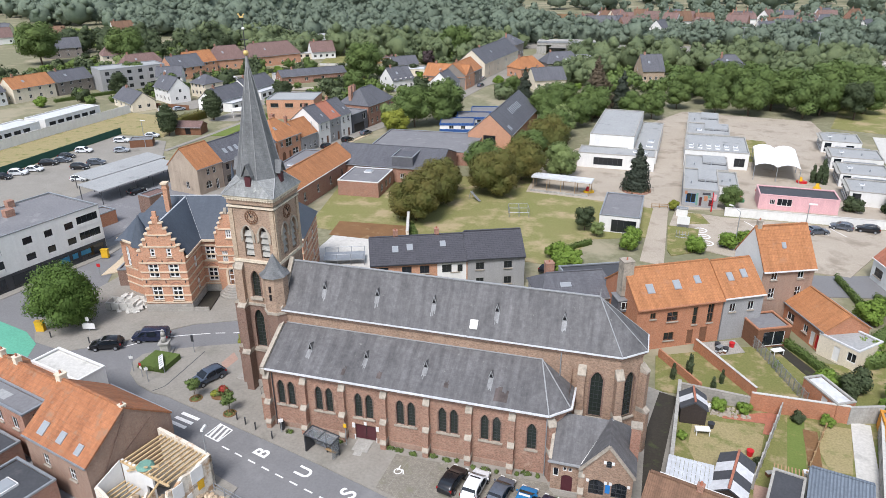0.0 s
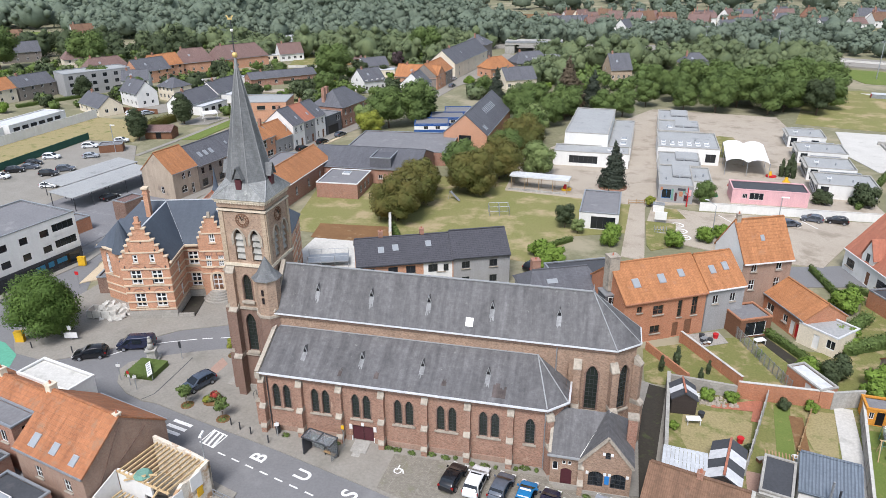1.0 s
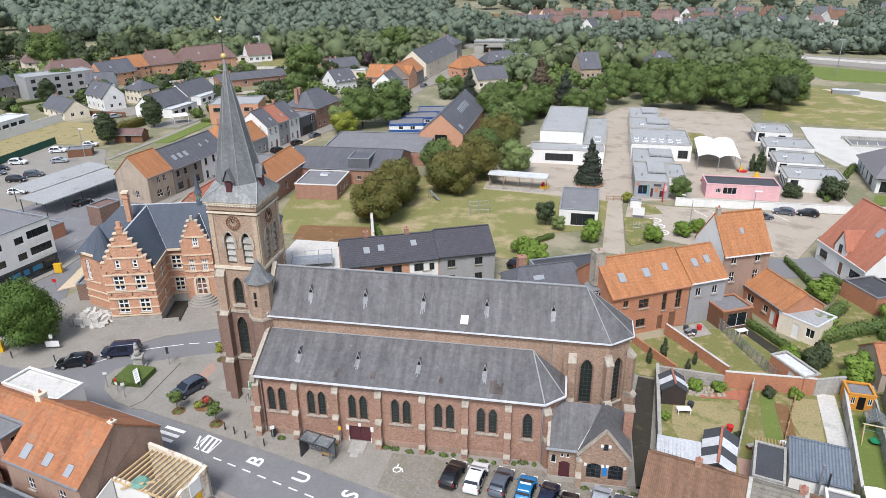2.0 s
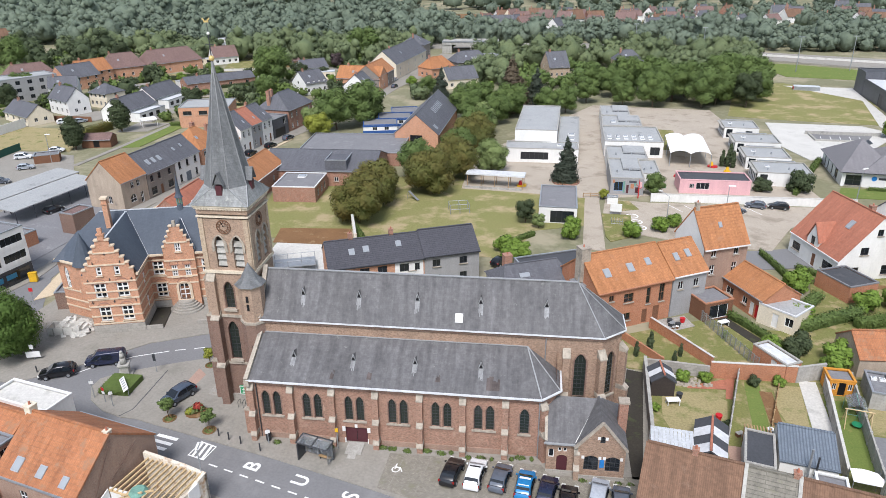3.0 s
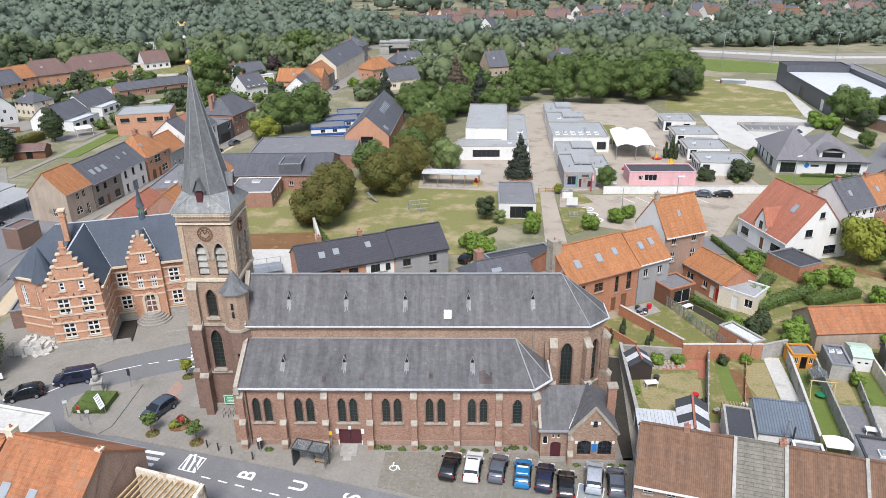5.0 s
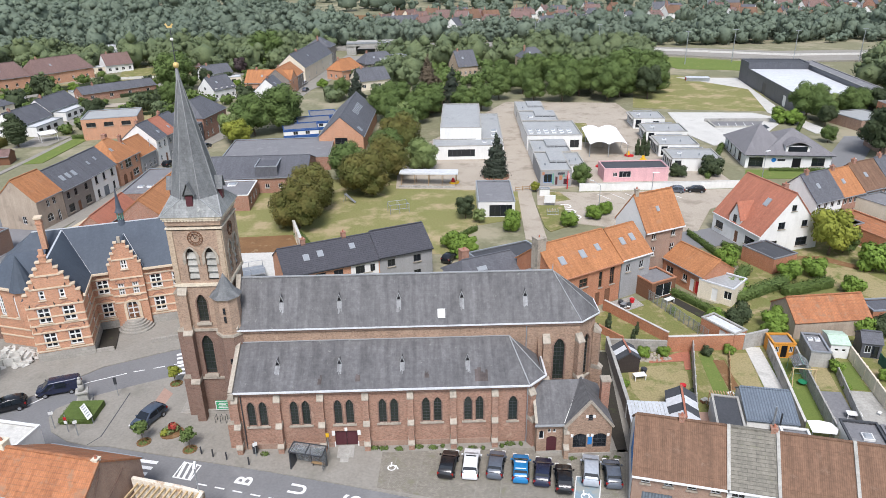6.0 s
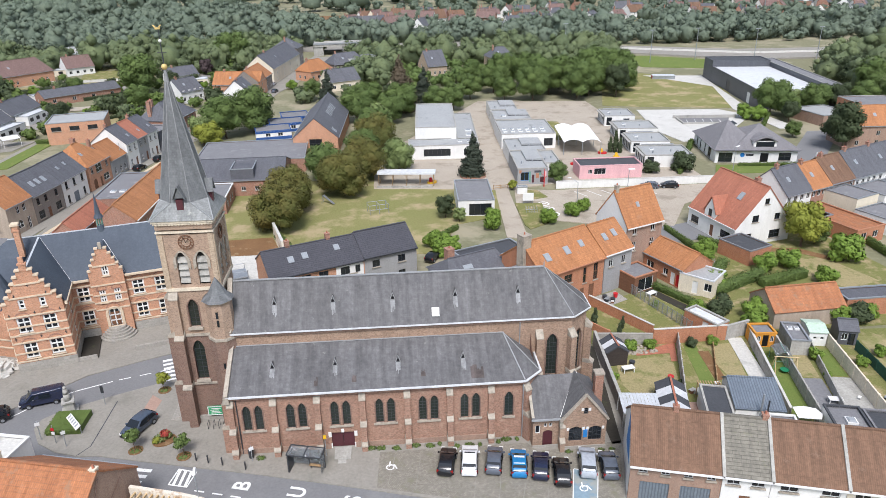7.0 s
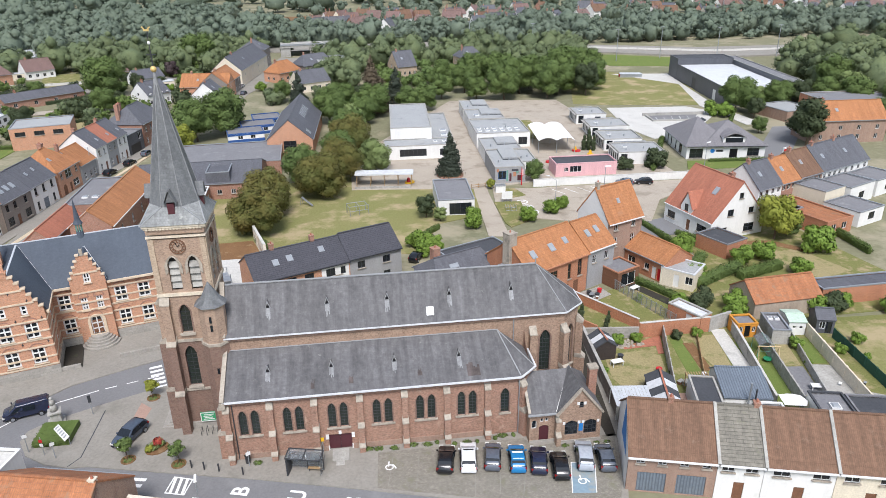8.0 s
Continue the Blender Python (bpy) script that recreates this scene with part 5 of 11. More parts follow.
def lucarne(x, f, y0, z0, y1, z1):
    """A small triangular roof vent with a pale lead apron below it."""
    p = Vector((x, y0 + (y1 - y0) * f, z0 + (z1 - z0) * f))
    up = Vector((0, y1 - y0, z1 - z0)).normalized()
    n = Vector((1, 0, 0)).cross(up)
    bm = bmesh.new()
    a, b, t = p + Vector((-0.26, -0.1, 0)), p + Vector((0.26, -0.1, 0)), p + Vector((0, -0.12, 0.78))
    back = p + up * 1.0
    vs = [bm.verts.new(q) for q in (a, b, t, back)]
    for q in ((0, 1, 2), (1, 3, 2), (0, 2, 3)):
        bm.faces.new([vs[k] for k in q])
    ob = part("roof_vent", bm, "slate_church", church)
    # a black box stands in for the vent's unlit inside
    part("vent_opening", boxes((p.x - 0.13, p.y - 0.16, p.z + 0.03, p.x + 0.13, p.y - 0.11, p.z + 0.32)), "black_gloss", ob)
    part("vent_gable", strip(strip(bmesh.new(), a + Vector((0, -0.05, 0)), t + Vector((0, -0.05, 0.04)), 0.07, 0.07), b + Vector((0, -0.05, 0)), t + Vector((0, -0.05, 0.04)), 0.07, 0.07), "lead", ob)
    q0 = p - up * 0.05 + n * 0.02
    ux = Vector((1, 0, 0))
    kk = random.Random(int(x * 10))
    bm = bmesh.new()
    for i in range(5):
        a0, a1 = -0.25 + i * 0.1, -0.15 + i * 0.1
        q1 = p - up * kk.uniform(0.9, 1.6) + n * 0.02
        slab(bm, [q1 + ux * a0, q1 + ux * a1, q0 + ux * a1, q0 + ux * a0], 0.01)
    part("apron", bm, "lead_wash", ob, "lead wash streaks below the vent")


for x in (4.9, 11.3, 17.9, 24.9, 32.0):
    lucarne(x, 0.52, YN - 0.3, ZN + 0.1, YR, ZR)
for x in (4.7, 11.4, 18.2, 25.3):
    lucarne(x, 0.52, -0.05, 7.75, YN, ZT + 0.1)
c = Vector((22.6, YN - 0.3 + 3.75 * 0.22, ZN + 0.12 + 4.6 * 0.22))
up, n = Vector((0, 3.75, 4.6)).normalized(), Vector((0, -4.6, 3.75)).normalized()
ux = Vector((1, 0, 0))
sk = part("roof_window", slab(bmesh.new(), [c + n * 0.08 + ux * a + up * b for a, b in ((-0.42, -0.5), (0.42, -0.5), (0.42, 0.5), (-0.42, 0.5))], 0.1), "white_paint", church)
# the pane's brightness is put into a near-white base colour
part("pane", slab(bmesh.new(), [c + n * 0.1 + ux * a + up * b for a, b in ((-0.34, -0.42), (0.34, -0.42), (0.34, 0.42), (-0.34, 0.42))], 0.02), "lamp_glass", sk)
au, an = Vector((0, YN + 0.05, ZT + 0.1 - 7.75)).normalized(), Vector((0, -(ZT + 0.1 - 7.75), YN + 0.05)).normalized()
rs2 = random.Random(12)
for sx, sf, sw, sl in ((26.0, 0.1, 1.4, 2.0), (13.2, 0.16, 0.5, 1.0), (9.2, 0.12, 0.4, 1.2), (20.6, 0.2, 0.5, 0.9)):
    bm = bmesh.new()
    q0 = Vector((sx, -0.05, 7.75)) + au * (sf * 5.9) + an * 0.006
    for i in range(6):
        a, l = sw * i / 6, sl * rs2.uniform(0.5, 1.0)
        slab(bm, [q0 + ux * a, q0 + ux * (a + sw / 6), q0 + ux * (a + sw / 6) + au * l, q0 + ux * a + au * l], 0.004)
    part("slate_patch", bm, "slate_stain", church, "patch of dark stained slates")
for px, py, z0, z1 in ((0.95, YA - 0.12, 0.1, 7.6), (32.05, YN - 0.12, 8.6, 12.1), (31.6, YA - 0.3, 0.1, 7.5), (33.6, 3.2, 4.5, 7.6)):
    part("downpipe", tube(bmesh.new(), (px, py, z0), (px, py, z1), 0.06), "dark_metal" if px < 1 else "zinc", church)

# vestry
VX0, VX1, VY0, VY1, VZ, VR = 32.45, 40.2, -1.75, 5.3, 4.0, 6.9
bm = bmesh.new()
vw = [(0.9, 1.9, 0.55, 1.1, "segment"), (1.75, 2.7, 0.36, 0.5), (2.3, 2.7, 0.36, 0.5)]
vd = (2.02, 0.1, 1.1, 2.2, "segment")
panel(bm, (VX0 - 0.4, VY0, 0), SO, EA, [(0.4, -0.2), (3.55, -0.2), (3.55, VZ), (0.4, VZ)], [hole(*w) for w in vw] + [hole(*vd)], 0.2)
gw = [(1.35, 1.15, 1.45, 1.85, "segment"), (3.5, 1.15, 1.45, 1.85, "segment"), (2.35, 4.6, 0.5, 0.85, "segment")]
GX = 35.6
panel(bm, (GX, -2.4, 0), SO, EA, [(0, -0.2), (4.7, -0.2), (4.7, VZ), (2.25, VR), (0, VZ)], [hole(*w) for w in gw], 0.2)
panel(bm, (GX, VY0, 0), (0, -1, 0), (-1, 0, 0), [(0, -0.2), (0.65, -0.2), (0.65, VZ), (0, VZ)])
panel(bm, (GX + 4.7, -2.4, 0), (0, 1, 0), (1, 0, 0), [(0, -0.2), (7.5, -0.2), (7.5, VZ), (0, VZ)])
panel(bm, (VX0, VY1, 0), (0, -1, 0), (-1, 0, 0), [(0, -0.2), (7.05, -0.2), (7.05, VZ), (3.2, VR), (0, VZ)])
part("vestry_wall", bm, "brick_nave", church, "buff brick vestry with a gable")
for w in vw:
    window(church, (VX0 - 0.4, VY0, 0), SO, EA, w, "white_paint", deep=0.16, cols=1)
for w in gw:
    ob = window(church, (GX, -2.4, 0), SO, EA, w, "dark_metal", deep=0.16, cols=3 if w[2] > 1 else 1, rows=3, bar=0.04)
    for k in (-1, 1):
        part("quoin", boxes((GX + w[0] + k * (w[2] / 2 + 0.12) - 0.14, -2.44, w[1] + w[3] - 0.4, GX + w[0] + k * (w[2] / 2 + 0.12) + 0.14, -2.398, w[1] + w[3] - 0.05)), "white_paint", ob)
part("vestry_door", fill(bmesh.new(), (VX0 - 0.4, VY0, 0), SO, EA, hole(*vd), 0.14, 0.06), "door_red", church)
part("notice", boxes((GX + 2.2, -2.45, 1.6, GX + 2.65, -2.403, 2.6)), "sign_blue", church, "blue parking notice")
part("plinth", boxes((VX0, VY0 - 0.08, -0.1, GX - 0.1, VY0 - 0.003, 0.35)), "stone_grey", church)
part("plinth", boxes((GX - 0.08, -2.5, -0.1, GX + 4.78, -2.403, 0.5)), "stone_grey", church)
bm = bmesh.new()
slab(bm, [(VX0 - 0.2, VY0 - 0.3, VZ), (GX + 2.25, VY0 - 0.3, VZ), (GX + 2.25, 2.0, VR), (VX0 - 0.2, 2.0, VR)], 0.12)
slab(bm, [(GX + 4.9, VY1, VZ), (VX0 - 0.2, VY1, VZ), (VX0 - 0.2, 2.0, VR), (GX + 2.25, 2.0, VR)], 0.12)
slab(bm, [(GX - 0.25, -2.35, VZ - 0.1), (GX + 2.25, -2.35, VR + 0.15), (GX + 2.25, 2.2, VR + 0.15), (GX - 0.25, 2.2, VZ - 0.1)][::-1], 0.12)
slab(bm, [(GX + 4.95, -2.35, VZ - 0.1), (GX + 4.95, 5.3, VZ - 0.1), (GX + 2.25, 2.05, VR + 0.15), (GX + 2.25, -2.35, VR + 0.15)], 0.12)
part("vestry_roof", bm, "slate_church", church)
for k in (-1, 1):
    part("coping", strip(bmesh.new(), (GX + 2.25 + k * 2.6, -2.45, VZ - 0.12), (GX + 2.25, -2.45, VR + 0.25), 0.3, 0.22), "stone", church)
part("lead_flashing", strip(bmesh.new(), (GX - 0.2, VY0 - 0.2, VZ + 0.05), (GX + 2.25, 2.0, VR + 0.12), 0.22, 0.1), "render_white", church)
part("gutter", strip(bmesh.new(), (VX0 - 0.3, VY0 - 0.4, VZ - 0.05), (GX - 0.2, VY0 - 0.4, VZ - 0.05), 0.2, 0.16), "lead", church)
part("coping", strip(bmesh.new(), (VX0 - 0.1, VY0 - 0.2, VZ + 0.15), (VX0 - 0.1, 2.0, VR + 0.2), 0.3, 0.16), "stone", church)
ch = part("chimney", boxes((39.7, 0.6, 3.5, 40.6, 1.4, 7.4)), "brick_red", church)
part("chimney_cap", boxes((39.6, 0.5, 7.4, 40.7, 1.5, 7.65)), "stone", ch)
buttress(GX - 0.1, -2.1, 0, 0.5, ((0.75, -0.2, 1.2), (0.4, 1.2, 3.0)), "brick_tower")

# tower
T0, T1, T2, T3 = -6.05, -0.45, 6.7, 12.3
tw = [(3.05 - 1.02, 17.7, 1.15, 3.9, "lancet"), (3.05 + 1.02, 17.7, 1.15, 3.9, "lancet")]
lw1, lw2 = (2.3, 12.6, 1.1, 3.4, "lancet"), (2.15, 5.8, 1.25, 5.1, "lancet")


def four(t0, t1, t2, t3):
    return (((t0, t2, 0), (1, 0, 0), (0, -1, 0), t1 - t0), ((t1, t2, 0), (0, 1, 0), (1, 0, 0), t3 - t2), ((t1, t3, 0), (-1, 0, 0), (0, 1, 0), t1 - t0), ((t0, t3, 0), (0, -1, 0), (-1, 0, 0), t3 - t2))


b1, b2 = bmesh.new(), bmesh.new()
for i, (o, u, n, l) in enumerate(four(T0, T1, T2, T3)):
    hs = [hole(*w) for w in tw]
    panel(b1, o, u, n, [(0, 11.6), (l, 11.6), (l, 23.6), (0, 23.6)], hs + ([hole(*lw1)] if i == 0 else []), 0.45)
    panel(b2, o, u, n, [(0, -0.3), (l, -0.3), (l, 11.6), (0, 11.6)], [hole(*lw2)] if i == 0 else [], 0.4)
part("belfry_wall", b1, "brick_tower", church, "buff brick upper tower")
part("tower_base", b2, "brick_dark", church, "dark brown brick lower tower")
for i, (o, u, n, l) in enumerate(four(T0, T1, T2, T3)):
    o, u, n = Vector(o), Vector(u), Vector(n)
    for w in tw:
        # black plate in place of the dark bell chamber behind the louvres
        ob = part("louvre_back", fill(bmesh.new(), o, u, n, hole(*w), 0.42, 0.02), "black_gloss", church)
        for k in range(4):
            zz = w[1] + 0.25 + k * 0.78
            a = o + u * w[0] + Z * zz - n * 0.1
            hw = w[2] / 2 - 0.06
            part("louvre", slab(bmesh.new(), [a - u * hw, a + u * hw, a + u * hw - n * 0.3 + Z * 0.62, a - u * hw - n * 0.3 + Z * 0.62], 0.06), "concrete", ob)
        part("hood", rim(bmesh.new(), o, u, n, hole(w[0], w[1] + 2.2, w[2], w[3] - 2.2, "lancet"), -0.3, 0.12, 0.12, True), "stone", ob)
    cl = part("clock", tube(bmesh.new(), o + u * (l / 2) + Z * 22.72 + n * 0.02, o + u * (l / 2) + Z * 22.72 + n * 0.06, 0.62, 24), "brick_tower", church)
    loop = hole(l / 2, 22.72 - 0.82, 1.64, 1.64, "disc")
    bm = rim(bmesh.new(), o, u, n, loop, 0.07, 0.14, 0.06)
    rim(bm, o, u, n, hole(l / 2, 22.72 - 0.5, 1.0, 1.0, "disc"), 0.05, 0.14, 0.05)
    for k in range(12):
        a = math.tau * k / 12
        d = u * math.cos(a) + Z * math.sin(a)
        cc = o + u * (l / 2) + Z * 22.72 + n * 0.12
        strip(bm, cc + d * 0.5, cc + d * 0.75, 0.05, 0.05)
    part("clock_ring", bm, "wood_brown", cl)
    bm = bmesh.new()
    cc = o + u * (l / 2) + Z * 22.72 + n * 0.16
    for ang, ln in ((1.9, 0.62), (0.9, 0.45)):
        strip(bm, cc, cc + (u * math.cos(ang) + Z * math.sin(ang)) * ln, 0.07, 0.04)
    part("clock_hand", bm, "black_gloss", cl)
    # corbel table and cornice
    for k in range(17):
        a = o + u * (l * (k + 0.5) / 17) + n * 0.2 + Z * 24.85
        part("corbel", boxes((a.x - 0.1, a.y - 0.1, a.z - 0.16, a.x + 0.1, a.y + 0.1, a.z + 0.12)), "stone_pale", church)
for z0, z1, o, m in ((23.75, 23.95, 0.16, "stone_pale"), (24.15, 24.75, 0.1, "brick_tower"), (24.72, 24.96, 0.22, "stone_pale"), (24.95, 25.2, 0.34, "stone_pale"), (17.1, 17.45, 0.18, "stone_pale"), (11.5, 11.8, 0.16, "stone"), (5.2, 5.45, 0.2, "stone"), (0.0, 0.9, 0.25, "stone_grey")):
    part("string_course", prism(bmesh.new(), [(T0 - o, T2 - o), (T1 + o, T2 - o), (T1 + o, T3 + o), (T0 - o, T3 + o)], z0, z1), m, church)
for w, nrow in ((lw1, 6), (lw2, 9)):
    ob = window(church, (T0, T2, 0), SO, EA, w, "dark_metal", "pane_lead", deep=0.34, cols=2, rows=nrow, name="lancet_window", bar=0.035)
    part("sill", strip(bmesh.new(), (T0 + w[0] - 0.8, T2 - 0.08, w[1] - 0.12), (T0 + w[0] + 0.8, T2 - 0.08, w[1] - 0.12), 0.45, 0.26), "stone", ob)
    part("hood", rim(bmesh.new(), (T0, T2, 0), SO, EA, hole(*w), -0.16, 0.04, 0.07, True), "brick_dark", ob)
st = ((1.25, -0.2, 5.2), (0.95, 5.2, 11.4), (0.55, 11.4, 16.4))
for bx, by, tr in ((T0 + 0.5, T2, 0), (T0, T2 + 0.5, -90), (T0, T3 - 0.5, -90), (T0 + 0.5, T3, 180)):
    buttress(bx, by, tr, 0.95, st[:2], "brick_dark")
    buttress(bx, by, tr, 0.9, ((0.55, 11.5, 16.2),), "brick_tower")
# pilaster strips of the belfry
for (o, u, n, l) in four(T0, T1, T2, T3):
    o, u, n = Vector(o), Vector(u), Vector(n)
    for k in (0.25, l - 0.25):
        a = o + u * k + n * 0.06
        part("pilaster", boxes((a.x - (0.25 if abs(u.x) > 0.5 else 0.06), a.y - (0.25 if abs(u.y) > 0.5 else 0.06), 17.45, a.x + (0.25 if abs(u.x) > 0.5 else 0.06), a.y + (0.25 if abs(u.y) > 0.5 else 0.06), 23.6)), "brick_yellow", church)
# stair turret
tc = (-0.75, 6.0)
part("stair_turret", prism(bmesh.new(), ring(8, 1.4, *tc, 22.5), 11.9, 16.3), "brick_tower", church)
part("turret_base", prism(bmesh.new(), ring(8, 1.5, *tc, 22.5), -0.3, 11.9), "brick_dark", church)
part("string_course", prism(bmesh.new(), ring(8, 1.6, *tc, 22.5), 11.75, 12.05), "stone", church)
part("turret_cornice", prism(bmesh.new(), ring(8, 1.5, *tc, 22.5), 16.2, 16.4), "stone", church)
bm = prism(bmesh.new(), ring(8, 1.75, *tc, 22.5), 16.4, 17.0, 0.6)
cone(bm, ring(8, 1.06, *tc, 22.5), 16.98, (*tc, 18.9))
part("turret_roof", bm, "slate_spire", church)
for zz in (8.3, 13.6, 14.6):
    part("slit_window", boxes((tc[0] - 0.12, tc[1] - 1.42, zz, tc[0] + 0.12, tc[1] - 1.28, zz + 0.7)), "pane", church)
# spire
cx, cy = (T0 + T1) / 2, (T2 + T3) / 2
sq = [(T0 - 0.45, T2 - 0.45), (T1 + 0.45, T2 - 0.45), (T1 + 0.45, T3 + 0.45), (T0 - 0.45, T3 + 0.45)]
oc = ring(8, 2.62, cx, cy, 22.5)
bm = bmesh.new()
lo = [bm.verts.new((*p, 25.2)) for p in sq]
hi = [bm.verts.new((*p, 26.9)) for p in oc]
tip = bm.verts.new((cx, cy, 39.7))
for i in range(8):
    bm.faces.new((hi[i], hi[(i + 1) % 8], tip))
order = {0: (4, 5), 1: (6, 7), 2: (0, 1), 3: (2, 3)}
skirt = bmesh.new()
for c0, (f, g) in order.items():
    nxt = (c0 + 1) % 4
    sk2 = [skirt.verts.new(v.co) for v in (lo[c0], hi[g], hi[f], lo[nxt], hi[order[nxt][0]])]
    skirt.faces.new((sk2[0], sk2[1], sk2[2]))
    skirt.faces.new((sk2[0], sk2[3], sk2[4], sk2[1]))
for v in lo:
    bm.verts.remove(v)
bmesh.ops.recalc_face_normals(bm, faces=bm.faces[:])
bmesh.ops.remove_doubles(skirt, verts=skirt.verts[:], dist=0.001)
bmesh.ops.recalc_face_normals(skirt, faces=skirt.faces[:])
part("spire_skirt", skirt, "slate_skirt", church, "pale lichened slate skirt of the spire")
part("spire", bm, "slate_spire", church, "tall octagonal slate spire")
for i in range(8):
    part("spire_hip", strip(bmesh.new(), (*oc[i], 26.92), (cx, cy, 39.72), 0.09, 0.08), "lead_wash", church)
for i in range(4):
    for k in order[i]:
        part("spire_hip", strip(bmesh.new(), (*sq[i], 25.24), (*oc[k], 26.92), 0.1, 0.08), "lead", church)
for d in ((0, -1), (1, 0), (0, 1), (-1, 0)):
    m = pose(cx, cy, 0, 0, 0, math.degrees(math.atan2(d[1], d[0])) + 90)
    bm = boxes((-0.34, -2.75, 26.2, 0.34, -1.6, 27.3))
    bm.transform(m)
    ob = part("dormer", bm, "door_red", church, "dark red boarded spire dormer")
    bm = slab(slab(bmesh.new(), [(-0.6, -2.95, 27.35), (0, -2.95, 28.7), (0, -1.3, 28.7), (-0.6, -1.3, 27.35)][::-1], 0.08), [(0.6, -2.95, 27.35), (0, -2.95, 28.7), (0, -1.3, 28.7), (0.6, -1.3, 27.35)], 0.08)
    v = [bm.verts.new(p) for p in ((-0.45, -2.75, 27.5), (0.45, -2.75, 27.5), (0, -2.75, 28.55))]
    bm.faces.new(v)
    bm.transform(m)
    part("dormer_roof", bm, "slate_spire", ob)
part("spire_tip", tube(bmesh.new(), (cx, cy, 38.7), (cx, cy, 40.0), 0.26, 8, 0.12), "lead_wash", church)
ms = part("mast", tube(bmesh.new(), (cx, cy, 39.9), (cx, cy, 43.6), 0.07, 6, 0.04), "dark_metal", church)
for zz, r in ((40.15, 0.3), (42.6, 0.16)):
    bm = bmesh.new()
    bmesh.ops.create_uvsphere(bm, u_segments=12, v_segments=8, radius=r, matrix=Matrix.Translation((cx, cy, zz)))
    part("ball", bm, "gold" if r > 0.2 else "white_paint", ms, smooth=True)
bm = strip(bmesh.new(), (cx - 0.45, cy, 41.5), (cx + 0.45, cy, 41.5), 0.07, 0.07)
part("cross_arm", bm, "dark_metal", ms)
bm = bmesh.new()
for a, b, h in (((-0.3, 0), (0.2, 0), 0.18), ((0.1, 0.12), (0.32, 0.3), 0.12), ((-0.25, 0.1), (-0.42, 0.32), 0.14)):
    strip(bm, (cx + a[0], cy, 43.75 + a[1]), (cx + b[0], cy, 43.75 + b[1]), 0.04, h)
part("weathercock", bm, "gold", ms)
# west steps, notice board
for k in range(4):
    part("step", boxes((T0 - 2.6 + k * 0.38, T2 + 0.3 + k * 0.25, k * 0.17, T0 - 0.2, T3 - 0.3 - k * 0.25, (k + 1) * 0.17)), "stone_grey", church)
nb = part("notice_board", boxes((-4.0, 6.22, 1.1, -2.2, 6.36, 2.3)), "sign_green", church, "green notice board with a white border")
part("board_frame", rim(bmesh.new(), (0, 6.36, 0), SO, EA, hole(-3.1, 1.1, 1.8, 1.2), 0.08, 0.17, 0.05), "white_paint", nb)
for k in range(4):
    part("text_bar", boxes((-3.7 + 0.1 * (k % 2), 6.2, 1.35 + k * 0.2, -2.5 - 0.15 * (k % 3), 6.216, 1.43 + k * 0.2)), "white_paint", nb)

# ---- town hall: banded brick with stepped gables ----
hall = thing("town_hall", "ornate orange brick town hall with white stone bands and stepped gables", "town hall", -31.3, 19.4, 0.06, 16)


def stepped(w, h0, top, steps, cap=0.9):
    """The outline of a stepped gable on a base of width w."""
    pts = [(0, -0.3), (w, -0.3), (w, h0)]
    sx, sz = (w - cap) / 2 / steps, (top - h0) / steps
    right = []
    for i in range(steps):
        right += [(w - sx * i, h0 + sz * i), (w - sx * i, h0 + sz * (i + 1)), (w - sx * (i + 1), h0 + sz * (i + 1))]
    pts += right[1:]
    left = [(w - p[0], p[1]) for p in right[::-1]]
    return pts + left[:-1] + [(0, h0)]


def wall_face(o, u, n, outline, wins, mat="brick_orange", bands=(), l=0.0, parent=hall, arches=True):
    part("wall", panel(bmesh.new(), o, u, n, outline, [hole(*w) for w in wins], 0.22), mat, parent)
    ov, uv, nv = Vector(o), Vector(u).normalized(), Vector(n).normalized()
    for w in wins:
        ob = window(parent, o, u, n, w, "white_paint", deep=0.18, cols=2 if w[2] > 0.8 else 1, rows=3 if w[3] > 1.5 else 2, bar=0.15, sill="band")
        if arches and w[3] > 1.5:
            part("relief_arch", rim(bmesh.new(), o, u, n, hole(w[0], w[1] + w[3] - 0.1, w[2] + 0.5, 0.85, "round"), 0.16, 0.05, 0.05), "brick_red", ob)
    for z, a, b in bands:
        p = ov + Z * z + nv * 0.03
        part("stone_band", strip(bmesh.new(), p + uv * a, p + uv * b, 0.14, 0.21), "band", parent)


X, Y = (1, 0, 0), (0, 1, 0)
NX, NY = (-1, 0, 0), (0, -1, 0)
W1 = 6.8
bz = (1.5, 2.7, 4.25, 5.35, 6.5, 8.0)
wall_face((0, 0, 0), X, NY, stepped(W1, 9.0, 14.2, 6), [(1.9, 1.9, 1.6, 2.25), (4.9, 1.9, 1.6, 2.25), (1.9, 5.6, 1.6, 2.25), (4.9, 5.6, 1.6, 2.25), (2.2, 9.0, 0.75, 1.3), (4.6, 9.0, 0.75, 1.3)], bands=[(z, 0, W1) for z in bz] + [(10.6, 0.9, W1 - 0.9), (12.4, 1.9, W1 - 1.9)])
part("plinth", boxes((-0.12, -0.14, -0.2, W1 + 0.12, -0.003, 1.25)), "stone_grey", hall)
for i in range(6):
    sx, sz = (W1 - 0.9) / 12, 5.2 / 6
    for a in (sx * i, W1 - sx * (i + 1)):
        part("gable_cap", boxes((a - 0.06, -0.16, 9.0 + sz * (i + 1), a + sx + 0.06, 0.5, 9.0 + sz * (i + 1) + 0.2)), "band", hall)
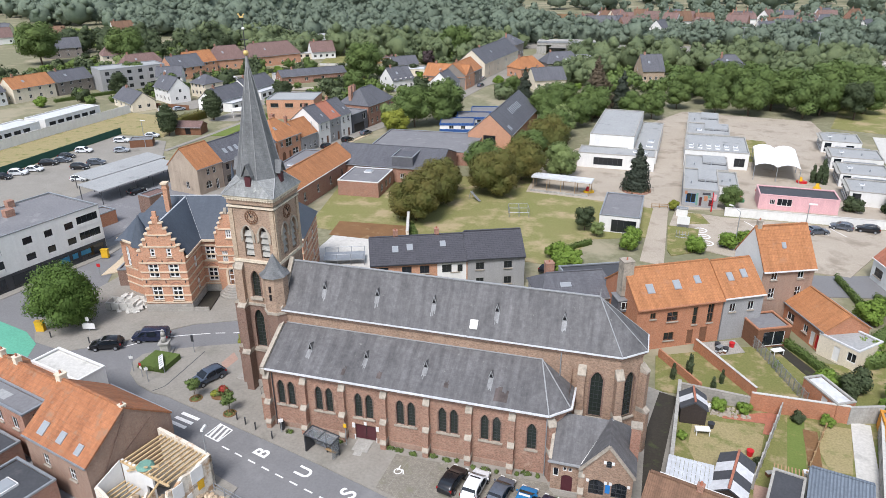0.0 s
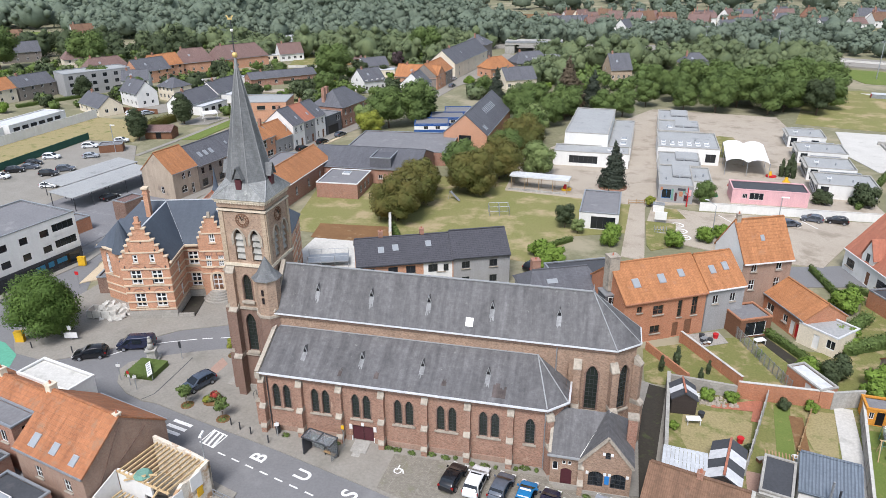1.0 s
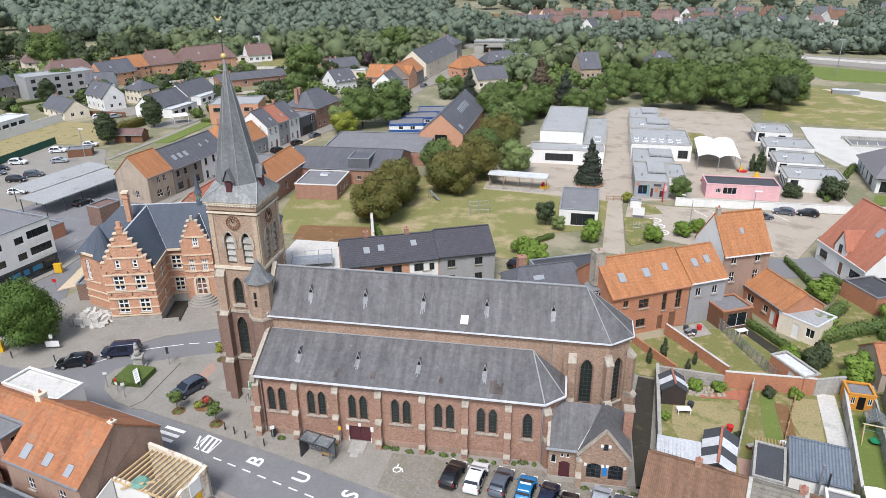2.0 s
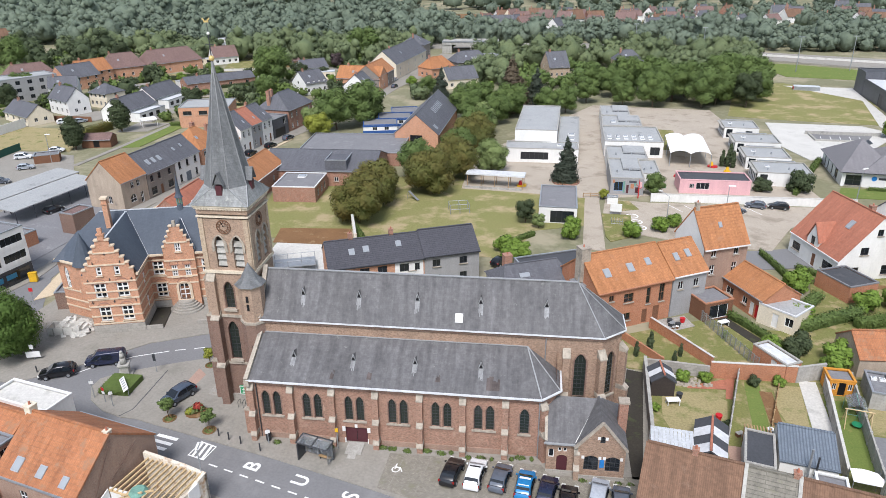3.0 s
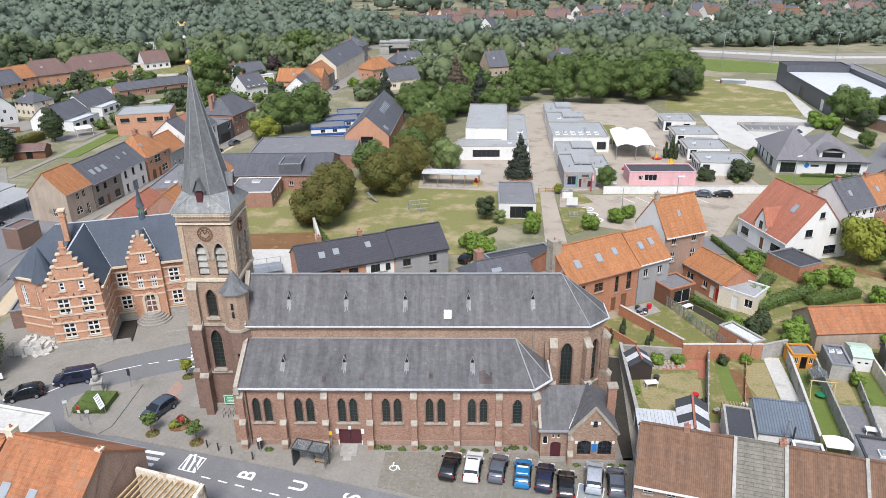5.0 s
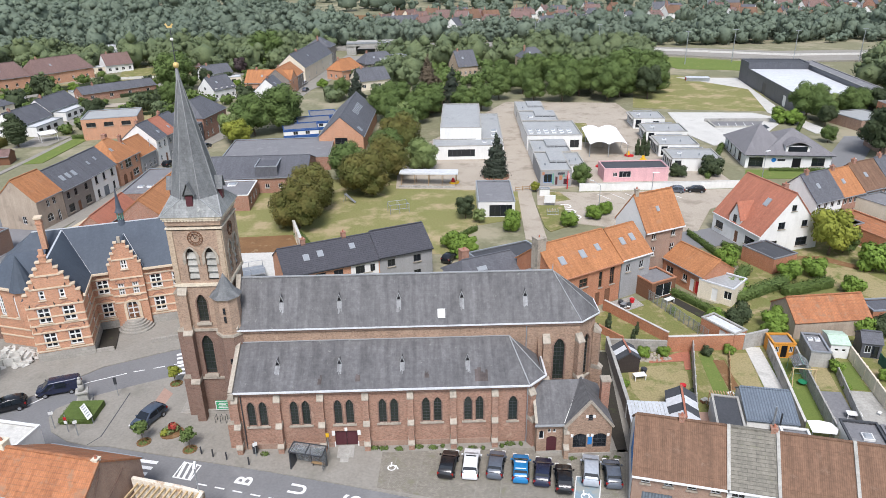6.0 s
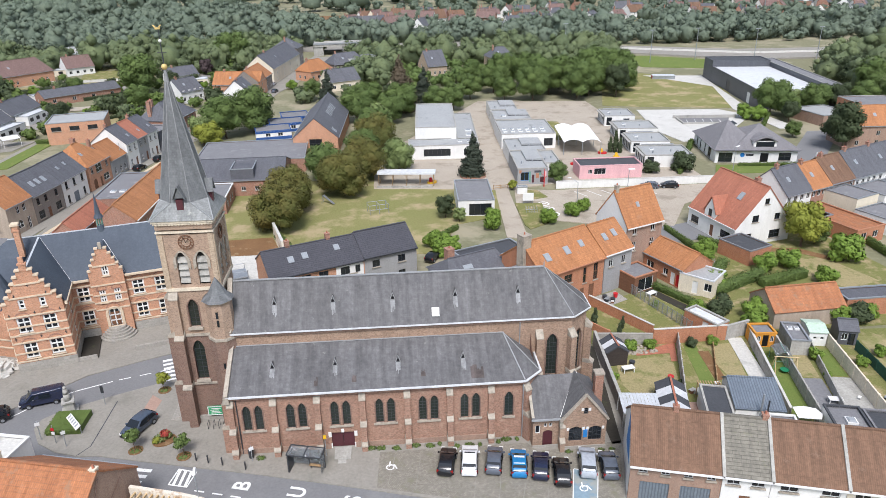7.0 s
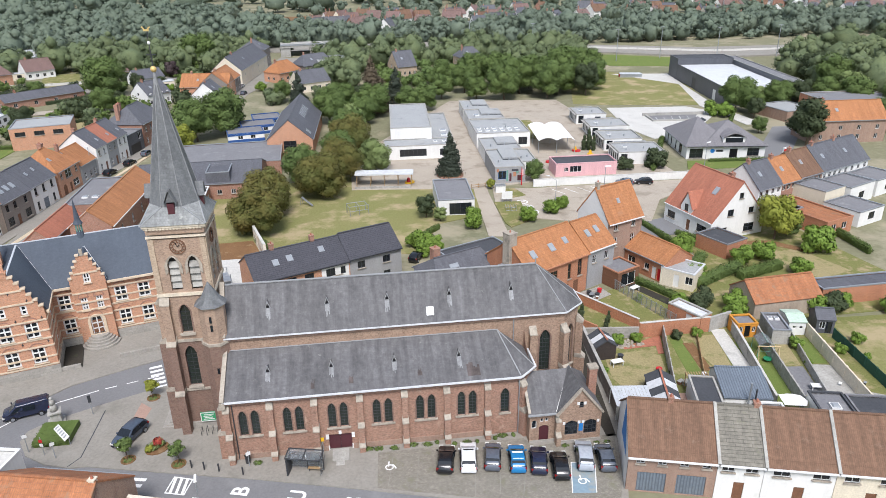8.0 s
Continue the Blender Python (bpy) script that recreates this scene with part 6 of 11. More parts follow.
part("gable_wall_back", prism(bmesh.new(), [(0, 0.3), (W1, 0.3), (W1, 0.5), (0, 0.5)], 8.6, 9.0), "brick_orange", hall)
part("gable_post", boxes((W1 / 2 - 0.4, -0.1, 14.2, W1 / 2 + 0.4, 0.4, 15.0), (W1 / 2 - 0.5, -0.18, 15.0, W1 / 2 + 0.5, 0.48, 15.2), (W1 / 2 - 0.28, 0, 15.2, W1 / 2 + 0.28, 0.35, 16.0)), "brick_orange", hall)
# sides of the wing
wall_face((W1, 0, 0), Y, X, [(0, -0.3), (6.6, -0.3), (6.6, 9.0), (0, 9.0)], [(3.9, 1.9, 1.0, 2.0), (3.9, 5.6, 1.0, 2.0)], bands=[(z, 0, 6.6) for z in bz])
part("plinth", boxes((W1 + 0.003, 0, -0.2, W1 + 0.13, 6.5, 1.25)), "stone_grey", hall)
# main front
wall_face((W1, 6.6, 0), X, NY, [(0, -0.3), (2.6, -0.3), (2.6, 9.0), (0, 9.0)], [(1.4, 1.9, 1.6, 2.3), (1.4, 5.6, 1.6, 2.25)], bands=[(z, 0, 2.6) for z in bz])
EX, EW = W1 + 2.6, 4.4
wall_face((EX, 6.0, 0), X, NY, stepped(EW, 9.4, 13.4, 5, 0.8), [(1.25, 5.3, 0.85, 2.0), (3.15, 5.3, 0.85, 2.0), (2.2, 9.4, 0.9, 1.5, "round"), (2.2, 1.5, 1.5, 2.9, "round")], bands=[(z, 0, EW) for z in bz[2:]] + [(10.9, 0.7, EW - 0.7)])
part("side_wall", boxes((EX, 6.01, -0.2, EX + 0.2, 6.6, 9.4), (EX + EW - 0.2, 6.01, -0.2, EX + EW, 6.6, 9.4)), "brick_orange", hall)
part("entrance_door", fill(bmesh.new(), (EX, 6.0, 0), X, NY, hole(2.2, 1.5, 1.3, 2.1), 0.12, 0.05), "wood_brown", hall, "brown panelled entrance door")
part("portal", rim(bmesh.new(), (EX, 6.0, 0), X, NY, hole(2.2, 1.5, 1.6, 2.9, "round"), -0.35, 0.15, 0.15, True), "band", hall)
for k in range(5):
    part("step", prism(bmesh.new(), [(EX + 2.2 + (2.5 - k * 0.32) * math.cos(a), 6.0 - (2.4 - k * 0.32) * math.sin(a)) for a in [math.pi * i / 10 for i in range(11)]][::-1], k * 0.3 - 0.05, (k + 1) * 0.3 - 0.05), "stone_grey", hall)
for i in range(5):
    sx, sz = (EW - 0.8) / 10, 4.0 / 5
    for a in (EX + sx * i, EX + EW - sx * (i + 1)):
        part("gable_cap", boxes((a - 0.06, 5.86, 9.4 + sz * (i + 1), a + sx + 0.06, 6.4, 9.4 + sz * (i + 1) + 0.2)), "band", hall)
part("gable_post", boxes((EX + EW / 2 - 0.2, 5.9, 13.4, EX + EW / 2 + 0.2, 6.3, 14.3)), "stone", hall)
MX1 = EX + EW + 9.0
wall_face((EX + EW, 6.6, 0), X, NY, [(0, -0.3), (9.0, -0.3), (9.0, 9.0), (0, 9.0)], [(1.5, 1.9, 1.6, 2.3), (1.5, 5.6, 1.6, 2.25), (4.5, 1.9, 1.6, 2.3), (4.5, 5.6, 1.6, 2.25), (7.4, 1.9, 1.6, 2.3), (7.4, 5.6, 1.6, 2.25)], bands=[(z, 0, 9.0) for z in bz])
part("plinth", boxes((W1 + 0.14, 6.47, -0.2, EX - 0.1, 6.597, 1.25)), "stone_grey", hall)
part("plinth", boxes((EX + EW + 0.1, 6.47, -0.2, MX1, 6.597, 1.25)), "stone_grey", hall)
# west part with tall lancet windows and a corner turret
WX = -6.0
wall_face((WX, 7.4, 0), (5.0, -3.2, 0), (-3.2, -5.0, 0), [(0, -0.3), (5.93, -0.3), (5.93, 9.0), (0, 9.0)], [(1.5, 4.6, 0.9, 3.4, "lancet"), (4.2, 4.6, 0.9, 3.4, "lancet")], bands=[(z, 0, 5.93) for z in bz[:3]], arches=False)
wall_face((-1.0, 4.2, 0), (1.0, -4.2, 0), (-4.2, -1.0, 0), [(0, -0.3), (4.32, -0.3), (4.32, 9.0), (0, 9.0)], [(2.2, 1.9, 1.1, 2.0), (2.2, 5.6, 1.1, 2.0)], bands=[(z, 0, 4.32) for z in bz])
wall_face((WX, 18.6, 0), NY, NX, [(0, -0.3), (11.2, -0.3), (11.2, 9.0), (0, 9.0)], [(2.5, 1.9, 1.2, 2.2), (6.5, 1.9, 1.2, 2.2), (2.5, 5.6, 1.2, 2.0), (6.5, 5.6, 1.2, 2.0)], bands=[(z, 0, 11.2) for z in bz])
wall_face((MX1, 18.6, 0), NX, Y, [(0, -0.3), (MX1 - WX, -0.3), (MX1 - WX, 9.0), (0, 9.0)], [])
wall_face((MX1, 6.6, 0), Y, X, [(0, -0.3), (12, -0.3), (12, 9.0), (0, 9.0)], [(3, 1.9, 1.2, 2.2), (8, 1.9, 1.2, 2.2), (3, 5.6, 1.2, 2.0), (8, 5.6, 1.2, 2.0)], bands=[(z, 0, 12) for z in bz])
part("corner_turret", prism(bmesh.new(), ring(12, 1.35, -0.6, 3.4), 4.5, 9.6), "brick_orange", hall)
part("turret_roof", cone(bmesh.new(), ring(12, 1.75, -0.6, 3.4), 9.6, (-0.6, 3.4, 14.4)), "slate_blue", hall)
# roofs
bm = bmesh.new()
ry, rz = 12.6, 14.1
slab(bm, [(WX - 0.3, 6.3, 8.95), (MX1 + 0.3, 6.3, 8.95), (MX1 - 3.5, ry, rz), (WX + 5.5, ry, rz)], 0.15)
slab(bm, [(MX1 + 0.3, 18.9, 8.95), (WX - 0.3, 18.9, 8.95), (WX + 5.5, ry, rz), (MX1 - 3.5, ry, rz)], 0.15)
slab(bm, [(WX - 0.3, 18.9, 8.95), (WX - 0.3, 6.3, 8.95), (WX + 5.5, ry, rz)], 0.15)
slab(bm, [(MX1 + 0.3, 6.3, 8.95), (MX1 + 0.3, 18.9, 8.95), (MX1 - 3.5, ry, rz)], 0.15)
slab(bm, [(-0.3, 0.4, 8.95), (W1 / 2, 0.4, 13.9), (W1 / 2, 12.3, 13.9), (-0.3, 8.0, 8.95)][::-1], 0.15)
slab(bm, [(W1 + 0.3, 0.4, 8.95), (W1 / 2, 0.4, 13.9), (W1 / 2, 12.3, 13.9), (W1 + 0.3, 6.2, 8.95)], 0.15)
slab(bm, [(WX - 0.2, 7.4, 8.95), (-0.9, 3.7, 8.95), (0.4, 3.7, 8.95), (1.6, 9.5, 12.4), (WX + 3, 9.5, 12.4)], 0.15)
slab(bm, [(EX - 0.1, 6.3, 9.3), (EX + EW / 2, 6.3, 13.0), (EX + EW / 2, 10.5, 13.0)][::-1], 0.12)
slab(bm, [(EX + EW + 0.1, 6.3, 9.3), (EX + EW / 2, 6.3, 13.0), (EX + EW / 2, 10.5, 13.0)], 0.12)
part("roof", bm, "slate_blue", hall, "steep blue-grey slate roof")
for a, b in (((W1 + 0.3, 6.3, 9.05), (W1 / 2 + 0.05, 12.2, 13.95)), ((W1 / 2, 0.5, 14.0), (W1 / 2, 12.3, 14.0)), ((WX + 5.5, ry, rz + 0.03), (MX1 - 3.5, ry, rz + 0.03)), ((EX + EW + 0.1, 6.35, 9.4), (EX + EW / 2 + 0.05, 10.4, 13.05))):
    part("lead_flashing", strip(bmesh.new(), a, b, 0.22, 0.1), "poly", hall)
for a, b in (((W1 + 0.35, -0.1, 8.95), (W1 + 0.35, 6.2, 8.95)), ((W1 + 0.3, 6.2, 8.95), (EX - 0.1, 6.2, 8.95)), ((EX + EW + 0.1, 6.2, 8.95), (MX1 + 0.3, 6.2, 8.95)), ((WX - 0.3, 7.3, 8.95), (-0.9, 3.6, 8.95))):
    part("gutter", strip(bmesh.new(), a, b, 0.3, 0.26), "band", hall)
hc = part("chimney", boxes((1.15, 9.4, 12.5, 1.85, 10.3, 17.0), (1.05, 9.3, 16.2, 1.95, 10.4, 16.4)), "brick_orange", hall)
part("chimney_cap", boxes((1.0, 9.25, 17.0, 2.0, 10.45, 17.25)), "band", hc)
part("ridge_turret", prism(bmesh.new(), ring(8, 0.62, 11.4, ry), 13.4, 14.6, 0.7), "slate_blue", hall, "small slate ridge turret")
for k in range(8):
    tx, ty = ring(8, 0.4, 11.4, ry)[k]
    part("lantern_post", boxes((tx - 0.05, ty - 0.05, 14.6, tx + 0.05, ty + 0.05, 15.7)), "patina", hall)
part("ridge_turret_roof", cone(prism(bmesh.new(), ring(8, 0.66, 11.4, ry), 15.7, 16.3, 0.6), ring(8, 0.4, 11.4, ry), 16.28, (11.4, ry, 19.6)), "slate_blue", hall)
# wall anchors
rnd = random.Random(4)
bm = bmesh.new()
for ax, az in ((0.5, 4.9), (3.4, 4.9), (6.3, 4.9), (0.5, 8.3), (3.4, 8.3), (6.3, 8.3), (1.6, 10.9), (5.2, 10.9), (3.4, 12.2)):
    strip(bm, (ax, -0.03, az - 0.25), (ax, -0.03, az + 0.25), 0.08, 0.05)
    strip(bm, (ax - 0.15, -0.03, az), (ax + 0.15, -0.03, az), 0.08, 0.05)
part("wall_anchors", bm, "dark_metal", hall)
# front garden with a low stone kerb
sheet("front_garden", "rough gravel forecourt of the town hall", [(-31.3 + a * 0.961 - b * 0.276, 19.4 + a * 0.276 + b * 0.961) for a, b in ((7.0, 0.2), (9.3, 0.2), (9.3, 6.3), (7.0, 6.3))], 0.25, "moss", category="garden", thick=0.3)

for i, (a, b) in enumerate(((1.6, 5.9), (4.9, 5.9), (1.6, 1.6), (4.9, 1.6))):
    part("wall_anchor", boxes((a - 0.75 if i % 2 else a + 0.6, -0.06, b - 0.3, a - 0.67 if i % 2 else a + 0.68, -0.004, b + 0.3)), "dark_metal", hall)
kb = thing("garden_kerb", "low pale stone kerb of the forecourt", "kerb", -31.3, 19.4, 0.06, 16)
part("kerb_stone", boxes((6.95, -0.05, 0, 9.2, 0.18, 0.6)), "stone_grey", kb)
part("kerb_stone", boxes((14.0, 0.4, 0, 22.6, 0.62, 0.6)), "stone_grey", kb)

# ---- houses behind the church ----
def row(z, w, h, *xs):
    return [(x, z, w, h) for x in xs]


# terrace of three houses with one dark roof
house("terrace_house", "dark-tiled terrace house with orange brick front", -0.6, 33.4, 23, 15.2, 8.6, 5.2, 7.9, "brick_orange", "slate_dark", {"S": row(3.3, 1.5, 1.3, 2.0, 5.6, 8.4) + row(3.3, 1.3, 1.3, 13.2) + row(0.8, 1.6, 1.5, 2.2, 8)}, {"S": [(5.2, 0, 1.0, 2.1)]}, [(4.2, 4.5, 8.9), (10.8, 4.5, 8.9)], [(4.0, 0.5, "S", 0.95, 1.2), (6.3, 0.55, "S", 0.95, 1.2), (11.6, 0.62, "S", 0.9, 1.1)], frame="dark_metal", cap="slate_dark", gutter="dark_metal")
house("terrace_house", "grey rendered terrace house with dark roof", 13.4, 39.35, 23, 9.2, 8.6, 5.4, 8.2, "render_grey", "slate_dark", {"S": row(3.4, 1.3, 1.2, 2.0, 6.5) + row(0.7, 1.2, 1.2, 2.0, 6.5), "E": row(3.2, 1.0, 1.1, 3)}, {}, [], [], frame="dark_metal", gutter="dark_metal")
blk = thing("facade_strip", "white rendered front of a terrace house", "house", -0.6, 33.4, 0, 23)
part("wall", panel(bmesh.new(), (10.4, -0.06, 0), (1, 0, 0), (0, -1, 0), [(0, 0), (4.6, 0), (4.6, 5.1), (0, 5.1)], [hole(1.5, 3.3, 1.5, 1.3), hole(3.6, 3.3, 0.8, 1.2)], 0.06), "render_white", blk)
for w in ((1.5, 3.3, 1.5, 1.3), (3.6, 3.3, 0.8, 1.2)):
    window(blk, (10.4, -0.06, 0), (1, 0, 0), (0, -1, 0), w, "dark_metal", deep=0.05)
# chimney stack house: dark roofs next to the orange terrace
house("mansard_house", "grey slate mansard house with white dormer", 26.5, 30.5, 24, 11.5, 7.5, 4.2, 6.6, "render_grey", "slate_grey", {"S": row(2.0, 1.1, 1.2, 2, 5, 8)}, {}, [(2.2, 4.5, 8.0, 0.6)], [(4, 0.5, "S", 1.6, 0.8)], hip=1.5)
block("flat_annex", "dark flat-roofed annex with white edge", 29.6, 35.4, 24, 11.0, 5.0, 5.6, "render_grey", "bitumen_dark")
d = thing("dormer_window", "white-framed slate dormer", "dormer", 37.0, 29.6, 4.4, 24)
part("dormer_body", boxes((0, 0, 0, 2.0, 2.5, 1.7)), "slate_grey", d)
window(d, (0, -0.01, 0), (1, 0, 0), (0, -1, 0), (1.0, 0.3, 1.2, 1.2), deep=0.0, cols=2)
part("dormer_roof", prism(bmesh.new(), [(-0.15, -0.15), (2.15, -0.15), (2.15, 2.5), (-0.15, 2.5)], 1.7, 1.85), "zinc", d)
# orange terrace
house("brick_house", "terracotta brick house with orange tiled roof and roof windows", 39.6, 27.4, 29, 12.6, 9.6, 6.4, 10.0, "brick_terra", "tile_orange", {"S": [(2.3, 4.6, 0.8, 0.9), (5.2, 3.9, 1.6, 1.4), (5.0, 1.0, 1.5, 1.2), (8.6, 3.0, 0.7, 2.6), (10.9, 3.0, 0.9, 2.8)], "W": [(4.0, 3.4, 1.3, 1.3), (6.8, 1.0, 1.2, 1.3)]}, {"S": [(10.2, 0.0, 1.1, 2.4), (8.2, 0.0, 0.9, 2.2)]}, [(0.2, 4.6, 11.4, 0.75)], [(2.6, 0.42, "S", 1.05, 1.4), (6.6, 0.45, "S", 1.05, 1.4), (9.8, 0.52, "S", 0.9, 1.2)], frame="wood_brown", chim_mat="stone", gutter="brick_terra")
house("brick_house", "grey-fronted house with orange tiled roof", 50.8, 33.6, 29, 6.0, 8.8, 6.6, 10.0, "render_grey", "tile_orange", {"S": row(4.2, 0.9, 1.3, 1.4, 4.2)}, {}, [], [(1.8, 0.5, "S", 0.9, 1.3), (4.0, 0.55, "S", 0.9, 1.3)], gutter="white_paint")
house("tall_house", "tall brown brick house with orange tiles and white gable", 56.0, 39.6, 24, 7.8, 7.4, 8.7, 13.6, "brick_brown", "tile_orange", {"S": row(6.9, 0.9, 1.2, 1.8, 5.8) + row(4.0, 0.9, 1.6, 1.8, 5.8), "E": row(5, 0.8, 1.2, 3.5)}, {}, [(0.5, 3.7, 14.5, 0.3)], [(3.6, 0.5, "S", 0.6, 0.9)], gutter="white_paint", over=0.35, chim_mat="stone")
g = thing("gable_cladding", "white rendered gable of the tall house", "gable", 56.0, 39.6, 0, 24)
part("gable_face", panel(bmesh.new(), (-0.05, 7.4, 0), (0, -1, 0), (-1, 0, 0), [(0, 6.5), (7.4, 6.5), (7.4, 8.6), (3.7, 13.5), (0, 8.6)]), "white_paint", g)
house("lean_to_house", "low orange-roofed back wing with red door", 60.0, 41.3, -66, 8.6, 6.6, 3.3, 5.4, "brick_terra", "tile_orange", {"S": [(1.6, 1.1, 1.6, 1.2), (5.0, 1.2, 1.0, 1.1)]}, {"S": [(6.6, 0.1, 0.9, 2.1, "rect", "white_paint"), (7.7, 0.1, 0.8, 2.1, "rect", "sign_red")]}, [], [], gutter="zinc", over=0.2)
block("back_kitchen", "flat-roofed pale kitchen wing with zinc edge", 66.9, 29.8, 45, 5.0, 5.4, 3.0, "render_cream", "bitumen_pale", {"W": [(4.6, 1.0, 1.2, 1.3)], "S": []}, {"W": [(2.6, 0.1, 0.9, 2.1, "rect", "white_paint")]}, edge="roof_white")
block("wooden_annex", "timber-clad flat-roofed annex with glass doors", 55.4, 32.4, 26, 4.9, 4.4, 3.0, "wood_brown", "bitumen", {"S": [(2.5, 0.2, 3.2, 2.2)]}, {}, edge="brick_terra", cols=2)
# white villa house with red roof
house("white_house", "white rendered house with steep red tiled roof", 76.0, 61.0, -76, 13.0, 12.4, 3.6, 10.7, "render_white", "tile_red", {"E": [(4.2, 4.4, 1.4, 1.3), (6.2, 7.6, 1.0, 1.1), (9.0, 4.4, 1.2, 1.2), (9.0, 0.8, 2.4, 1.6), (3.0, 1.0, 1.6, 1.3)], "S": [(2.0, 1.0, 2.2, 1.4), (10.6, 0.9, 2.6, 1.5)]}, {"S": [(6.9, 0.1, 1.0, 2.2)]}, [(9.5, 6.6, 11.4, 0.4)], [(9.0, 0.62, "S", 1.1, 1.6)], frame="dark_metal", over=0.15, gutter="white_paint")
d = thing("dormer_gable", "white gabled wall dormer with red tiles", "dormer", 76.0, 61.0, 0, -76)
part("dormer_front", panel(bmesh.new(), (4.6, -0.08, 0), (1, 0, 0), (0, -1, 0), [(0, 2.6), (3.0, 2.6), (3.0, 4.6), (1.5, 7.4), (0, 4.6)], [hole(1.5, 3.6, 1.0, 1.6)], 0.12), "render_white", d)
window(d, (4.6, -0.08, 0), (1, 0, 0), (0, -1, 0), (1.5, 3.6, 1.0, 1.6), "dark_metal", deep=0.1)
part("dormer_roof", slab(slab(bmesh.new(), [(4.4, -0.25, 4.5), (6.1, -0.25, 7.6), (6.1, 3.4, 7.6), (4.4, 0.9, 4.5)][::-1], 0.12), [(7.8, -0.25, 4.5), (6.1, -0.25, 7.6), (6.1, 3.4, 7.6), (7.8, 0.9, 4.5)], 0.12), "tile_red", d)
part("dormer_cheek", boxes((4.62, 0, 3.4, 4.8, 1.2, 4.6), (7.4, 0, 3.4, 7.58, 1.2, 4.6)), "render_white", d)
# hipped bank villa
v = house("white_villa", "white single-storey villa with a grey hipped roof and solar panels", 99.5, 100.5, -8, 20, 19, 3.3, 4.6, "white_paint", "slate_pale", {"S": [(2.5, 0.2, 3.4, 2.4), (17, 0.6, 3.0, 2.0)], "W": [(3, 0.4, 0.9, 2.2), (6, 0.4, 0.9, 2.2), (10, 0.4, 0.9, 2.2), (14, 0.3, 2.4, 2.3)]}, {"S": [(12, 0.1, 2.0, 2.4, "rect", "black_gloss")]}, [], [], hip=7.0, over=0.7, frame="dark_metal", gutter="dark_metal")
part("eyebrow_dormer", prism(bmesh.new(), [(9.2, 0.6), (14.8, 0.6), (14.8, 5.0), (9.2, 5.0)], 3.4, 5.3), "render_white", v)
part("dormer_glass", boxes((9.8, 0.55, 3.7, 14.2, 0.62, 5.2)), "pane", v)
bm = bmesh.new()
pts = [(9.0 + 6.0 * i / 10, 5.3 + 1.2 * math.sin(math.pi * i / 10)) for i in range(11)]
lo = [bm.verts.new((x, 0.2, z)) for x, z in pts]
hi = [bm.verts.new((x, 7.5, z + 0.1)) for x, z in pts]
l2 = [bm.verts.new((x, 0.2, z - 0.25)) for x, z in pts]
for i in range(10):
    bm.faces.new((lo[i], lo[i + 1], hi[i + 1], hi[i]))
    bm.faces.new((l2[i], l2[i + 1], lo[i + 1], lo[i]))
part("dormer_roof", bm, "slate_pale", v)
for i in range(3):
    for k in range(2):
        f = 0.2 + 0.24 * i
        px, pz = 9.5 * f - 0.3, 3.3 + 4.9 * f + 0.25
        part("solar_panel", slab(bmesh.new(), [(px, 9.6 + 1.8 * k + i, pz), (px, 7.9 + 1.8 * k + i, pz), (px + 1.5, 7.9 + 1.8 * k + i, pz + 0.78), (px + 1.5, 9.6 + 1.8 * k + i, pz + 0.78)], 0.05), "black_gloss", v)
for px0, py0, px1, py1, peak in ((-0.7, -0.7, 11.5, 19.7, (5.5, 10.5, 8.6)), (3.5, -0.7, 20.7, 17.0, (12.6, 8.0, 8.2))):
    part("hipped_roof", cone(bmesh.new(), [(px0, py0), (px1, py0), (px1, py1), (px0, py1)], 3.25, peak), "slate_pale", v)
part("logo_disc", tube(bmesh.new(), (6.6, -0.05, 2.0), (6.6, 0.0, 2.0), 0.55, 20), "sign_blue", v, "round dark blue company mark")
part("text_bar", boxes((7.5, -0.04, 1.75, 9.3, -0.002, 2.25)), "dark_metal", v)
block("warehouse", "dark grey warehouse with a white flat roof", 162.6, 155.2, 82.0, 52.8, 22.3, 6.0, "clad_dark", "roof_white", {}, {"N": [(42.8, 0.1, 3.0, 3.6, "rect", "white_paint"), (21.1, 0.1, 4.0, 4.0, "rect", "dark_metal")]}, edge="clad_dark")
block("warehouse", "taller dark hall at the warehouse end", 169.9, 207.4, 82.0, 11, 22.3, 8.2, "clad_dark", "bitumen_dark", edge="clad_dark")
block("warehouse", "taller dark side hall of the warehouse", 167.6, 154.5, 82.0, 63.8, 5, 7.6, "clad_dark", "bitumen", edge="concrete")

# ---- brown terrace beside the car park ----
def rowhouse(i, L, roof, front, wins, doors, chim, label):
    u = Vector((math.cos(radians(-15.6)), math.sin(radians(-15.6))))
    p = Vector((40.3, -10.1)) + u * i
    return house("row_house", label, p.x, p.y, -15.6, L, 8.6, 4.6, 8.0, front, roof, {"S": wins}, {"S": doors}, chim, [], over=0.4, gutter="white_paint", group="terrace by the car park", cap=roof)


r1 = rowhouse(0, 8.45, "tile_brown", "brick_brown", row(3.45, 0.85, 0.5, 1.2, 3.3, 5.4, 7.5), [(2.4, 0, 2.8, 2.4, "rect", "corrugated"), (6.2, 0, 2.8, 2.4, "rect", "corrugated")], [(4.2, 4.3, 8.5, 0.26)], "brown-tiled brick row house with two garage doors")
r2 = rowhouse(8.5, 4.3, "tile_moss", "render_white", row(3.3, 1.2, 0.7, 1.0, 3.2), [(2.2, 0, 1.0, 2.1)], [(4.0, 4.4, 8.5, 0.28)], "white row house with mossy grey-brown tiles")
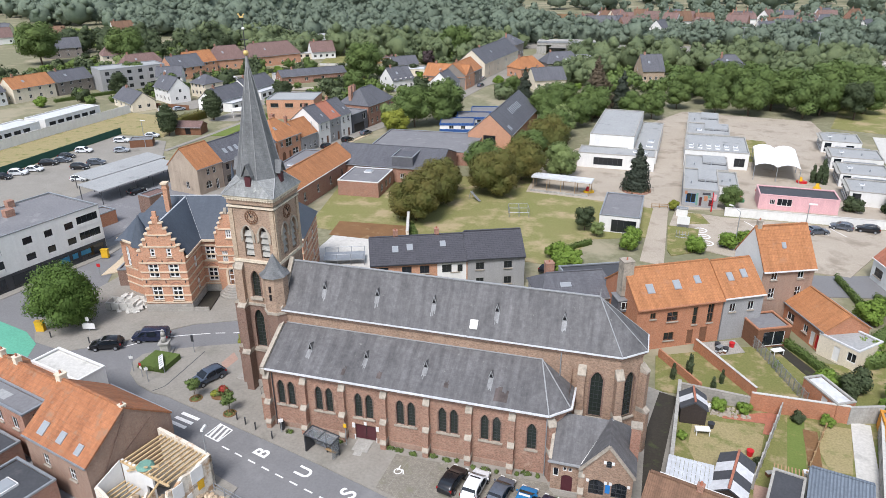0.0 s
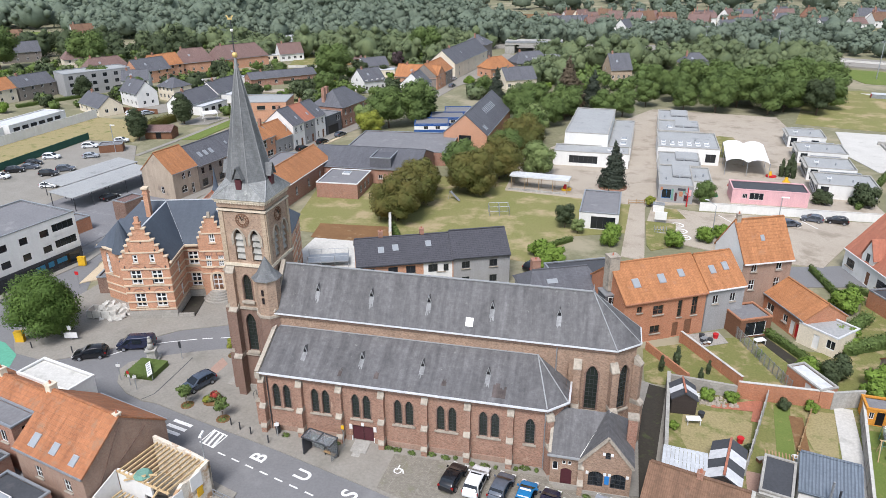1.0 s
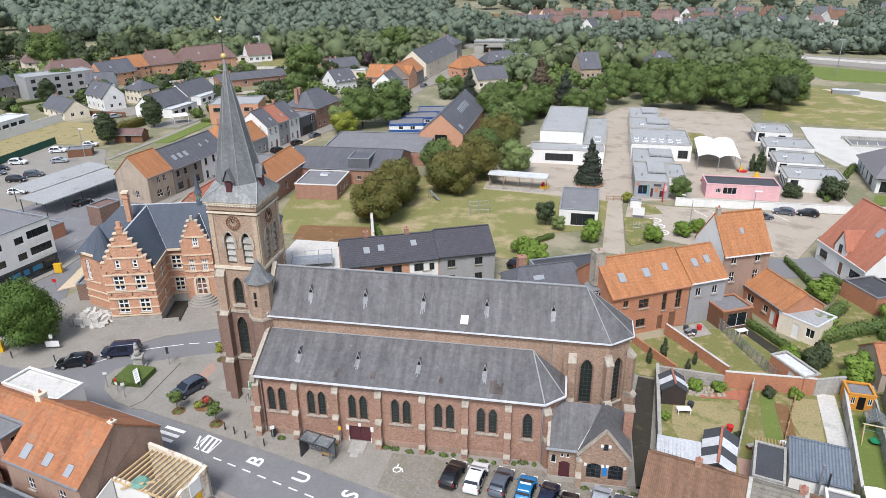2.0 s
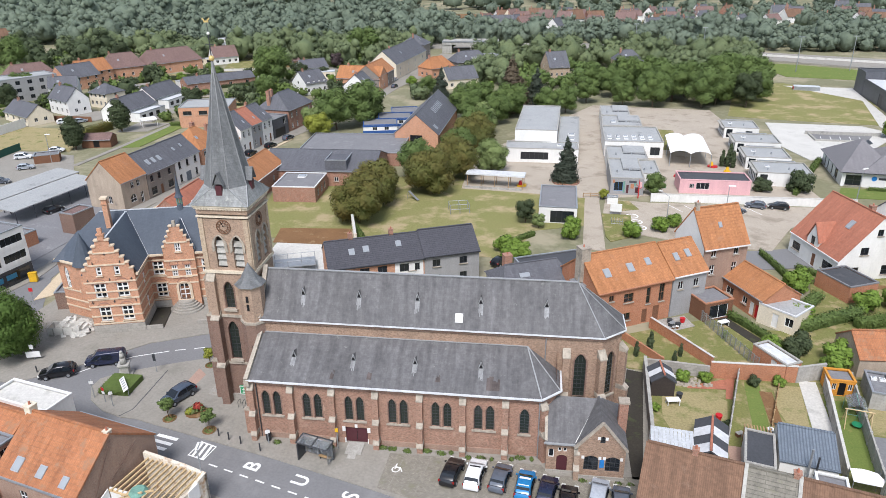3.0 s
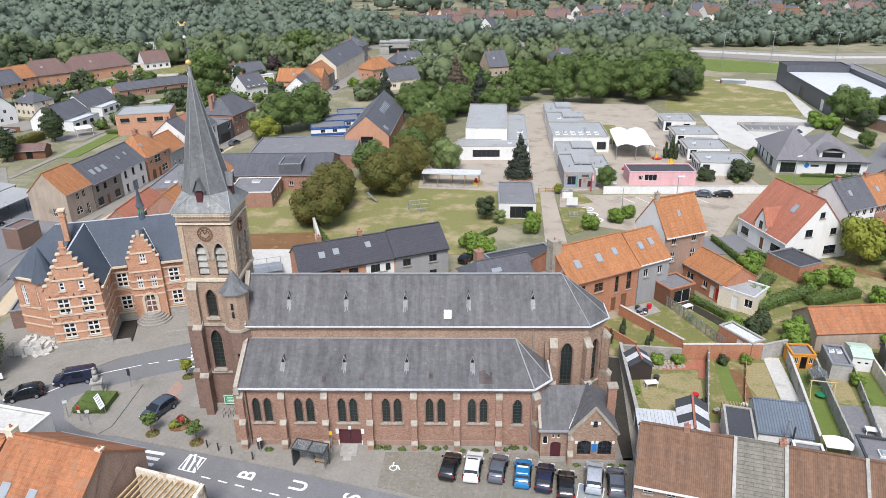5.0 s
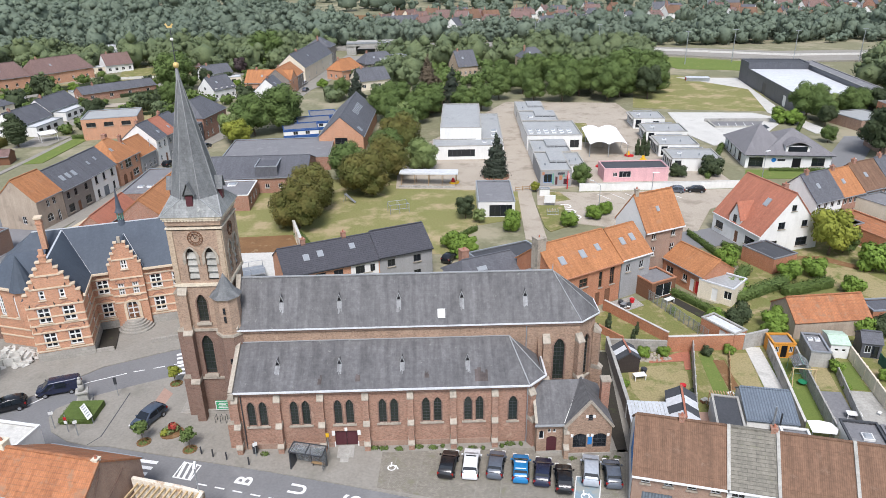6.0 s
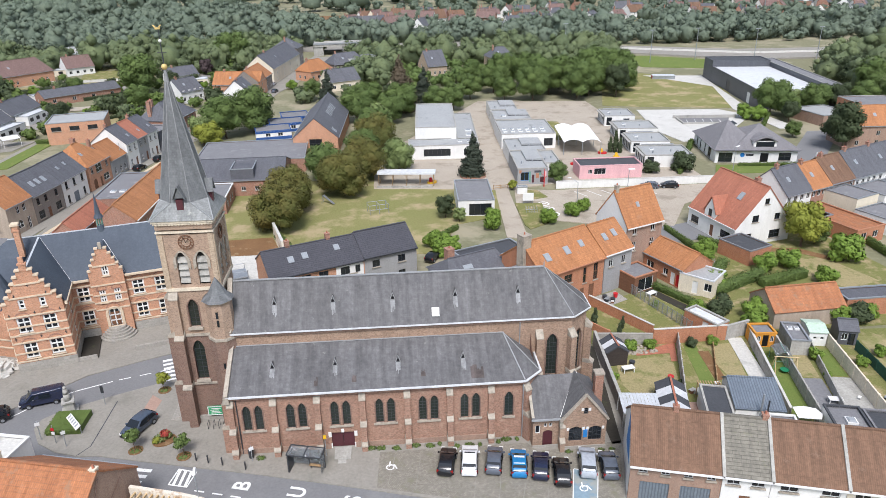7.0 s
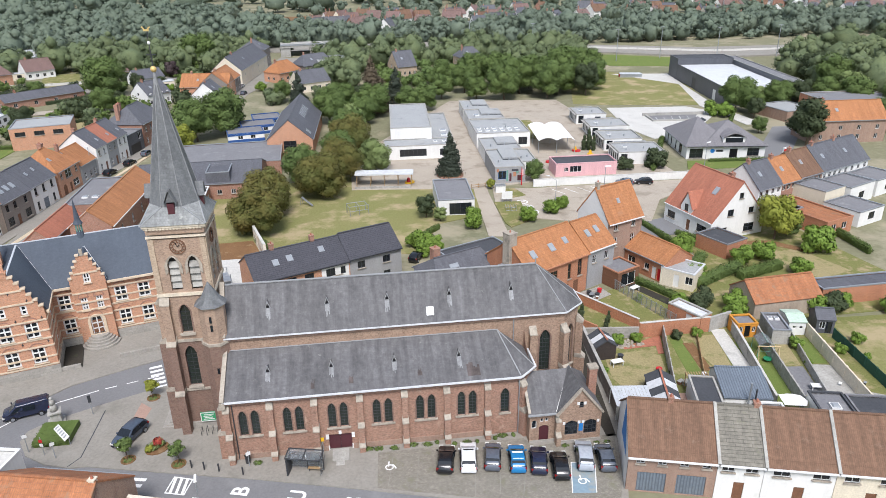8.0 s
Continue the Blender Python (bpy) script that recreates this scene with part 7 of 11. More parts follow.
r3 = rowhouse(12.85, 6.5, "tile_brown", "render_white", row(3.2, 1.6, 1.0, 1.6, 5.2), [(3.4, 0, 1.0, 2.1)], [], "white row house with brown tiles")
r4 = rowhouse(19.4, 6.6, "tile_brown", "render_cream", row(3.2, 1.4, 1.0, 1.4, 4.6), [(3.4, 0, 1.0, 2.1)], [(5.9, 4.4, 8.5, 0.3)], "cream row house with brown tiles")
r5 = rowhouse(26.1, 6.4, "tile_orange", "brick_brown", row(3.2, 1.2, 1.0, 1.4, 4.6), [(3.2, 0, 1.0, 2.1)], [], "brown brick row house with orange tiles")
for i, rh in enumerate((r1, r2, r3)):
    L = (8.45, 4.3, 6.5)[i]
    part("verge", strip(strip(bmesh.new(), (L + 0.03, -0.45, 4.5), (L + 0.03, 4.3, 8.28), 0.3, 0.14), (L + 0.03, 9.05, 4.5), (L + 0.03, 4.3, 8.28), 0.3, 0.14), "concrete", rh)
part("gable_cladding", panel(bmesh.new(), (-0.04, 8.6, 0), (0, -1, 0), (-1, 0, 0), [(0, 0), (8.6, 0), (8.6, 4.5), (4.3, 7.9), (0, 4.5)]), "render_white", r1, "white painted gable wall")
part("mural", panel(bmesh.new(), (-0.06, 8.6, 0), (0, -1, 0), (-1, 0, 0), [(3.2, 3.0), (7.2, 3.0), (4.6, 7.4), (4.2, 7.4)]), "sign_blue", r1, "pale blue painted sign on the gable")

# ---- old houses by the road ----
house("corner_house", "old brick house with weathered orange tiles and roof windows", -19.4, -14.0, -14, 10.1, 9.8, 5.2, 8.9, "brick_brown", "tile_old", {"S": [(3.2, 2.6, 1.0, 1.4), (7.5, 2.6, 1.0, 1.4)]}, {}, [(0.0, 5.0, 9.5, 0.42), (9.8, 5.0, 9.1, 0.26)], [(2.2, 0.2, "S", 1.0, 1.4), (5.2, 0.2, "S", 0.9, 1.2), (8.2, 0.16, "S", 0.8, 1.1)], gutter="zinc", over=0.15, chim_mat="render_cream")
block("flat_roofed_house", "white house with a stained flat roof", -27.4, -4.6, -13, 8.4, 3.4, 6.7, "render_white", "white_concrete", edge="white_paint")
house("corner_house", "brick house with weathered orange tiles and white chimney", -32.0, -6.6, -14, 11.4, 3.8, 5.7, 6.9, "brick_red", "tile_old", {}, {}, [(3.4, 1.9, 7.7, 0.35), (0.4, 1.9, 7.7, 0.3)], [], over=0.1, chim_mat="render_cream")
bb = block("back_building", "brick back building with a grey felt roof", -32.2, -9.5, -14, 11.2, 2.8, 5.8, "brick_red", "bitumen", {"E": [(1.5, 3.6, 1.0, 1.6)], "S": row(3.4, 1.1, 1.5, 6.4, 9.4)}, sill="stone")
part("felt_patch", boxes((4.2, 0.8, 5.53, 6.4, 1.9, 5.565)), "bitumen_pale", bb)
# the near-black roof stands in for a dark void between low walls
block("back_building", "low brick walls with a dark top for the void inside", -30.0, -15.6, -14, 7.5, 4.6, 3.0, "brick_red", "bitumen_dark", {"S": row(1.0, 0.9, 1.1, 4.6)})
fence_wall("garden_wall", "old brick yard wall with a stone coping", (-23.0, -16.6), (-14.2, -19.0), 2.4, "brick_brown", 0.35, "concrete", 4)
block("back_building", "low brick annex with a dark roof", -21.0, -20.5, -14, 6.5, 5.5, 3.2, "brick_red", "bitumen_dark", domes=((3, 2.5, 0.9),))

# ---- school and meadow buildings ----
block("school_hall", "white two-storey school hall with a pale flat roof", 25.0, 120.0, -3, 11.0, 31, 6.8, "render_white", "bitumen_pale", edge="concrete")
block("school_wing", "low white school wing with a long window", 22.9, 112.8, -1, 18.4, 7.1, 3.7, "render_white", "bitumen_pale", {"S": [(7.4, 0.8, 7.0, 1.9), (15.6, 0.8, 2.4, 1.7)]}, cols=0, domes=((13.6, 4, 0.5), (16, 4, 0.5)), frame="dark_metal", edge="concrete")
block("school_wing", "low white side wing with roof lights", 36.2, 119.9, -3, 5.6, 31, 3.6, "render_white", "bitumen_pale", domes=((3.5, 4, 0.8), (3.5, 9, 0.8)), edge="concrete")
def pavilion(label, x, y, turn, L, W, H, wins, domes=(), step=0.0, mat="render_white", trim="concrete", bars="dark_metal"):
    """A flat-roofed classroom whose roof steps up across a part of it, with vents and a dark strip along the step."""
    b = block("school_pavilion", label, x, y, turn, L, W, H, mat, "bitumen_pale", wins, group="school pavilions", domes=domes, frame=bars, edge=trim, cols=0)
    if step:
        part("raised_roof", boxes((L * 0.42, W * 0.45, H - 0.2, L - 0.3, W - 0.3, H + 0.22)), "bitumen_pale", b, "raised roof deck with a dark strip along its edge")
        part("stained_edge", boxes((L * 0.42, W * 0.45 - 0.5, H - 0.25, L - 0.3, W * 0.45 - 0.02, H - 0.2 + 0.04)), "bitumen_dark", b)
    for k in range(2):
        vx, vy = L * (0.22 + 0.4 * k), W * (0.3 + 0.1 * k)
        part("roof_vent", tube(bmesh.new(), (vx, vy, H - 0.3), (vx, vy, H + 0.35), 0.16, 8), "zinc", b)
    return b


PV = "white flat-roofed school pavilion"
pavilion(PV, 50.0, 153.0, -3, 8.6, 14, 3.8, {"W": [(10, 0.8, 2, 1.8)], "S": [(7.0, 0.8, 1.6, 1.8)]}, (), 1)
pavilion(PV, 49.4, 139.6, -3, 11.0, 13, 3.8, {"S": [(9.4, 0.8, 1.6, 1.8)], "E": [(6, 0.8, 4, 1.8)]}, ((3, 5, 0.8),), 1)
pavilion(PV, 48.4, 120.0, -2, 14.8, 17, 4.2, {"S": [(12.8, 0.7, 2.4, 2.1)], "E": [(5, 0.8, 5, 1.8)]}, [(1.4 + 2.1 * (k % 6), 3.4 + 2.6 * (k // 6), 0.55) for k in range(12)])
pavilion(PV, 48.0, 106.0, -2, 9.4, 11.6, 3.6, {"E": [(4, 0.8, 2, 1.8)]}, (), 1)
pavilion("white classroom wing beside the mural wall", 54.4, 94.6, -2, 4.2, 11, 3.4, {"S": [(2.2, 0.8, 1.4, 1.6)], "E": [(5, 0.8, 3, 1.6)]})
m = pavilion("grey school pavilion with a painted mural wall", 47.2, 89.2, -2, 7.1, 15.5, 3.9, {"S": [(1.7, 0.9, 1.9, 2.0)]}, (), 1, "render_grey", "concrete", "sign_blue")
for k, (a, z, w, h, c) in enumerate(((3.4, 0.4, 0.5, 1.9, "door_red"), (4.3, 1.5, 0.7, 1.1, "brick_terra"), (5.3, 0.5, 0.9, 1.3, "door_red"), (6.2, 1.8, 0.5, 1.3, "render_pink"), (0.4, 2.7, 0.5, 0.7, "brick_terra"), (3.9, 2.8, 1.6, 0.5, "slate_dark"), (2.7, 0.5, 0.4, 2.6, "patina"), (5.0, 2.2, 0.6, 0.6, "patina"))):
    part("mural_patch", boxes((a, -0.02 - 0.002 * k, z, a + w, -0.003, z + h)), c, m)
for x, y, L, W in ((80.7, 98.6, 11.8, 9.4), (81.6, 111.6, 10.2, 9.8), (82.6, 126.0, 11.2, 9.6), (83.6, 142.0, 9.2, 10.0)):
    b = pavilion("white flat-roofed classroom pavilion with tall windows", x, y, -5, L, W, 3.2, {"W": row(0.3, 1.0, 2.4, *[1.2 + 1.75 * k for k in range(5)]), "S": [(1.4, 0.3, 1.6, 2.4), (L - 2.6, 0.8, 1.8, 1.5)]}, ((L * 0.25, W * 0.6, 0.5),))
    part("canopy_edge", boxes((-0.7, 0.2, 2.85, -0.02, W - 0.2, 3.0)), "concrete", b)
    block("school_link", "low grey link between classroom pavilions", x + 3.2, y + W + 0.1, -5, L - 3.4, 3.4, 2.5, "render_grey", "bitumen_pale", group="school links")
block("pink_building", "pink rendered low school building with wide window", 62.4, 91.5, -1, 15.0, 6.4, 3.2, "render_pink", "bitumen_dark", {"S": [(4.9, 1.0, 2.8, 1.5), (2.6, 1.2, 1.0, 1.0)]}, edge="render_pink", cols=3)
block("garden_pavilion", "small white pavilion with a dark flat roof and glass doors", 31.5, 70.3, -2, 7.5, 13.8, 3.4, "render_white", "bitumen", {"S": [(4.6, 0.1, 4.6, 2.5)], "E": [(8, 0.9, 2.0, 1.4)]}, edge="zinc", cols=4, frame="dark_metal")
fence_wall("garden_wall", "long white rendered wall along the school", (55.6, 85.6), (97, 85.4), 1.6, "render_white", 0.3, "white_concrete", 6.0)
# white tensile canopy
c = thing("canopy", "white double-peaked fabric canopy on steel posts", "canopy", 63.7, 112.2, 0, -5)
bm = bmesh.new()
grid = [[bm.verts.new((x * 0.97, y * 2.3, 3.4 + 0.75 * abs(math.sin(math.pi * (x + 0.001) / 5)) ** 0.7)) for x in range(11)] for y in range(9)]
for j in range(8):
    for i in range(10):
        bm.faces.new((grid[j][i], grid[j][i + 1], grid[j + 1][i + 1], grid[j + 1][i]))
part("membrane", bm, "fabric_white", c, smooth=True)
for i in (0, 5, 10):
    for j in (0, 4, 8):
        part("post", tube(bmesh.new(), (i * 0.97, j * 2.3, 0), (i * 0.97, j * 2.3, 3.45), 0.08), "zinc", c)
s = thing("play_shelter", "long white-roofed open shelter on thin posts", "shelter", 14.8, 91.5, 0, -6)
part("shelter_roof", boxes((0, 0, 2.9, 13.5, 3.4, 3.2)), "roof_white", s)
for i in range(5):
    for j in (0.3, 3.1):
        part("post", tube(bmesh.new(), (0.4 + i * 3.17, j, 0), (0.4 + i * 3.17, j, 2.9), 0.07), "wood", s)
part("bench", boxes((0, -0.8, 0, 13, -0.5, 0.45)), "concrete", s)
# orange-roofed hall and brick wings behind the town hall
house("long_hall", "long brick hall with an orange tiled roof", -29.9, 63.5, 88, 28.5, 7.5, 4.6, 7.6, "brick_red", "tile_orange", {"S": row(1.2, 1.0, 1.8, 5, 11, 17, 23)}, {}, [], [], over=0.3, gutter="white_paint")
block("brick_annex", "flat-roofed brick annex with white edge", -26.0, 77.0, 2, 9.5, 10.5, 3.5, "brick_red", "bitumen", {"E": row(0.8, 1.4, 1.6, 2.5, 5.5, 8)}, edge="white_paint", domes=((4.5, 8, 0.9),))
house("low_hall", "low slate-roofed brick hall", -33.0, 88.5, 1, 27, 16, 3.6, 6.4, "brick_red", "slate_grey", {"S": row(1.2, 1.0, 1.0, 18, 21, 24)}, {}, [], [], over=0.2)
block("roof_box", "slate-clad rooftop stair house", -17.5, 89.0, 2, 5, 7, 6.2, "slate_grey", "slate_grey")
block("flat_hall", "flat grey-roofed hall beside the street", -30, 105, 3, 27, 20, 3.4, "brick_red", "bitumen", edge="zinc")
house("barn_hall", "brick gabled hall with a dark slate roof and roof light strip", 4.2, 122, 88, 36, 12, 4.4, 9.6, "brick_orange", "slate_grey", {"W": [(6, 1.6, 3.4, 2.4)]}, {}, [], [(14 + 1.6 * i, 0.62, "S", 0.5, 2.0) for i in range(8)] + [(3.0, 0.2, "S", 0.7, 1.6), (4.2, 0.2, "S", 0.7, 1.6)], over=0.25, frame="dark_metal")
for i, (x, y, L) in enumerate(((-20.5, 138, 6.0), (-17.8, 147, 6.0), (-15.4, 156, 5))):
    b = block("classroom_container", "blue and white prefabricated classroom container", x, y, 12, L * 1.7, 8.4, 2.7, "white_paint", "bitumen", {"S": row(1.0, 1.4, 1.0, 3.5, 7.0)}, group="classroom containers", edge="container_blue")
    part("blue_stripe", boxes((-0.06, -0.06, 0.05, L * 1.7 + 0.06, -0.005, 0.95)), "container_blue", b)
    part("blue_stripe", boxes((-0.06, -0.06, 2.05, L * 1.7 + 0.06, -0.005, 2.5)), "container_blue", b)

# ---- west side of the main street ----
two = lambda L, n=3: row(0.8, 1.0, 1.5, *[L * (i + 0.5) / n for i in range(n)]) + row(3.7, 1.0, 1.4, *[L * (i + 0.5) / n for i in range(n)])
house("street_house", "brown rendered street house with an orange-tiled roof strip", -55.6, 68.4, 79, 7.6, 9.0, 6.0, 10.2, "render_tan", "tile_orange", {"S": row(4.0, 0.9, 1.4, 3.2, 5.0) + [(3.0, 1.0, 1.8, 1.7, "round"), (5.6, 0.1, 0.9, 2.4)], "W": [(5.5, 1.2, 0.9, 1.6)]}, {}, [], [], sill="", over=0.2)
house("street_house", "dark brick street house with slate roof and roof windows", -54.1, 76.0, 80, 9.6, 8.6, 5.8, 9.6, "brick_grey", "slate_grey", {"S": row(3.6, 0.9, 1.4, 1.5, 4, 7.5) + row(0.6, 1.8, 1.7, 1.8, 7.5)}, {"S": [(4.4, 0, 1.0, 2.2)]}, [], [(3 + 1.9 * i, 0.4, "S", 1.0, 1.4) for i in range(3)], frame="dark_metal")
house("street_house", "white rendered street house with slate roof", -52.4, 85.6, 82, 9.6, 8.6, 5.9, 9.7, "render_white", "slate_grey", {"S": row(3.7, 0.9, 1.6, 1.6, 4.6, 7.8) + row(0.5, 0.9, 1.8, 1.6, 7.8)}, {"S": [(4.6, 0, 2.0, 2.3, "rect", "corrugated")]}, [], [(3, 0.5, "S", .6, .9), (6, 0.55, "S", .6, .9)], frame="dark_metal")
house("street_house", "orange brick house with hipped orange roof and white bay window", -51.0, 96.2, 82, 9.6, 10.0, 6.0, 10.0, "brick_orange", "tile_orange", {"S": [(1.6, 3.9, 1.0, 1.3), (4.6, 3.5, 2.6, 2.0), (8.2, 3.9, 1.0, 1.4), (7.2, 0.8, 2.6, 1.6)]}, {"S": [(2.2, 0, 1.6, 2.4, "round", "wood_brown"), (4.8, 0, 1.0, 2.2, "rect", "wood_brown")]}, [(7, 6.5, 10.6, .5)], [(2.4, 0.5, "S", 0.8, 1.0)], hip=3.6, over=0.4)
house("street_house", "narrow grey street house with orange roof", -49.4, 105.8, 81, 7.2, 8.0, 4.6, 8.2, "render_grey", "tile_orange", {"S": row(0.8, 0.9, 1.6, 1.5, 4.0, 6.0)}, {}, [(0.5, 5, 9.5)], [])
for i, (d, wl, rf) in enumerate(((0, "render_white", "slate_grey"), (5.4, "render_grey", "tile_red"), (10.8, "render_white", "slate_grey"))):
    u = Vector((math.cos(radians(80)), math.sin(radians(80))))
    house("street_house", ("white rendered narrow terrace house with slate roof", "grey narrow terrace house with red-brown roof", "white rendered narrow terrace house with slate roof")[i], -48.0 + u.x * d, 113.6 + u.y * d, 80, 5.35, 9.5, 6.6, 10.4, wl, rf, {"S": row(4.3, 0.9, 1.5, 1.4, 3.9) + row(0.8, 0.9, 1.5, 1.4), "W": []}, {"S": [(3.9, 0, 1.0, 2.3)]}, [(1.0, 5.2, 11.2)] if i != 1 else [], [(3.8, 0.3, "S", 0.6, 0.9)], group="street terrace")
# its wide black door plate stands in for the open garage's dark inside
block("garage_block", "dark clad flat-roofed infill with open garage", -45.2, 130.2, 78, 8.0, 9, 5.6, "clad_dark", "bitumen", {"S": [(6.2, 3.2, 1.6, 1.8)]}, {"S": [(3.6, 0, 5.4, 2.5, "rect", "black_gloss")]})
house("street_house", "large brick street house with grey slate roof", -43.6, 139.2, 80, 15.2, 11, 6.4, 10.6, "brick_red", "slate_grey", {"S": row(4.0, 1.0, 1.5, 2, 5, 10, 13) + row(0.8, 1.0, 1.5, 2, 5, 13)}, {"S": [(9.5, 0, 1.2, 2.4, "rect", "white_paint")]}, [(1.2, 7, 11.6, .5), (4.5, 8, 11.4, .5)], [], hip=4.0)
block("flat_brick_building", "orange brick flat-roofed building with high windows", -80.0, 141.5, 14, 15.5, 13, 6.2, "brick_orange", "bitumen_pale", {"S": row(3.8, 2.6, 1.2, 2.6, 7.4, 12.2)}, edge="zinc", sill="stone", frame="dark_metal")
# porch house by the town hall
house("porch_building", "low orange-roofed brick outbuilding with white gable", -40.6, 62.6, 88, 14, 4.6, 2.9, 4.8, "brick_red", "tile_red", {"N": row(0.6, 1.6, 1.5, 4, 8)}, {}, [], [], over=0.4)
block("flat_hall", "flat grey-roofed hall with roof lights", -36.6, 80.0, 91, 18.5, 7.8, 3.6, "brick_red", "bitumen", domes=((5, 3, .6), (5, 5, .6)), edge="zinc")
# yard roofs west of the town hall
for x, y, L, W, lb in ((-72.5, 57.5, 23, 7.5, "long grey canopy roof on steel posts"), (-80.5, 64, 21, 6.5, "pale blue-grey corrugated canopy roof")):
    t = thing("carport", lb, "carport", x, y, 0, 78)
    part("carport_roof", slab(bmesh.new(), [(0, 0, 3.1), (L, 0, 3.1), (L, W, 3.5), (0, W, 3.5)], 0.15), "bitumen_pale", t)
    for i in range(6):
        for k in (0.2, W - 0.2):
            part("post", tube(bmesh.new(), (0.3 + i * (L - 0.6) / 5, k, 0), (0.3 + i * (L - 0.6) / 5, k, 3.1), 0.09), "dark_metal", t)
block("brick_ruin", "low weathered brick shed with a broken roof", -57.6, 54.5, 76, 5.0, 3.6, 4.2, "brick_dark", "tile_dull")
block("brick_garage", "orange brick garage with a flat roof", -63.5, 44, 78, 6, 4, 2.8, "brick_terra", "bitumen")
# white flats
wbw = row(3.7, 1.6, 1.2, 2.5, 6, 18.2, 25.5) + row(6.5, 1.6, 1.2, 2.5, 6, 18.2, 25.5) + [(11.5, 3.3, 4.6, 1.9), (11.5, 6.2, 4.6, 1.9), (21.8, 6.5, 1.4, 1.2), (21.8, 3.7, 1.4, 1.2), (29.0, 3.3, 4.0, 1.9), (29.0, 6.2, 4.0, 1.9)]
fl = block("flats", "white flat-roofed apartment block over dark shop fronts", -60.6, 6.0, 77, 31.5, 14, 9.2, "render_white", "bitumen", {"S": wbw}, {}, cols=0, frame="dark_metal", edge="zinc")
part("shop_front", boxes((0.02, -0.12, -0.1, 31.4, -0.01, 2.75)), "dark_metal", fl, "dark grey shop front band")
for i in range(7):
    part("shop_window", boxes((1.2 + i * 4.4, -0.16, 0.5, 4.4 + i * 4.4, -0.122, 2.3)), "pane", fl)
part("shop_sign", boxes((22, -0.17, 0.9, 29, -0.13, 2.2)), "pane", fl, "dark shop window with teal patches")
for i, (a, w) in enumerate(((22.6, 1.6), (24.8, 1.0), (26.4, 1.9))):
    part("window_foil", boxes((a, -0.19, 1.0 + 0.1 * i, a + w, -0.175, 2.05)), "patch_teal", fl)
part("chimney", boxes((20, 8, 8.9, 21.6, 9.2, 10.2)), "brick_red", fl)
part("chimney", boxes((23, 12.4, 8.9, 24.2, 13.6, 10.2)), "brick_red", fl)
for i in (11.5, 29.0):
    for zz in (3.2, 6.1):
        part("balcony_rail", boxes((i - 2.2, -0.05, zz, i + 2.2, 0.02, zz + 0.7)), "render_white", fl)
# white sheds and their wall
for x, y, L, tr in ((-136.4, 72, 33, 88), (-135.2, 107, 22, 88)):
    s = block("industrial_shed", "long low white industrial shed with a window band", x, y, tr, L, 8, 4.2, "render_white", "roof_white", {"S": [(2.6 + i * 3.2, 2.0, 2.4, 1.1) for i in range(int(L / 3.4))]}, frame="dark_metal", edge="white_paint", group="white sheds")
fence_wall("yard_wall", "long white wall beside waste ground", (-133.6, 72), (-132.2, 108), 2.6, "render_white", 0.25, "white_concrete", 5)
fence_wall("yard_wall", "long white wall beside waste ground", (-132.2, 108), (-130.6, 138), 2.6, "render_white", 0.25, "white_concrete", 5)
f = thing("mesh_fence", "dark green screen fence round the car park", "fence", -112.6, 52, 0, 90)
for i in range(20):
    part("fence_panel", boxes((i * 3.0 + 0.05, -0.03, 0.05, i * 3.0 + 2.95, 0.03, 2.0)), "fence_green", f)
    part("post", boxes((i * 3.0 - 0.05, -0.05, -0.1, i * 3.0 + 0.05, 0.05, 2.1)), "fence_green", f)
house("garden_hut", "brown wooden garden hut with a shallow roof", -96.4, 115.6, 12, 8, 5, 2.2, 3.4, "wood_brown", "tile_dull", {}, {"S": [(4, 0, 1.6, 1.9, "rect", "black_gloss")]}, category="hut")
block("garden_hut", "low flat shed among weeds", -99, 99, 30, 6, 4, 2.2, "wood_brown", "bitumen", category="hut")

# ---- village houses further off ----
V = "village houses"
W2 = lambda L: {"S": row(0.9, 1.0, 1.3, *[L * (i + 0.5) / 4 for i in range(4)]) + row(3.5, 1.0, 1.2, *[L * (i + 0.5) / 4 for i in range(4)]), "W": row(1.0, 1.0, 1.2, 2.5, 5.5) + row(3.6, 1.0, 1.2, 4.0), "E": row(1.0, 1.0, 1.2, 2.5, 5.5) + row(3.6, 1.0, 1.2, 4.0)}
W1s = lambda L: {"S": row(0.8, 1.3, 1.3, *[L * (i + 0.5) / 4 for i in range(4)]), "W": row(0.9, 1.1, 1.2, 2.5, 5.5), "E": row(0.9, 1.1, 1.2, 2.5, 5.5)}
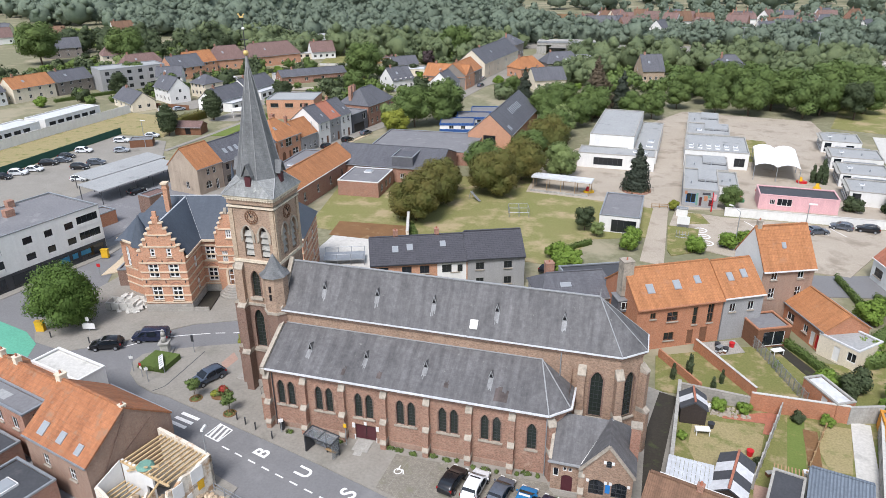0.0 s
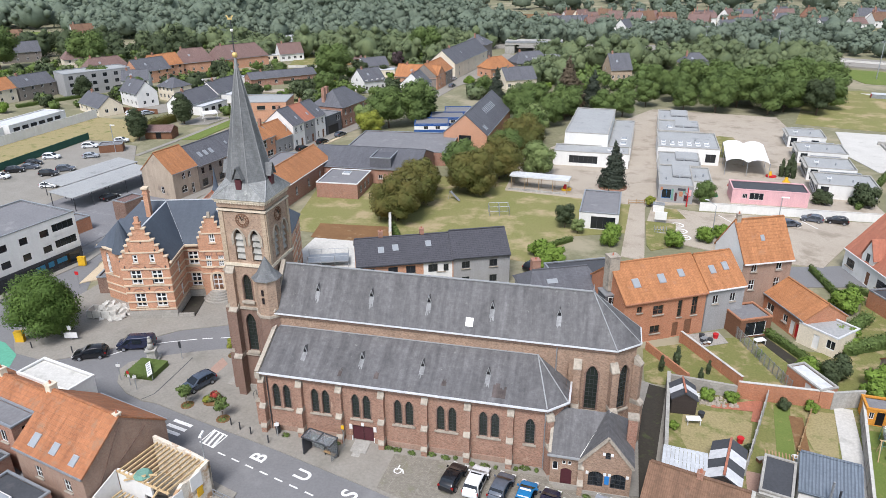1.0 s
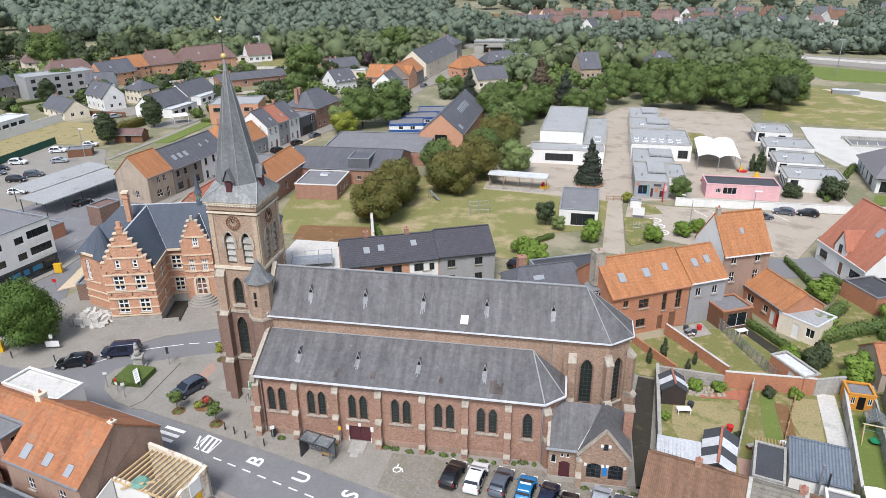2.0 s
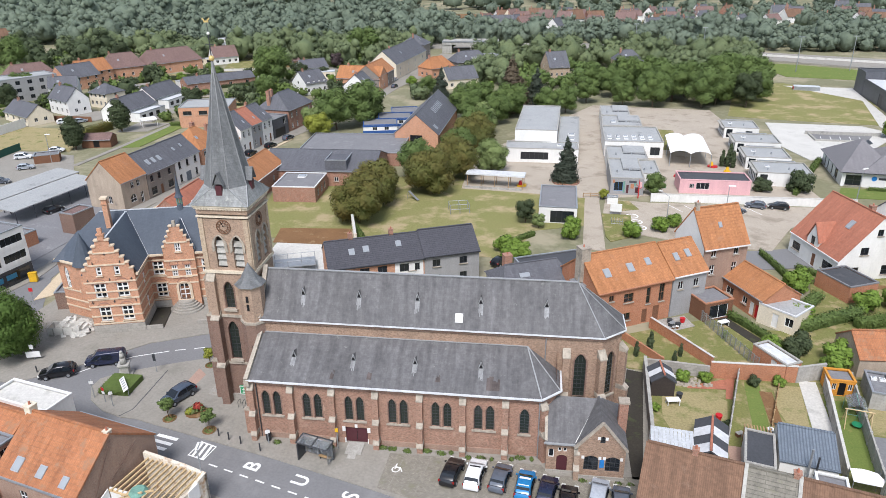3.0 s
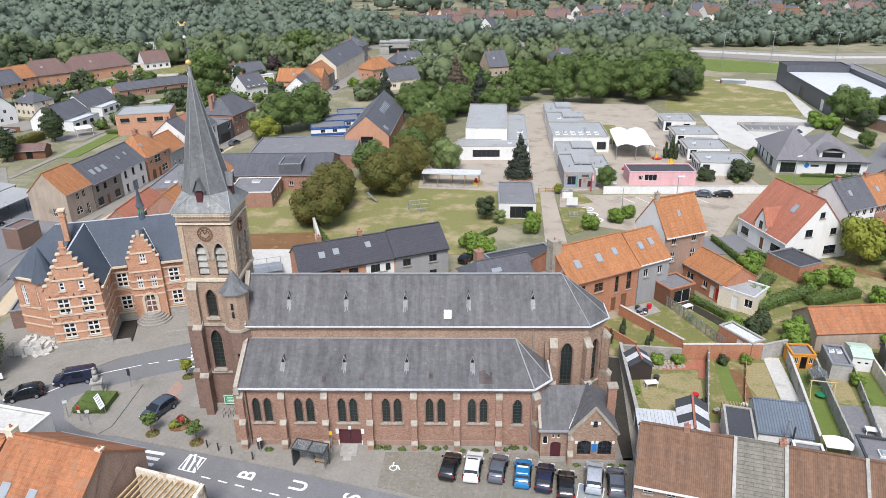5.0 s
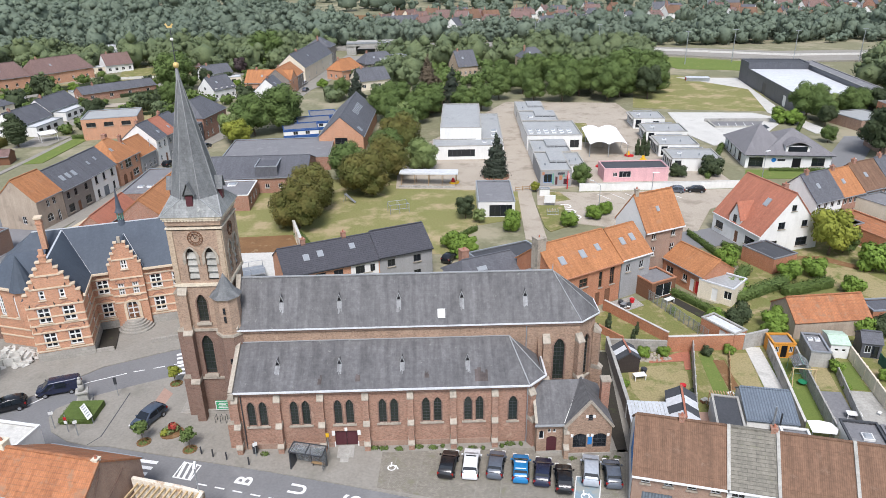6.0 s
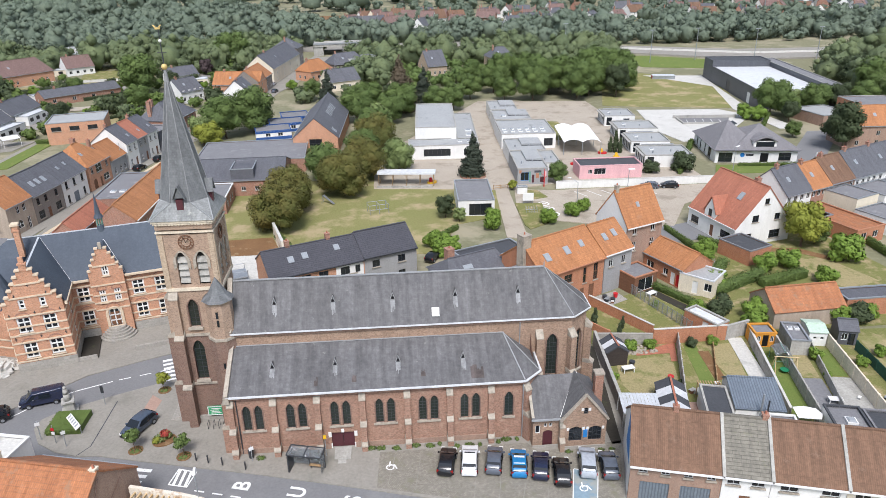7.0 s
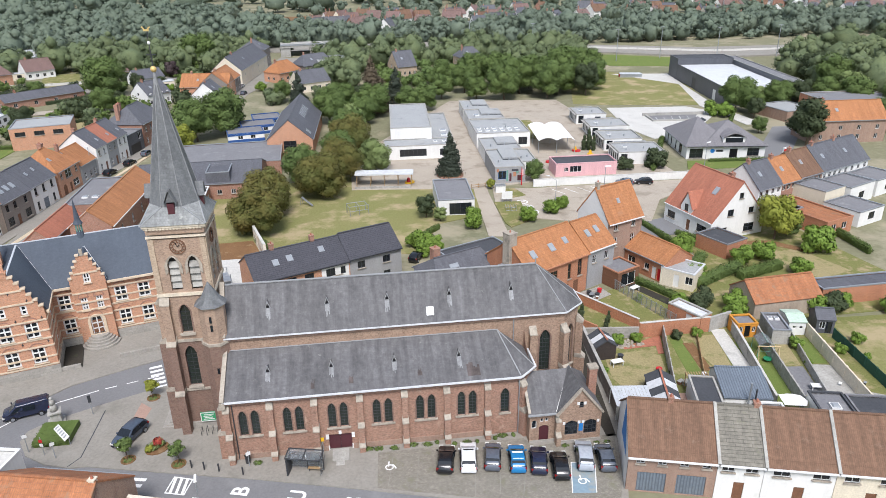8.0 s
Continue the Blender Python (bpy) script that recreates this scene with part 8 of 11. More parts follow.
for x, y, tr, L, W, H, R, wl, rf, hp, lb in (
    (-186, 129, 76, 10, 9, 4.8, 8.8, "render_white", "slate_grey", 0, "white gabled village house"), (-182.4, 140.9, 76, 16, 9, 5.0, 8.6, "render_cream", "tile_orange", 0, "row house with orange tiles"),
    (-178.2, 157.2, 76, 15, 9, 5.0, 8.4, "brick_grey", "slate_grey", 0, "brick row house with slate roof"), (-213, 222, 50, 18, 10, 5, 9, "render_cream", "tile_dull", 3, "cream house with a dull red roof"),
    (-262, 236, 50, 18, 10, 5, 9.5, "brick_grey", "slate_grey", 0, "brick house with a dark roof"), (-137.2, 160.2, -29, 13, 7.5, 5.0, 8.8, "render_white", "slate_grey", 0, "white gabled house with grey roof"),
    (-150, 178, 28, 10, 9, 4.8, 8, "render_white", "slate_grey", 0, "white house with grey roof"), (-128.5, 170.1, -20, 9, 8, 5.0, 7.6, "render_cream", "slate_grey", 3.5, "cream house with grey roof"),
    (-144.9, 147.7, -30, 17, 8, 2.8, 6, "render_cream", "slate_grey", 0, "cream bungalow with grey roof"), (-101.5, 147, 82, 16, 9, 3.4, 7, "render_white", "slate_grey", 0, "white bungalow with grey roof"),
    (-102.5, 168, 84, 17, 9, 3.4, 7, "render_white", "slate_grey", 0, "white bungalow with grey roof"), (-155, 196, 66, 15, 11, 5, 9.4, "brick_orange", "slate_grey", 0, "orange brick house with slate roof"),
    (-157, 210, 66, 14, 10, 5, 9.4, "brick_orange", "tile_orange", 0, "brick house with orange roof"), (-154, 224, 50, 16, 12, 4.6, 10, "brick_orange", "tile_dull", 3, "large brick house with dull red roof"),
    (-142, 236, 55, 26, 13, 4.6, 10, "brick_orange", "tile_dull", 3, "large brick house with dull red roof"), (-126, 268, 40, 12, 10, 3.4, 8, "render_white", "tile_dull", 0, "white gabled house with dull roof"),
    (-106, 199, 43, 28, 9, 3.0, 5.0, "brick_red", "slate_grey", 0, "long low brick building with grey roof"), (-56.5, 196, 54, 10, 9, 4.2, 8.2, "render_white", "slate_grey", 0, "white gabled village house"),
    (-48, 208, -6, 18, 10, 4.6, 8.6, "brick_orange", "tile_orange", 0, "house with an orange tiled roof"), (-30.5, 206, 84, 20, 10, 5.6, 9.6, "brick_grey", "tile_orange", 0, "street house with an orange roof"),
    (-31.0, 188, 84, 9, 9, 5, 9, "render_white", "slate_grey", 0, "white rendered street house"), (-28.6, 232, 83, 46, 12, 6.4, 11.5, "render_cream", "slate_grey", 0, "long cream street building with slate roof"),
    (-24.2, 279, 83, 12, 12, 8.5, 12.5, "brick_grey", "slate_grey", 5.5, "brick corner building with pyramid roof"), (-14, 236, 50, 13, 9, 4, 8, "brick_orange", "tile_orange", 3, "brick house with orange roof"),
    (-4, 212, 30, 13, 10, 3.6, 7.6, "render_cream", "slate_grey", 0, "cream gabled village house"), (-5, 250, 30, 16, 10, 4.6, 8.6, "brick_grey", "slate_grey", 3, "brick house with slate roof"),
    (35.5, 239, 20, 9, 11, 4.5, 10.2, "brick_yellow", "slate_grey", 0, "yellow brick gabled house in the wood"), (65, 251, 12, 11, 11, 5.5, 9.5, "brick_yellow", "slate_grey", 3.5, "yellow brick hipped house in the wood"),
    (-72, 240, 40, 12, 9, 3, 6, "render_white", "slate_grey", 0, "white house with pale roof"), (-90, 262, 30, 9, 5, 2.6, 3.6, "wood", "tile_dull", 0, "wooden village garden house"),
    (95.1, 60.2, 24, 7.6, 9, 5.2, 9.4, "render_white", "slate_grey", 0, "white house with blue-grey slates"), (102.1, 63.3, 24, 6.2, 9, 5.2, 9.2, "brick_red", "tile_orange", 0, "brick house with orange tiles"),
    (107.8, 65.9, 24, 7.7, 9.5, 5.4, 9.6, "brick_brown", "tile_brown", 0, "brown brick house with brown tiles"), (114.9, 69.0, 24, 7.6, 9.5, 5.4, 9.8, "render_white", "slate_grey", 0, "white house with dark slates"),
    (121.9, 72.1, 24, 10, 9.5, 5.4, 9.8, "render_white", "slate_grey", 0, "white house with dark slates"), (139.2, 108.4, -3, 21, 10, 6.2, 10.4, "brick_brown", "tile_orange", 0, "brown brick farmhouse with an orange roof"),
    (-178, 194, 57, 18, 9, 5.5, 9.6, "render_cream", "tile_dull", 3, "cream house with a dull red roof")):
    house("village_house", lb, x, y, tr, L, W, H, R, wl, rf, W2(L) if H > 4.1 else W1s(L), {}, [(L * 0.2, W * 0.5, R + 0.8)], [(L * 0.35, 0.5, "S", 0.8, 1.1)] if H > 4.1 else [], hip=hp, group=V, sill="")
block("flats", "pale grey three-storey apartment block", -165.8, 166.5, 57, 25, 12, 8.6, "render_grey", "bitumen_pale", {"S": [(2.5 + 4.2 * i, z, 1.6, 1.4) for i in range(6) for z in (0.8, 3.5, 6.2)]}, frame="dark_metal")
block("modern_house", "white modern flat-roofed house", -139, 300, 50, 20, 10, 5.2, "render_white", "roof_white", {"S": row(1.0, 2.0, 1.6, 4, 9, 15)}, frame="dark_metal")
block("modern_house", "white cubic house with small windows", 3, 252, 30, 14, 10, 6.6, "render_white", "bitumen_pale", {"S": row(1.0, 1.2, 1.3, 3, 7, 11) + row(4, 1.2, 1.3, 3, 7, 11), "W": row(4, 1.2, 1.3, 3, 7)}, frame="dark_metal")
block("garage_row", "row of white garages with dark doors", -150, 250, 45, 18, 6, 2.6, "render_cream", "bitumen_pale", {}, {"S": [(2 + 3 * i, 0, 2.3, 2.0, "rect", "dark_metal") for i in range(6)]})
for x, y, tr, L, W, H, wl in ((95.2, 52.4, 22, 7, 7.4, 3.0, "brick_terra"), (108.6, 58.6, 24, 7, 7.0, 4.6, "render_cream"), (116.4, 61.5, 24, 9, 7, 4.0, "render_white"), (110.5, 50.5, 22, 8, 7.5, 3.0, "render_white"), (126, 66, 24, 9, 7, 3.6, "render_white")):
    block("back_extension", "flat-roofed back extension of a street house", x, y, tr, L, W, H, wl, "bitumen", {"S": row(0.9, 2.0, 1.5, L * 0.5)}, frame="dark_metal", group="back extensions")
# far village rows beyond the woods
rn = random.Random(21)
for i in range(96):
    if i < 34:
        x, y = rn.uniform(-12, 130), rn.uniform(408, 500)
    elif i < 86:
        x, y = rn.uniform(140, 420), rn.uniform(430, 560)
    else:
        x, y = rn.uniform(-420, -280), rn.uniform(255, 330)
    wl = rn.choice(("render_white", "brick_red", "render_cream", "render_white", "render_white"))
    rf = rn.choice(("tile_dull", "slate_grey", "slate_grey", "tile_dull", "tile_brown"))
    L = rn.uniform(9, 15)
    house("far_house", {"r": "far rendered village house", "b": "far brick village house"}[wl[0]] + " with pitched roof", x, y, rn.uniform(-40, 60), L, 9, rn.uniform(3.4, 5.6), rn.uniform(8, 10), wl, rf, {"S": row(0.9, 1.3, 1.3, 2, L - 2) + row(3.0, 1.0, 1.0, 4), "W": row(1, 1.2, 1.2, 3)}, {}, [(2, 4.5, 10.6)], [], group="far village houses", sill="")
# concrete bridge of the motorway
b = thing("bridge", "pale concrete motorway bridge over the street", "bridge", -20, 316, 0, 4)
part("deck", boxes((0, -2, 4.4, 30, 14, 5.6)), "concrete", b)
part("parapet", boxes((0, -2.3, 5.6, 30, -2.0, 6.4)), "zinc", b)
part("abutment", boxes((0, -1.5, -0.2, 5, 14, 4.4)), "concrete", b)
part("abutment", boxes((15, -1.5, -0.2, 30, 14, 4.4)), "concrete", b)
for i, (x, y) in enumerate(((141.7, 262.5), (165, 266), (190, 258), (222, 260), (110, 300), (80, 318))):
    t = thing("street_lamp", "tall grey motorway lamp mast", "street lamp", x, y, 0.6, 0, "motorway lamps")
    part("mast", tube(bmesh.new(), (0, 0, -1.0), (0, 0, 14), 0.22, 8, 0.12), "zinc", t)
    part("lamp_head", boxes((-1.2, -0.2, 13.9, 1.2, 0.2, 14.15)), "zinc", t)

for i, (x0, y0, x1, y1) in enumerate(((120, 318, 162, 297), (162, 297, 200, 279), (200, 279, 300, 277))):
    rl = thing("crash_barrier", "pale concrete central barrier of the motorway", "barrier", x0, y0, 0.6, math.degrees(math.atan2(y1 - y0, x1 - x0)))
    part("barrier_wall", boxes((0, -0.3, 0, math.dist((x0, y0), (x1, y1)), 0.3, 0.9, 0.1)), "white_concrete", rl)
ct = thing("skip_container", "grey sheeted container on the far field", "container", 127, 219, 0, -12)
part("container_body", boxes((0, 0, 0, 9, 3.2, 1.4)), "zinc", ct)
part("container_cover", boxes((-0.1, -0.1, 1.4, 9.1, 3.3, 1.6, 0.5)), "poly", ct)
part("end_panel", boxes((-0.15, 0.2, 0.2, -0.02, 3.0, 1.3)), "sign_red", ct)
block("orange_annex", "brick back extension with a flat orange roof", 101.2, 46.8, 19, 7.3, 13.5, 3.0, "brick_terra", "tile_old", {"S": row(0.9, 1.4, 1.3, 2.0, 5.0)}, edge="brick_terra")
block("brick_workshop", "large orange brick workshop with a flat roof", 158, 131, -3, 24, 14, 6.4, "brick_terra", "bitumen", {"S": row(2.6, 1.4, 1.6, 4, 9, 14, 19)}, edge="concrete")
block("low_store", "low brick store with a grey flat roof", 147.5, 133, 12, 12, 13, 3.2, "brick_brown", "bitumen_pale", {}, {"S": [(4, 0.05, 2.6, 2.4, "rect", "dark_metal")]})
pl = thing("advert_pillar", "white and red advertising pillar by the road", "sign", 121.0, 92.0, 0, 20)
part("pillar", boxes((-0.7, -0.2, 0, 0.7, 0.2, 4.2)), "white_paint", pl)
part("red_panel", boxes((-0.72, -0.215, 2.6, 0.72, -0.202, 3.9)), "sign_red", pl)

# ---- gardens behind the brown terrace ----
sheet("lawn", "patchy dry garden lawns behind the terrace", [(43.8, -0.5), (45.2, 18.5), (66.8, 19), (80, 19), (104, 18), (104, -18), (66, -9.5)], 0.0, "lawn", category="lawn")
sheet("lawn", "dry back gardens of the orange terrace", [(42.5, 18.9), (42.5, 27), (53, 32), (58, 34), (64, 31), (70, 31), (76, 50), (98, 56), (104, 20), (66, 19.3)], 0.0, "lawn", category="lawn")
sheet("path", "dark garden path beside a vine hedge", [(55.8, 37.0), (57.0, 37.6), (65.0, 23.6), (63.4, 22.4)], 0.045, "moss", category="path")
sheet("patio", "grey paved patio behind the orange house", [(49.5, 28.6), (54, 31), (53, 34), (48, 31.8)], 0.05, "pavement", category="patio")
sheet("garden_path", "white paved garden path", [(64.0, 18.4), (66.0, 18.2), (64.6, 8.6), (63.2, 2.5), (60.5, 2.8), (62.4, 8.6)], 0.06, "white_concrete", category="path")
sheet("garden_path", "red paved garden corner", [(55.2, 17.7), (56.2, 17.7), (54.9, 13.4), (54.1, 13.4), (54.6, 15.4), (50, 15.2), (50, 15.6)], 0.05, "tile_red", category="path")
sheet("soil_bed", "bare reddish garden soil", [(58.5, 15.5), (60, 15.4), (59.3, 8.5), (58.0, 8.8)], 0.04, "soil", category="soil")
sheet("patio", "grey paved yards behind the row houses", [(66.5, -2), (71, 4), (78, 0), (86, -2), (92, -12), (66, -9)], 0.05, "concrete", category="patio")
sheet("yard", "brown paved strip between the sheds", [(51.6, -0.6), (53.2, -1.0), (54.2, 4.4), (52.2, 4.6)], 0.05, "red_paving", category="yard")
fence_wall("garden_wall", "grey weathered brick wall along the alley", (43.6, -1.2), (45.2, 18.8), 2.0, "brick_grey", 0.3, "concrete", 3.2)
fence_wall("garden_wall", "pale stone garden wall with plants", (45.2, 18.8), (53.1, 17.9), 1.7, "stone_grey", 0.35, "", 4)
fence_wall("garden_wall", "orange brick garden wall with white coping", (53.2, 17.9), (63.5, 18.0), 2.3, "brick_terra", 0.25, "white_concrete", 5.2)
fence_wall("garden_wall", "pale concrete garden wall", (63.6, 18.0), (67.2, 19.2), 2.2, "concrete", 0.25, "concrete", 3)
fence_wall("garden_fence", "grey concrete plank fence between gardens", (52.0, 4.0), (56.5, 17.7), 1.8, "concrete", 0.1, "", 1.9, category="fence")
fence_wall("garden_fence", "low timber fence between gardens", (56.0, 3.4), (61.5, 17.6), 0.7, "wood", 0.06, "", 2.0, category="fence")
fence_wall("garden_wall", "white painted garden wall", (67.0, 19.0), (62.6, 0.0), 1.8, "concrete", 0.2, "white_concrete", 3)
fence_wall("garden_wall", "pale concrete garden wall between narrow plots", (69.9, 18.2), (65.2, -3.4), 1.8, "concrete", 0.18, "", 3)
fence_wall("garden_wall", "pale rendered long garden wall", (76.6, 16.2), (72.9, -5.5), 1.9, "render_cream", 0.2, "", 3)
fence_wall("garden_fence", "green mesh garden fence", (79.6, 13.6), (77.8, -4), 1.5, "fence_green", 0.05, "", 2.4, category="fence")
fence_wall("garden_wall", "low concrete garden wall", (73.8, 14.8), (69.0, -1.5), 1.2, "concrete", 0.15, "", 3)
fence_wall("garden_wall", "orange brick garden wall behind the terrace", (47.6, 30.0), (54.0, 20.2), 1.6, "brick_terra", 0.22, "white_concrete", 4)
fence_wall("garden_wall", "orange brick garden wall beside the church", (43.0, 26.8), (47.8, 20.0), 1.2, "brick_terra", 0.22, "", 4)
f = thing("metal_fence", "grey metal slat fence with posts", "fence", 54.9, 33.6, 0, -70)
for i in range(15):
    part("post", boxes((i * 1.0 - 0.04, -0.04, 0, i * 1.0 + 0.04, 0.04, 1.8)), "zinc", f)
    if i < 14:
        for k in range(6):
            part("bar", boxes((i * 1.0 + 0.12 + k * 0.15, -0.012, 0.1, i * 1.0 + 0.15 + k * 0.15, 0.012, 1.7)), "zinc", f)
        part("rail", boxes((i * 1.0 + 0.04, -0.015, 1.62, i * 1.0 + 0.96, 0.015, 1.68)), "zinc", f)


def shed(name, label, x, y, turn, L, W, H, R, wall, roof, door="", win=(), category="shed"):
    return house(name, label, x, y, turn, L, W, H, R, wall, roof, {"S": [w for w in win]}, {"S": [(L * 0.7, 0.02, 0.8, 1.8, "rect", door)]} if door else {}, [], [], over=0.15, gutter="", sill="", category=category)


s = shed("garden_shed", "black timber garden shed with white roof stripes", 48.0, 13.2, 92, 3.0, 2.8, 2.0, 2.9, "wood_dark", "bitumen_dark", "black_gloss")
part("white_stripe", slab(bmesh.new(), [(0.9, -0.14, 2.1), (1.9, -0.14, 2.1), (1.9, 1.36, 3.07), (0.9, 1.36, 3.07)], 0.02), "roof_white", s)
part("white_stripe", slab(bmesh.new(), [(1.9, 2.94, 2.1), (0.9, 2.94, 2.1), (0.9, 1.44, 3.07), (1.9, 1.44, 3.07)], 0.02), "roof_white", s)
part("ridge_tiles", strip(bmesh.new(), (-0.1, 1.4, 3.13), (3.1, 1.4, 3.13), 0.22, 0.12), "tile_red", s)
s = shed("garden_shed", "shed with a roof in black and white stripes", 50.6, -0.6, 76, 6.0, 3.2, 2.0, 2.9, "wood_dark", "bitumen_dark")
for k in (0, 2):
    x0, x1 = k * 1.5 - 0.1, k * 1.5 + 1.4
    part("white_stripe", slab(bmesh.new(), [(x0, -0.16, 2.09), (x1, -0.16, 2.09), (x1, 1.56, 3.06), (x0, 1.56, 3.06)], 0.02), "roof_white", s)
    part("white_stripe", slab(bmesh.new(), [(x1, 3.36, 2.09), (x0, 3.36, 2.09), (x0, 1.64, 3.06), (x1, 1.64, 3.06)], 0.02), "roof_white", s)
part("ridge_tiles", strip(bmesh.new(), (-0.1, 1.6, 3.13), (6.1, 1.6, 3.13), 0.24, 0.12), "tile_red", s)
g = thing("greenhouse", "corrugated clear plastic lean-to roof", "greenhouse", 43.3, 0.6, 0, -7)
for i in range(11):
    part("roof_sheet", slab(bmesh.new(), [(i * 0.4, 0, 2.05), (i * 0.4 + 0.37, 0, 2.05), (i * 0.4 + 0.37, 3.5, 2.4), (i * 0.4, 3.5, 2.4)], 0.02), "poly", g)
for y, z in ((0.1, 2.0), (1.7, 2.15), (3.3, 2.32)):
    part("rafter", boxes((0, y, z - 0.08, 4.4, y + 0.08, z)), "white_paint", g)
for i in range(3):
    for k in (0.1, 3.3):
        part("post", boxes((i * 2.1, k, 0, i * 2.1 + 0.09, k + 0.09, 2.05)), "white_paint", g)
part("side_panel", boxes((0, 0.0, 0, 4.4, 0.05, 1.9)), "concrete", g)
block("annex", "low annex with a black flat roof", 54.9, -2.0, 75, 5.7, 2.9, 2.8, "render_white", "bitumen_dark", edge="concrete", lip=0.1)
pg = thing("pergola", "weathered timber slat pergola behind the annex", "pergola", 53.6, 3.9, 0, -8)
for i in range(9):
    part("slat", boxes((i * 0.32, 0, 2.3, i * 0.32 + 0.12, 1.7, 2.38)), "wood", pg)
for x, y in ((0.05, 0.1), (2.6, 0.1), (0.05, 1.5), (2.6, 1.5)):
    part("post", boxes((x, y, 0, x + 0.09, y + 0.09, 2.3)), "wood", pg)
w = house("workshop", "workshop with a blue-grey corrugated roof", 55.8, -0.4, -12, 5.3, 6.2, 2.5, 3.5, "render_white", "corrugated", {"S": row(1.2, 0.6, 0.7, 3.4, 4.2)}, {}, [], [], ridge=0.78, over=0.15, gutter="", category="workshop")
part("flue", tube(bmesh.new(), (2.5, -0.5, 1.5), (2.5, -0.5, 5.0), 0.12, 8), "zinc", w)
part("flue", tube(bmesh.new(), (3.2, -0.5, 1.5), (3.2, -0.5, 4.2), 0.1, 8), "dark_metal", w)
block("annex", "white rear extension with a grey flat roof", 57.4, -6.0, -13, 2.8, 3.6, 3.3, "render_white", "bitumen", {"N": row(1.4, 0.7, 0.8, 0.9, 1.9)}, edge="white_paint")
block("annex", "dark flat-roofed rear extension with a roof light", 63.6, -8.6, -13, 3.7, 7.4, 3.2, "render_white", "bitumen", domes=((2.0, 4.8, 0.55),), edge="bitumen_dark")
block("annex", "dark flat-roofed rear extension", 67.4, -9.6, -13, 5.0, 7.2, 3.2, "render_white", "bitumen_dark", edge="bitumen")
block("orange_shed", "orange wooden playhouse with a grey flat roof", 66.4, 15.7, -4, 2.9, 2.7, 2.2, "wood_orange", "bitumen", {"S": row(0.8, 0.5, 0.9, 0.6, 2.4)}, {"S": [(1.5, 0.05, 0.8, 1.8, "rect", "black_gloss")]}, edge="wood_orange", category="shed")
block("garden_shed", "grey concrete shed with dark roof lights", 70.2, 13.4, -12, 2.4, 4.9, 2.3, "concrete", "bitumen", domes=((0.75, 3.4, 0.32), (1.65, 3.4, 0.32)), category="shed")
shed("garden_shed", "white shed with a pale green roof", 73.9, 15.4, -12, 2.3, 3.5, 2.0, 2.4, "white_paint", "roof_mint", "", [(0.8, 1.0, 0.5, 0.4), (1.7, 1.0, 0.5, 0.4)])
shed("summer_house", "blue-grey summer house with white glazed door", 78.0, 15.3, -16, 2.4, 3.0, 2.1, 3.1, "clad_dark", "slate_grey", "pane", [(0.8, 0.7, 0.8, 1.1)])
house("old_barn", "old barn with patched orange pantile roof", 71.4, 20.0, 4, 11.0, 6.4, 2.6, 4.9, "render_tan", "tile_old", {}, {}, [], [], over=0.2, gutter="", category="barn")
block("long_shed", "long low shed with a slate-grey roof", 83.6, 22.4, 2, 16, 3.6, 2.9, "brick_terra", "slate_grey", edge="zinc", category="shed")
block("garage", "terracotta garage with a white flat roof and white door", 64.2, 18.9, 118, 5.6, 2.4, 2.5, "brick_terra", "roof_white", {}, {"N": [(3.6, 0.05, 1.0, 2.0, "rect", "white_paint")]}, edge="concrete", category="garage")
block("annex", "flat dark annex of the white house", 78.2, 40.6, 24, 5.4, 6.6, 2.8, "brick_terra", "bitumen_dark", edge="bitumen")
# green play frame, swing, trampoline ring
g = thing("play_house_frame", "green-framed glass cold house", "greenhouse", 66.6, 10.6, 0, -14)
for x in (0, 2.0):
    for y in (0, 2.6):
        part("post", tube(bmesh.new(), (x, y, 0), (x, y, 1.8), 0.04, 6), "patina", g)
part("glass_roof", slab(slab(bmesh.new(), [(0, 0, 1.8), (1, 0, 2.4), (1, 2.6, 2.4), (0, 2.6, 1.8)][::-1], 0.02), [(2, 0, 1.8), (1, 0, 2.4), (1, 2.6, 2.4), (2, 2.6, 1.8)], 0.02), "shelter_glass", g)
part("rail", strip(strip(strip(bmesh.new(), (0, 0, 1.0), (2, 0, 1.0), .04, .04), (0, 0, 1.8), (2, 0, 1.8), .05, .05), (1, 0, 2.4), (1, 2.6, 2.4), .06, .06), "patina", g)
s = thing("swing", "wooden garden swing frame with a round green seat", "swing", 66.1, 9.9, 0, -12)
for x in (0, 2.6):
    for k in (-0.9, 0.9):
        part("leg", tube(bmesh.new(), (x, k, 0), (x, 0, 2.2), 0.05, 6), "beam", s)
part("beam", tube(bmesh.new(), (-0.2, 0, 2.2), (2.8, 0, 2.2), 0.06, 6), "beam", s)
part("seat", tube(bmesh.new(), (1.3, -0.2, 0.45), (1.3, -0.2, 0.52), 0.55, 16), "plastic_green", s)
for k in (-0.4, 0.4):
    part("rope", tube(bmesh.new(), (1.3 + k, -0.2, 0.5), (1.3, 0, 2.2), 0.015, 5), "plastic_green", s)
p = thing("shade_sail", "white cloth shade sail between poles", "shade sail", 62.0, -2.4, 0, -12)
bm = bmesh.new()
gg = [[bm.verts.new((x * 0.58 * (1 - 0.08 * abs(y - 2)), y * 0.58 * (1 - 0.05 * abs(x - 2.5)), 2.3 - 0.25 * math.sin(math.pi * x / 5) * math.sin(math.pi * y / 4))) for x in range(6)] for y in range(5)]
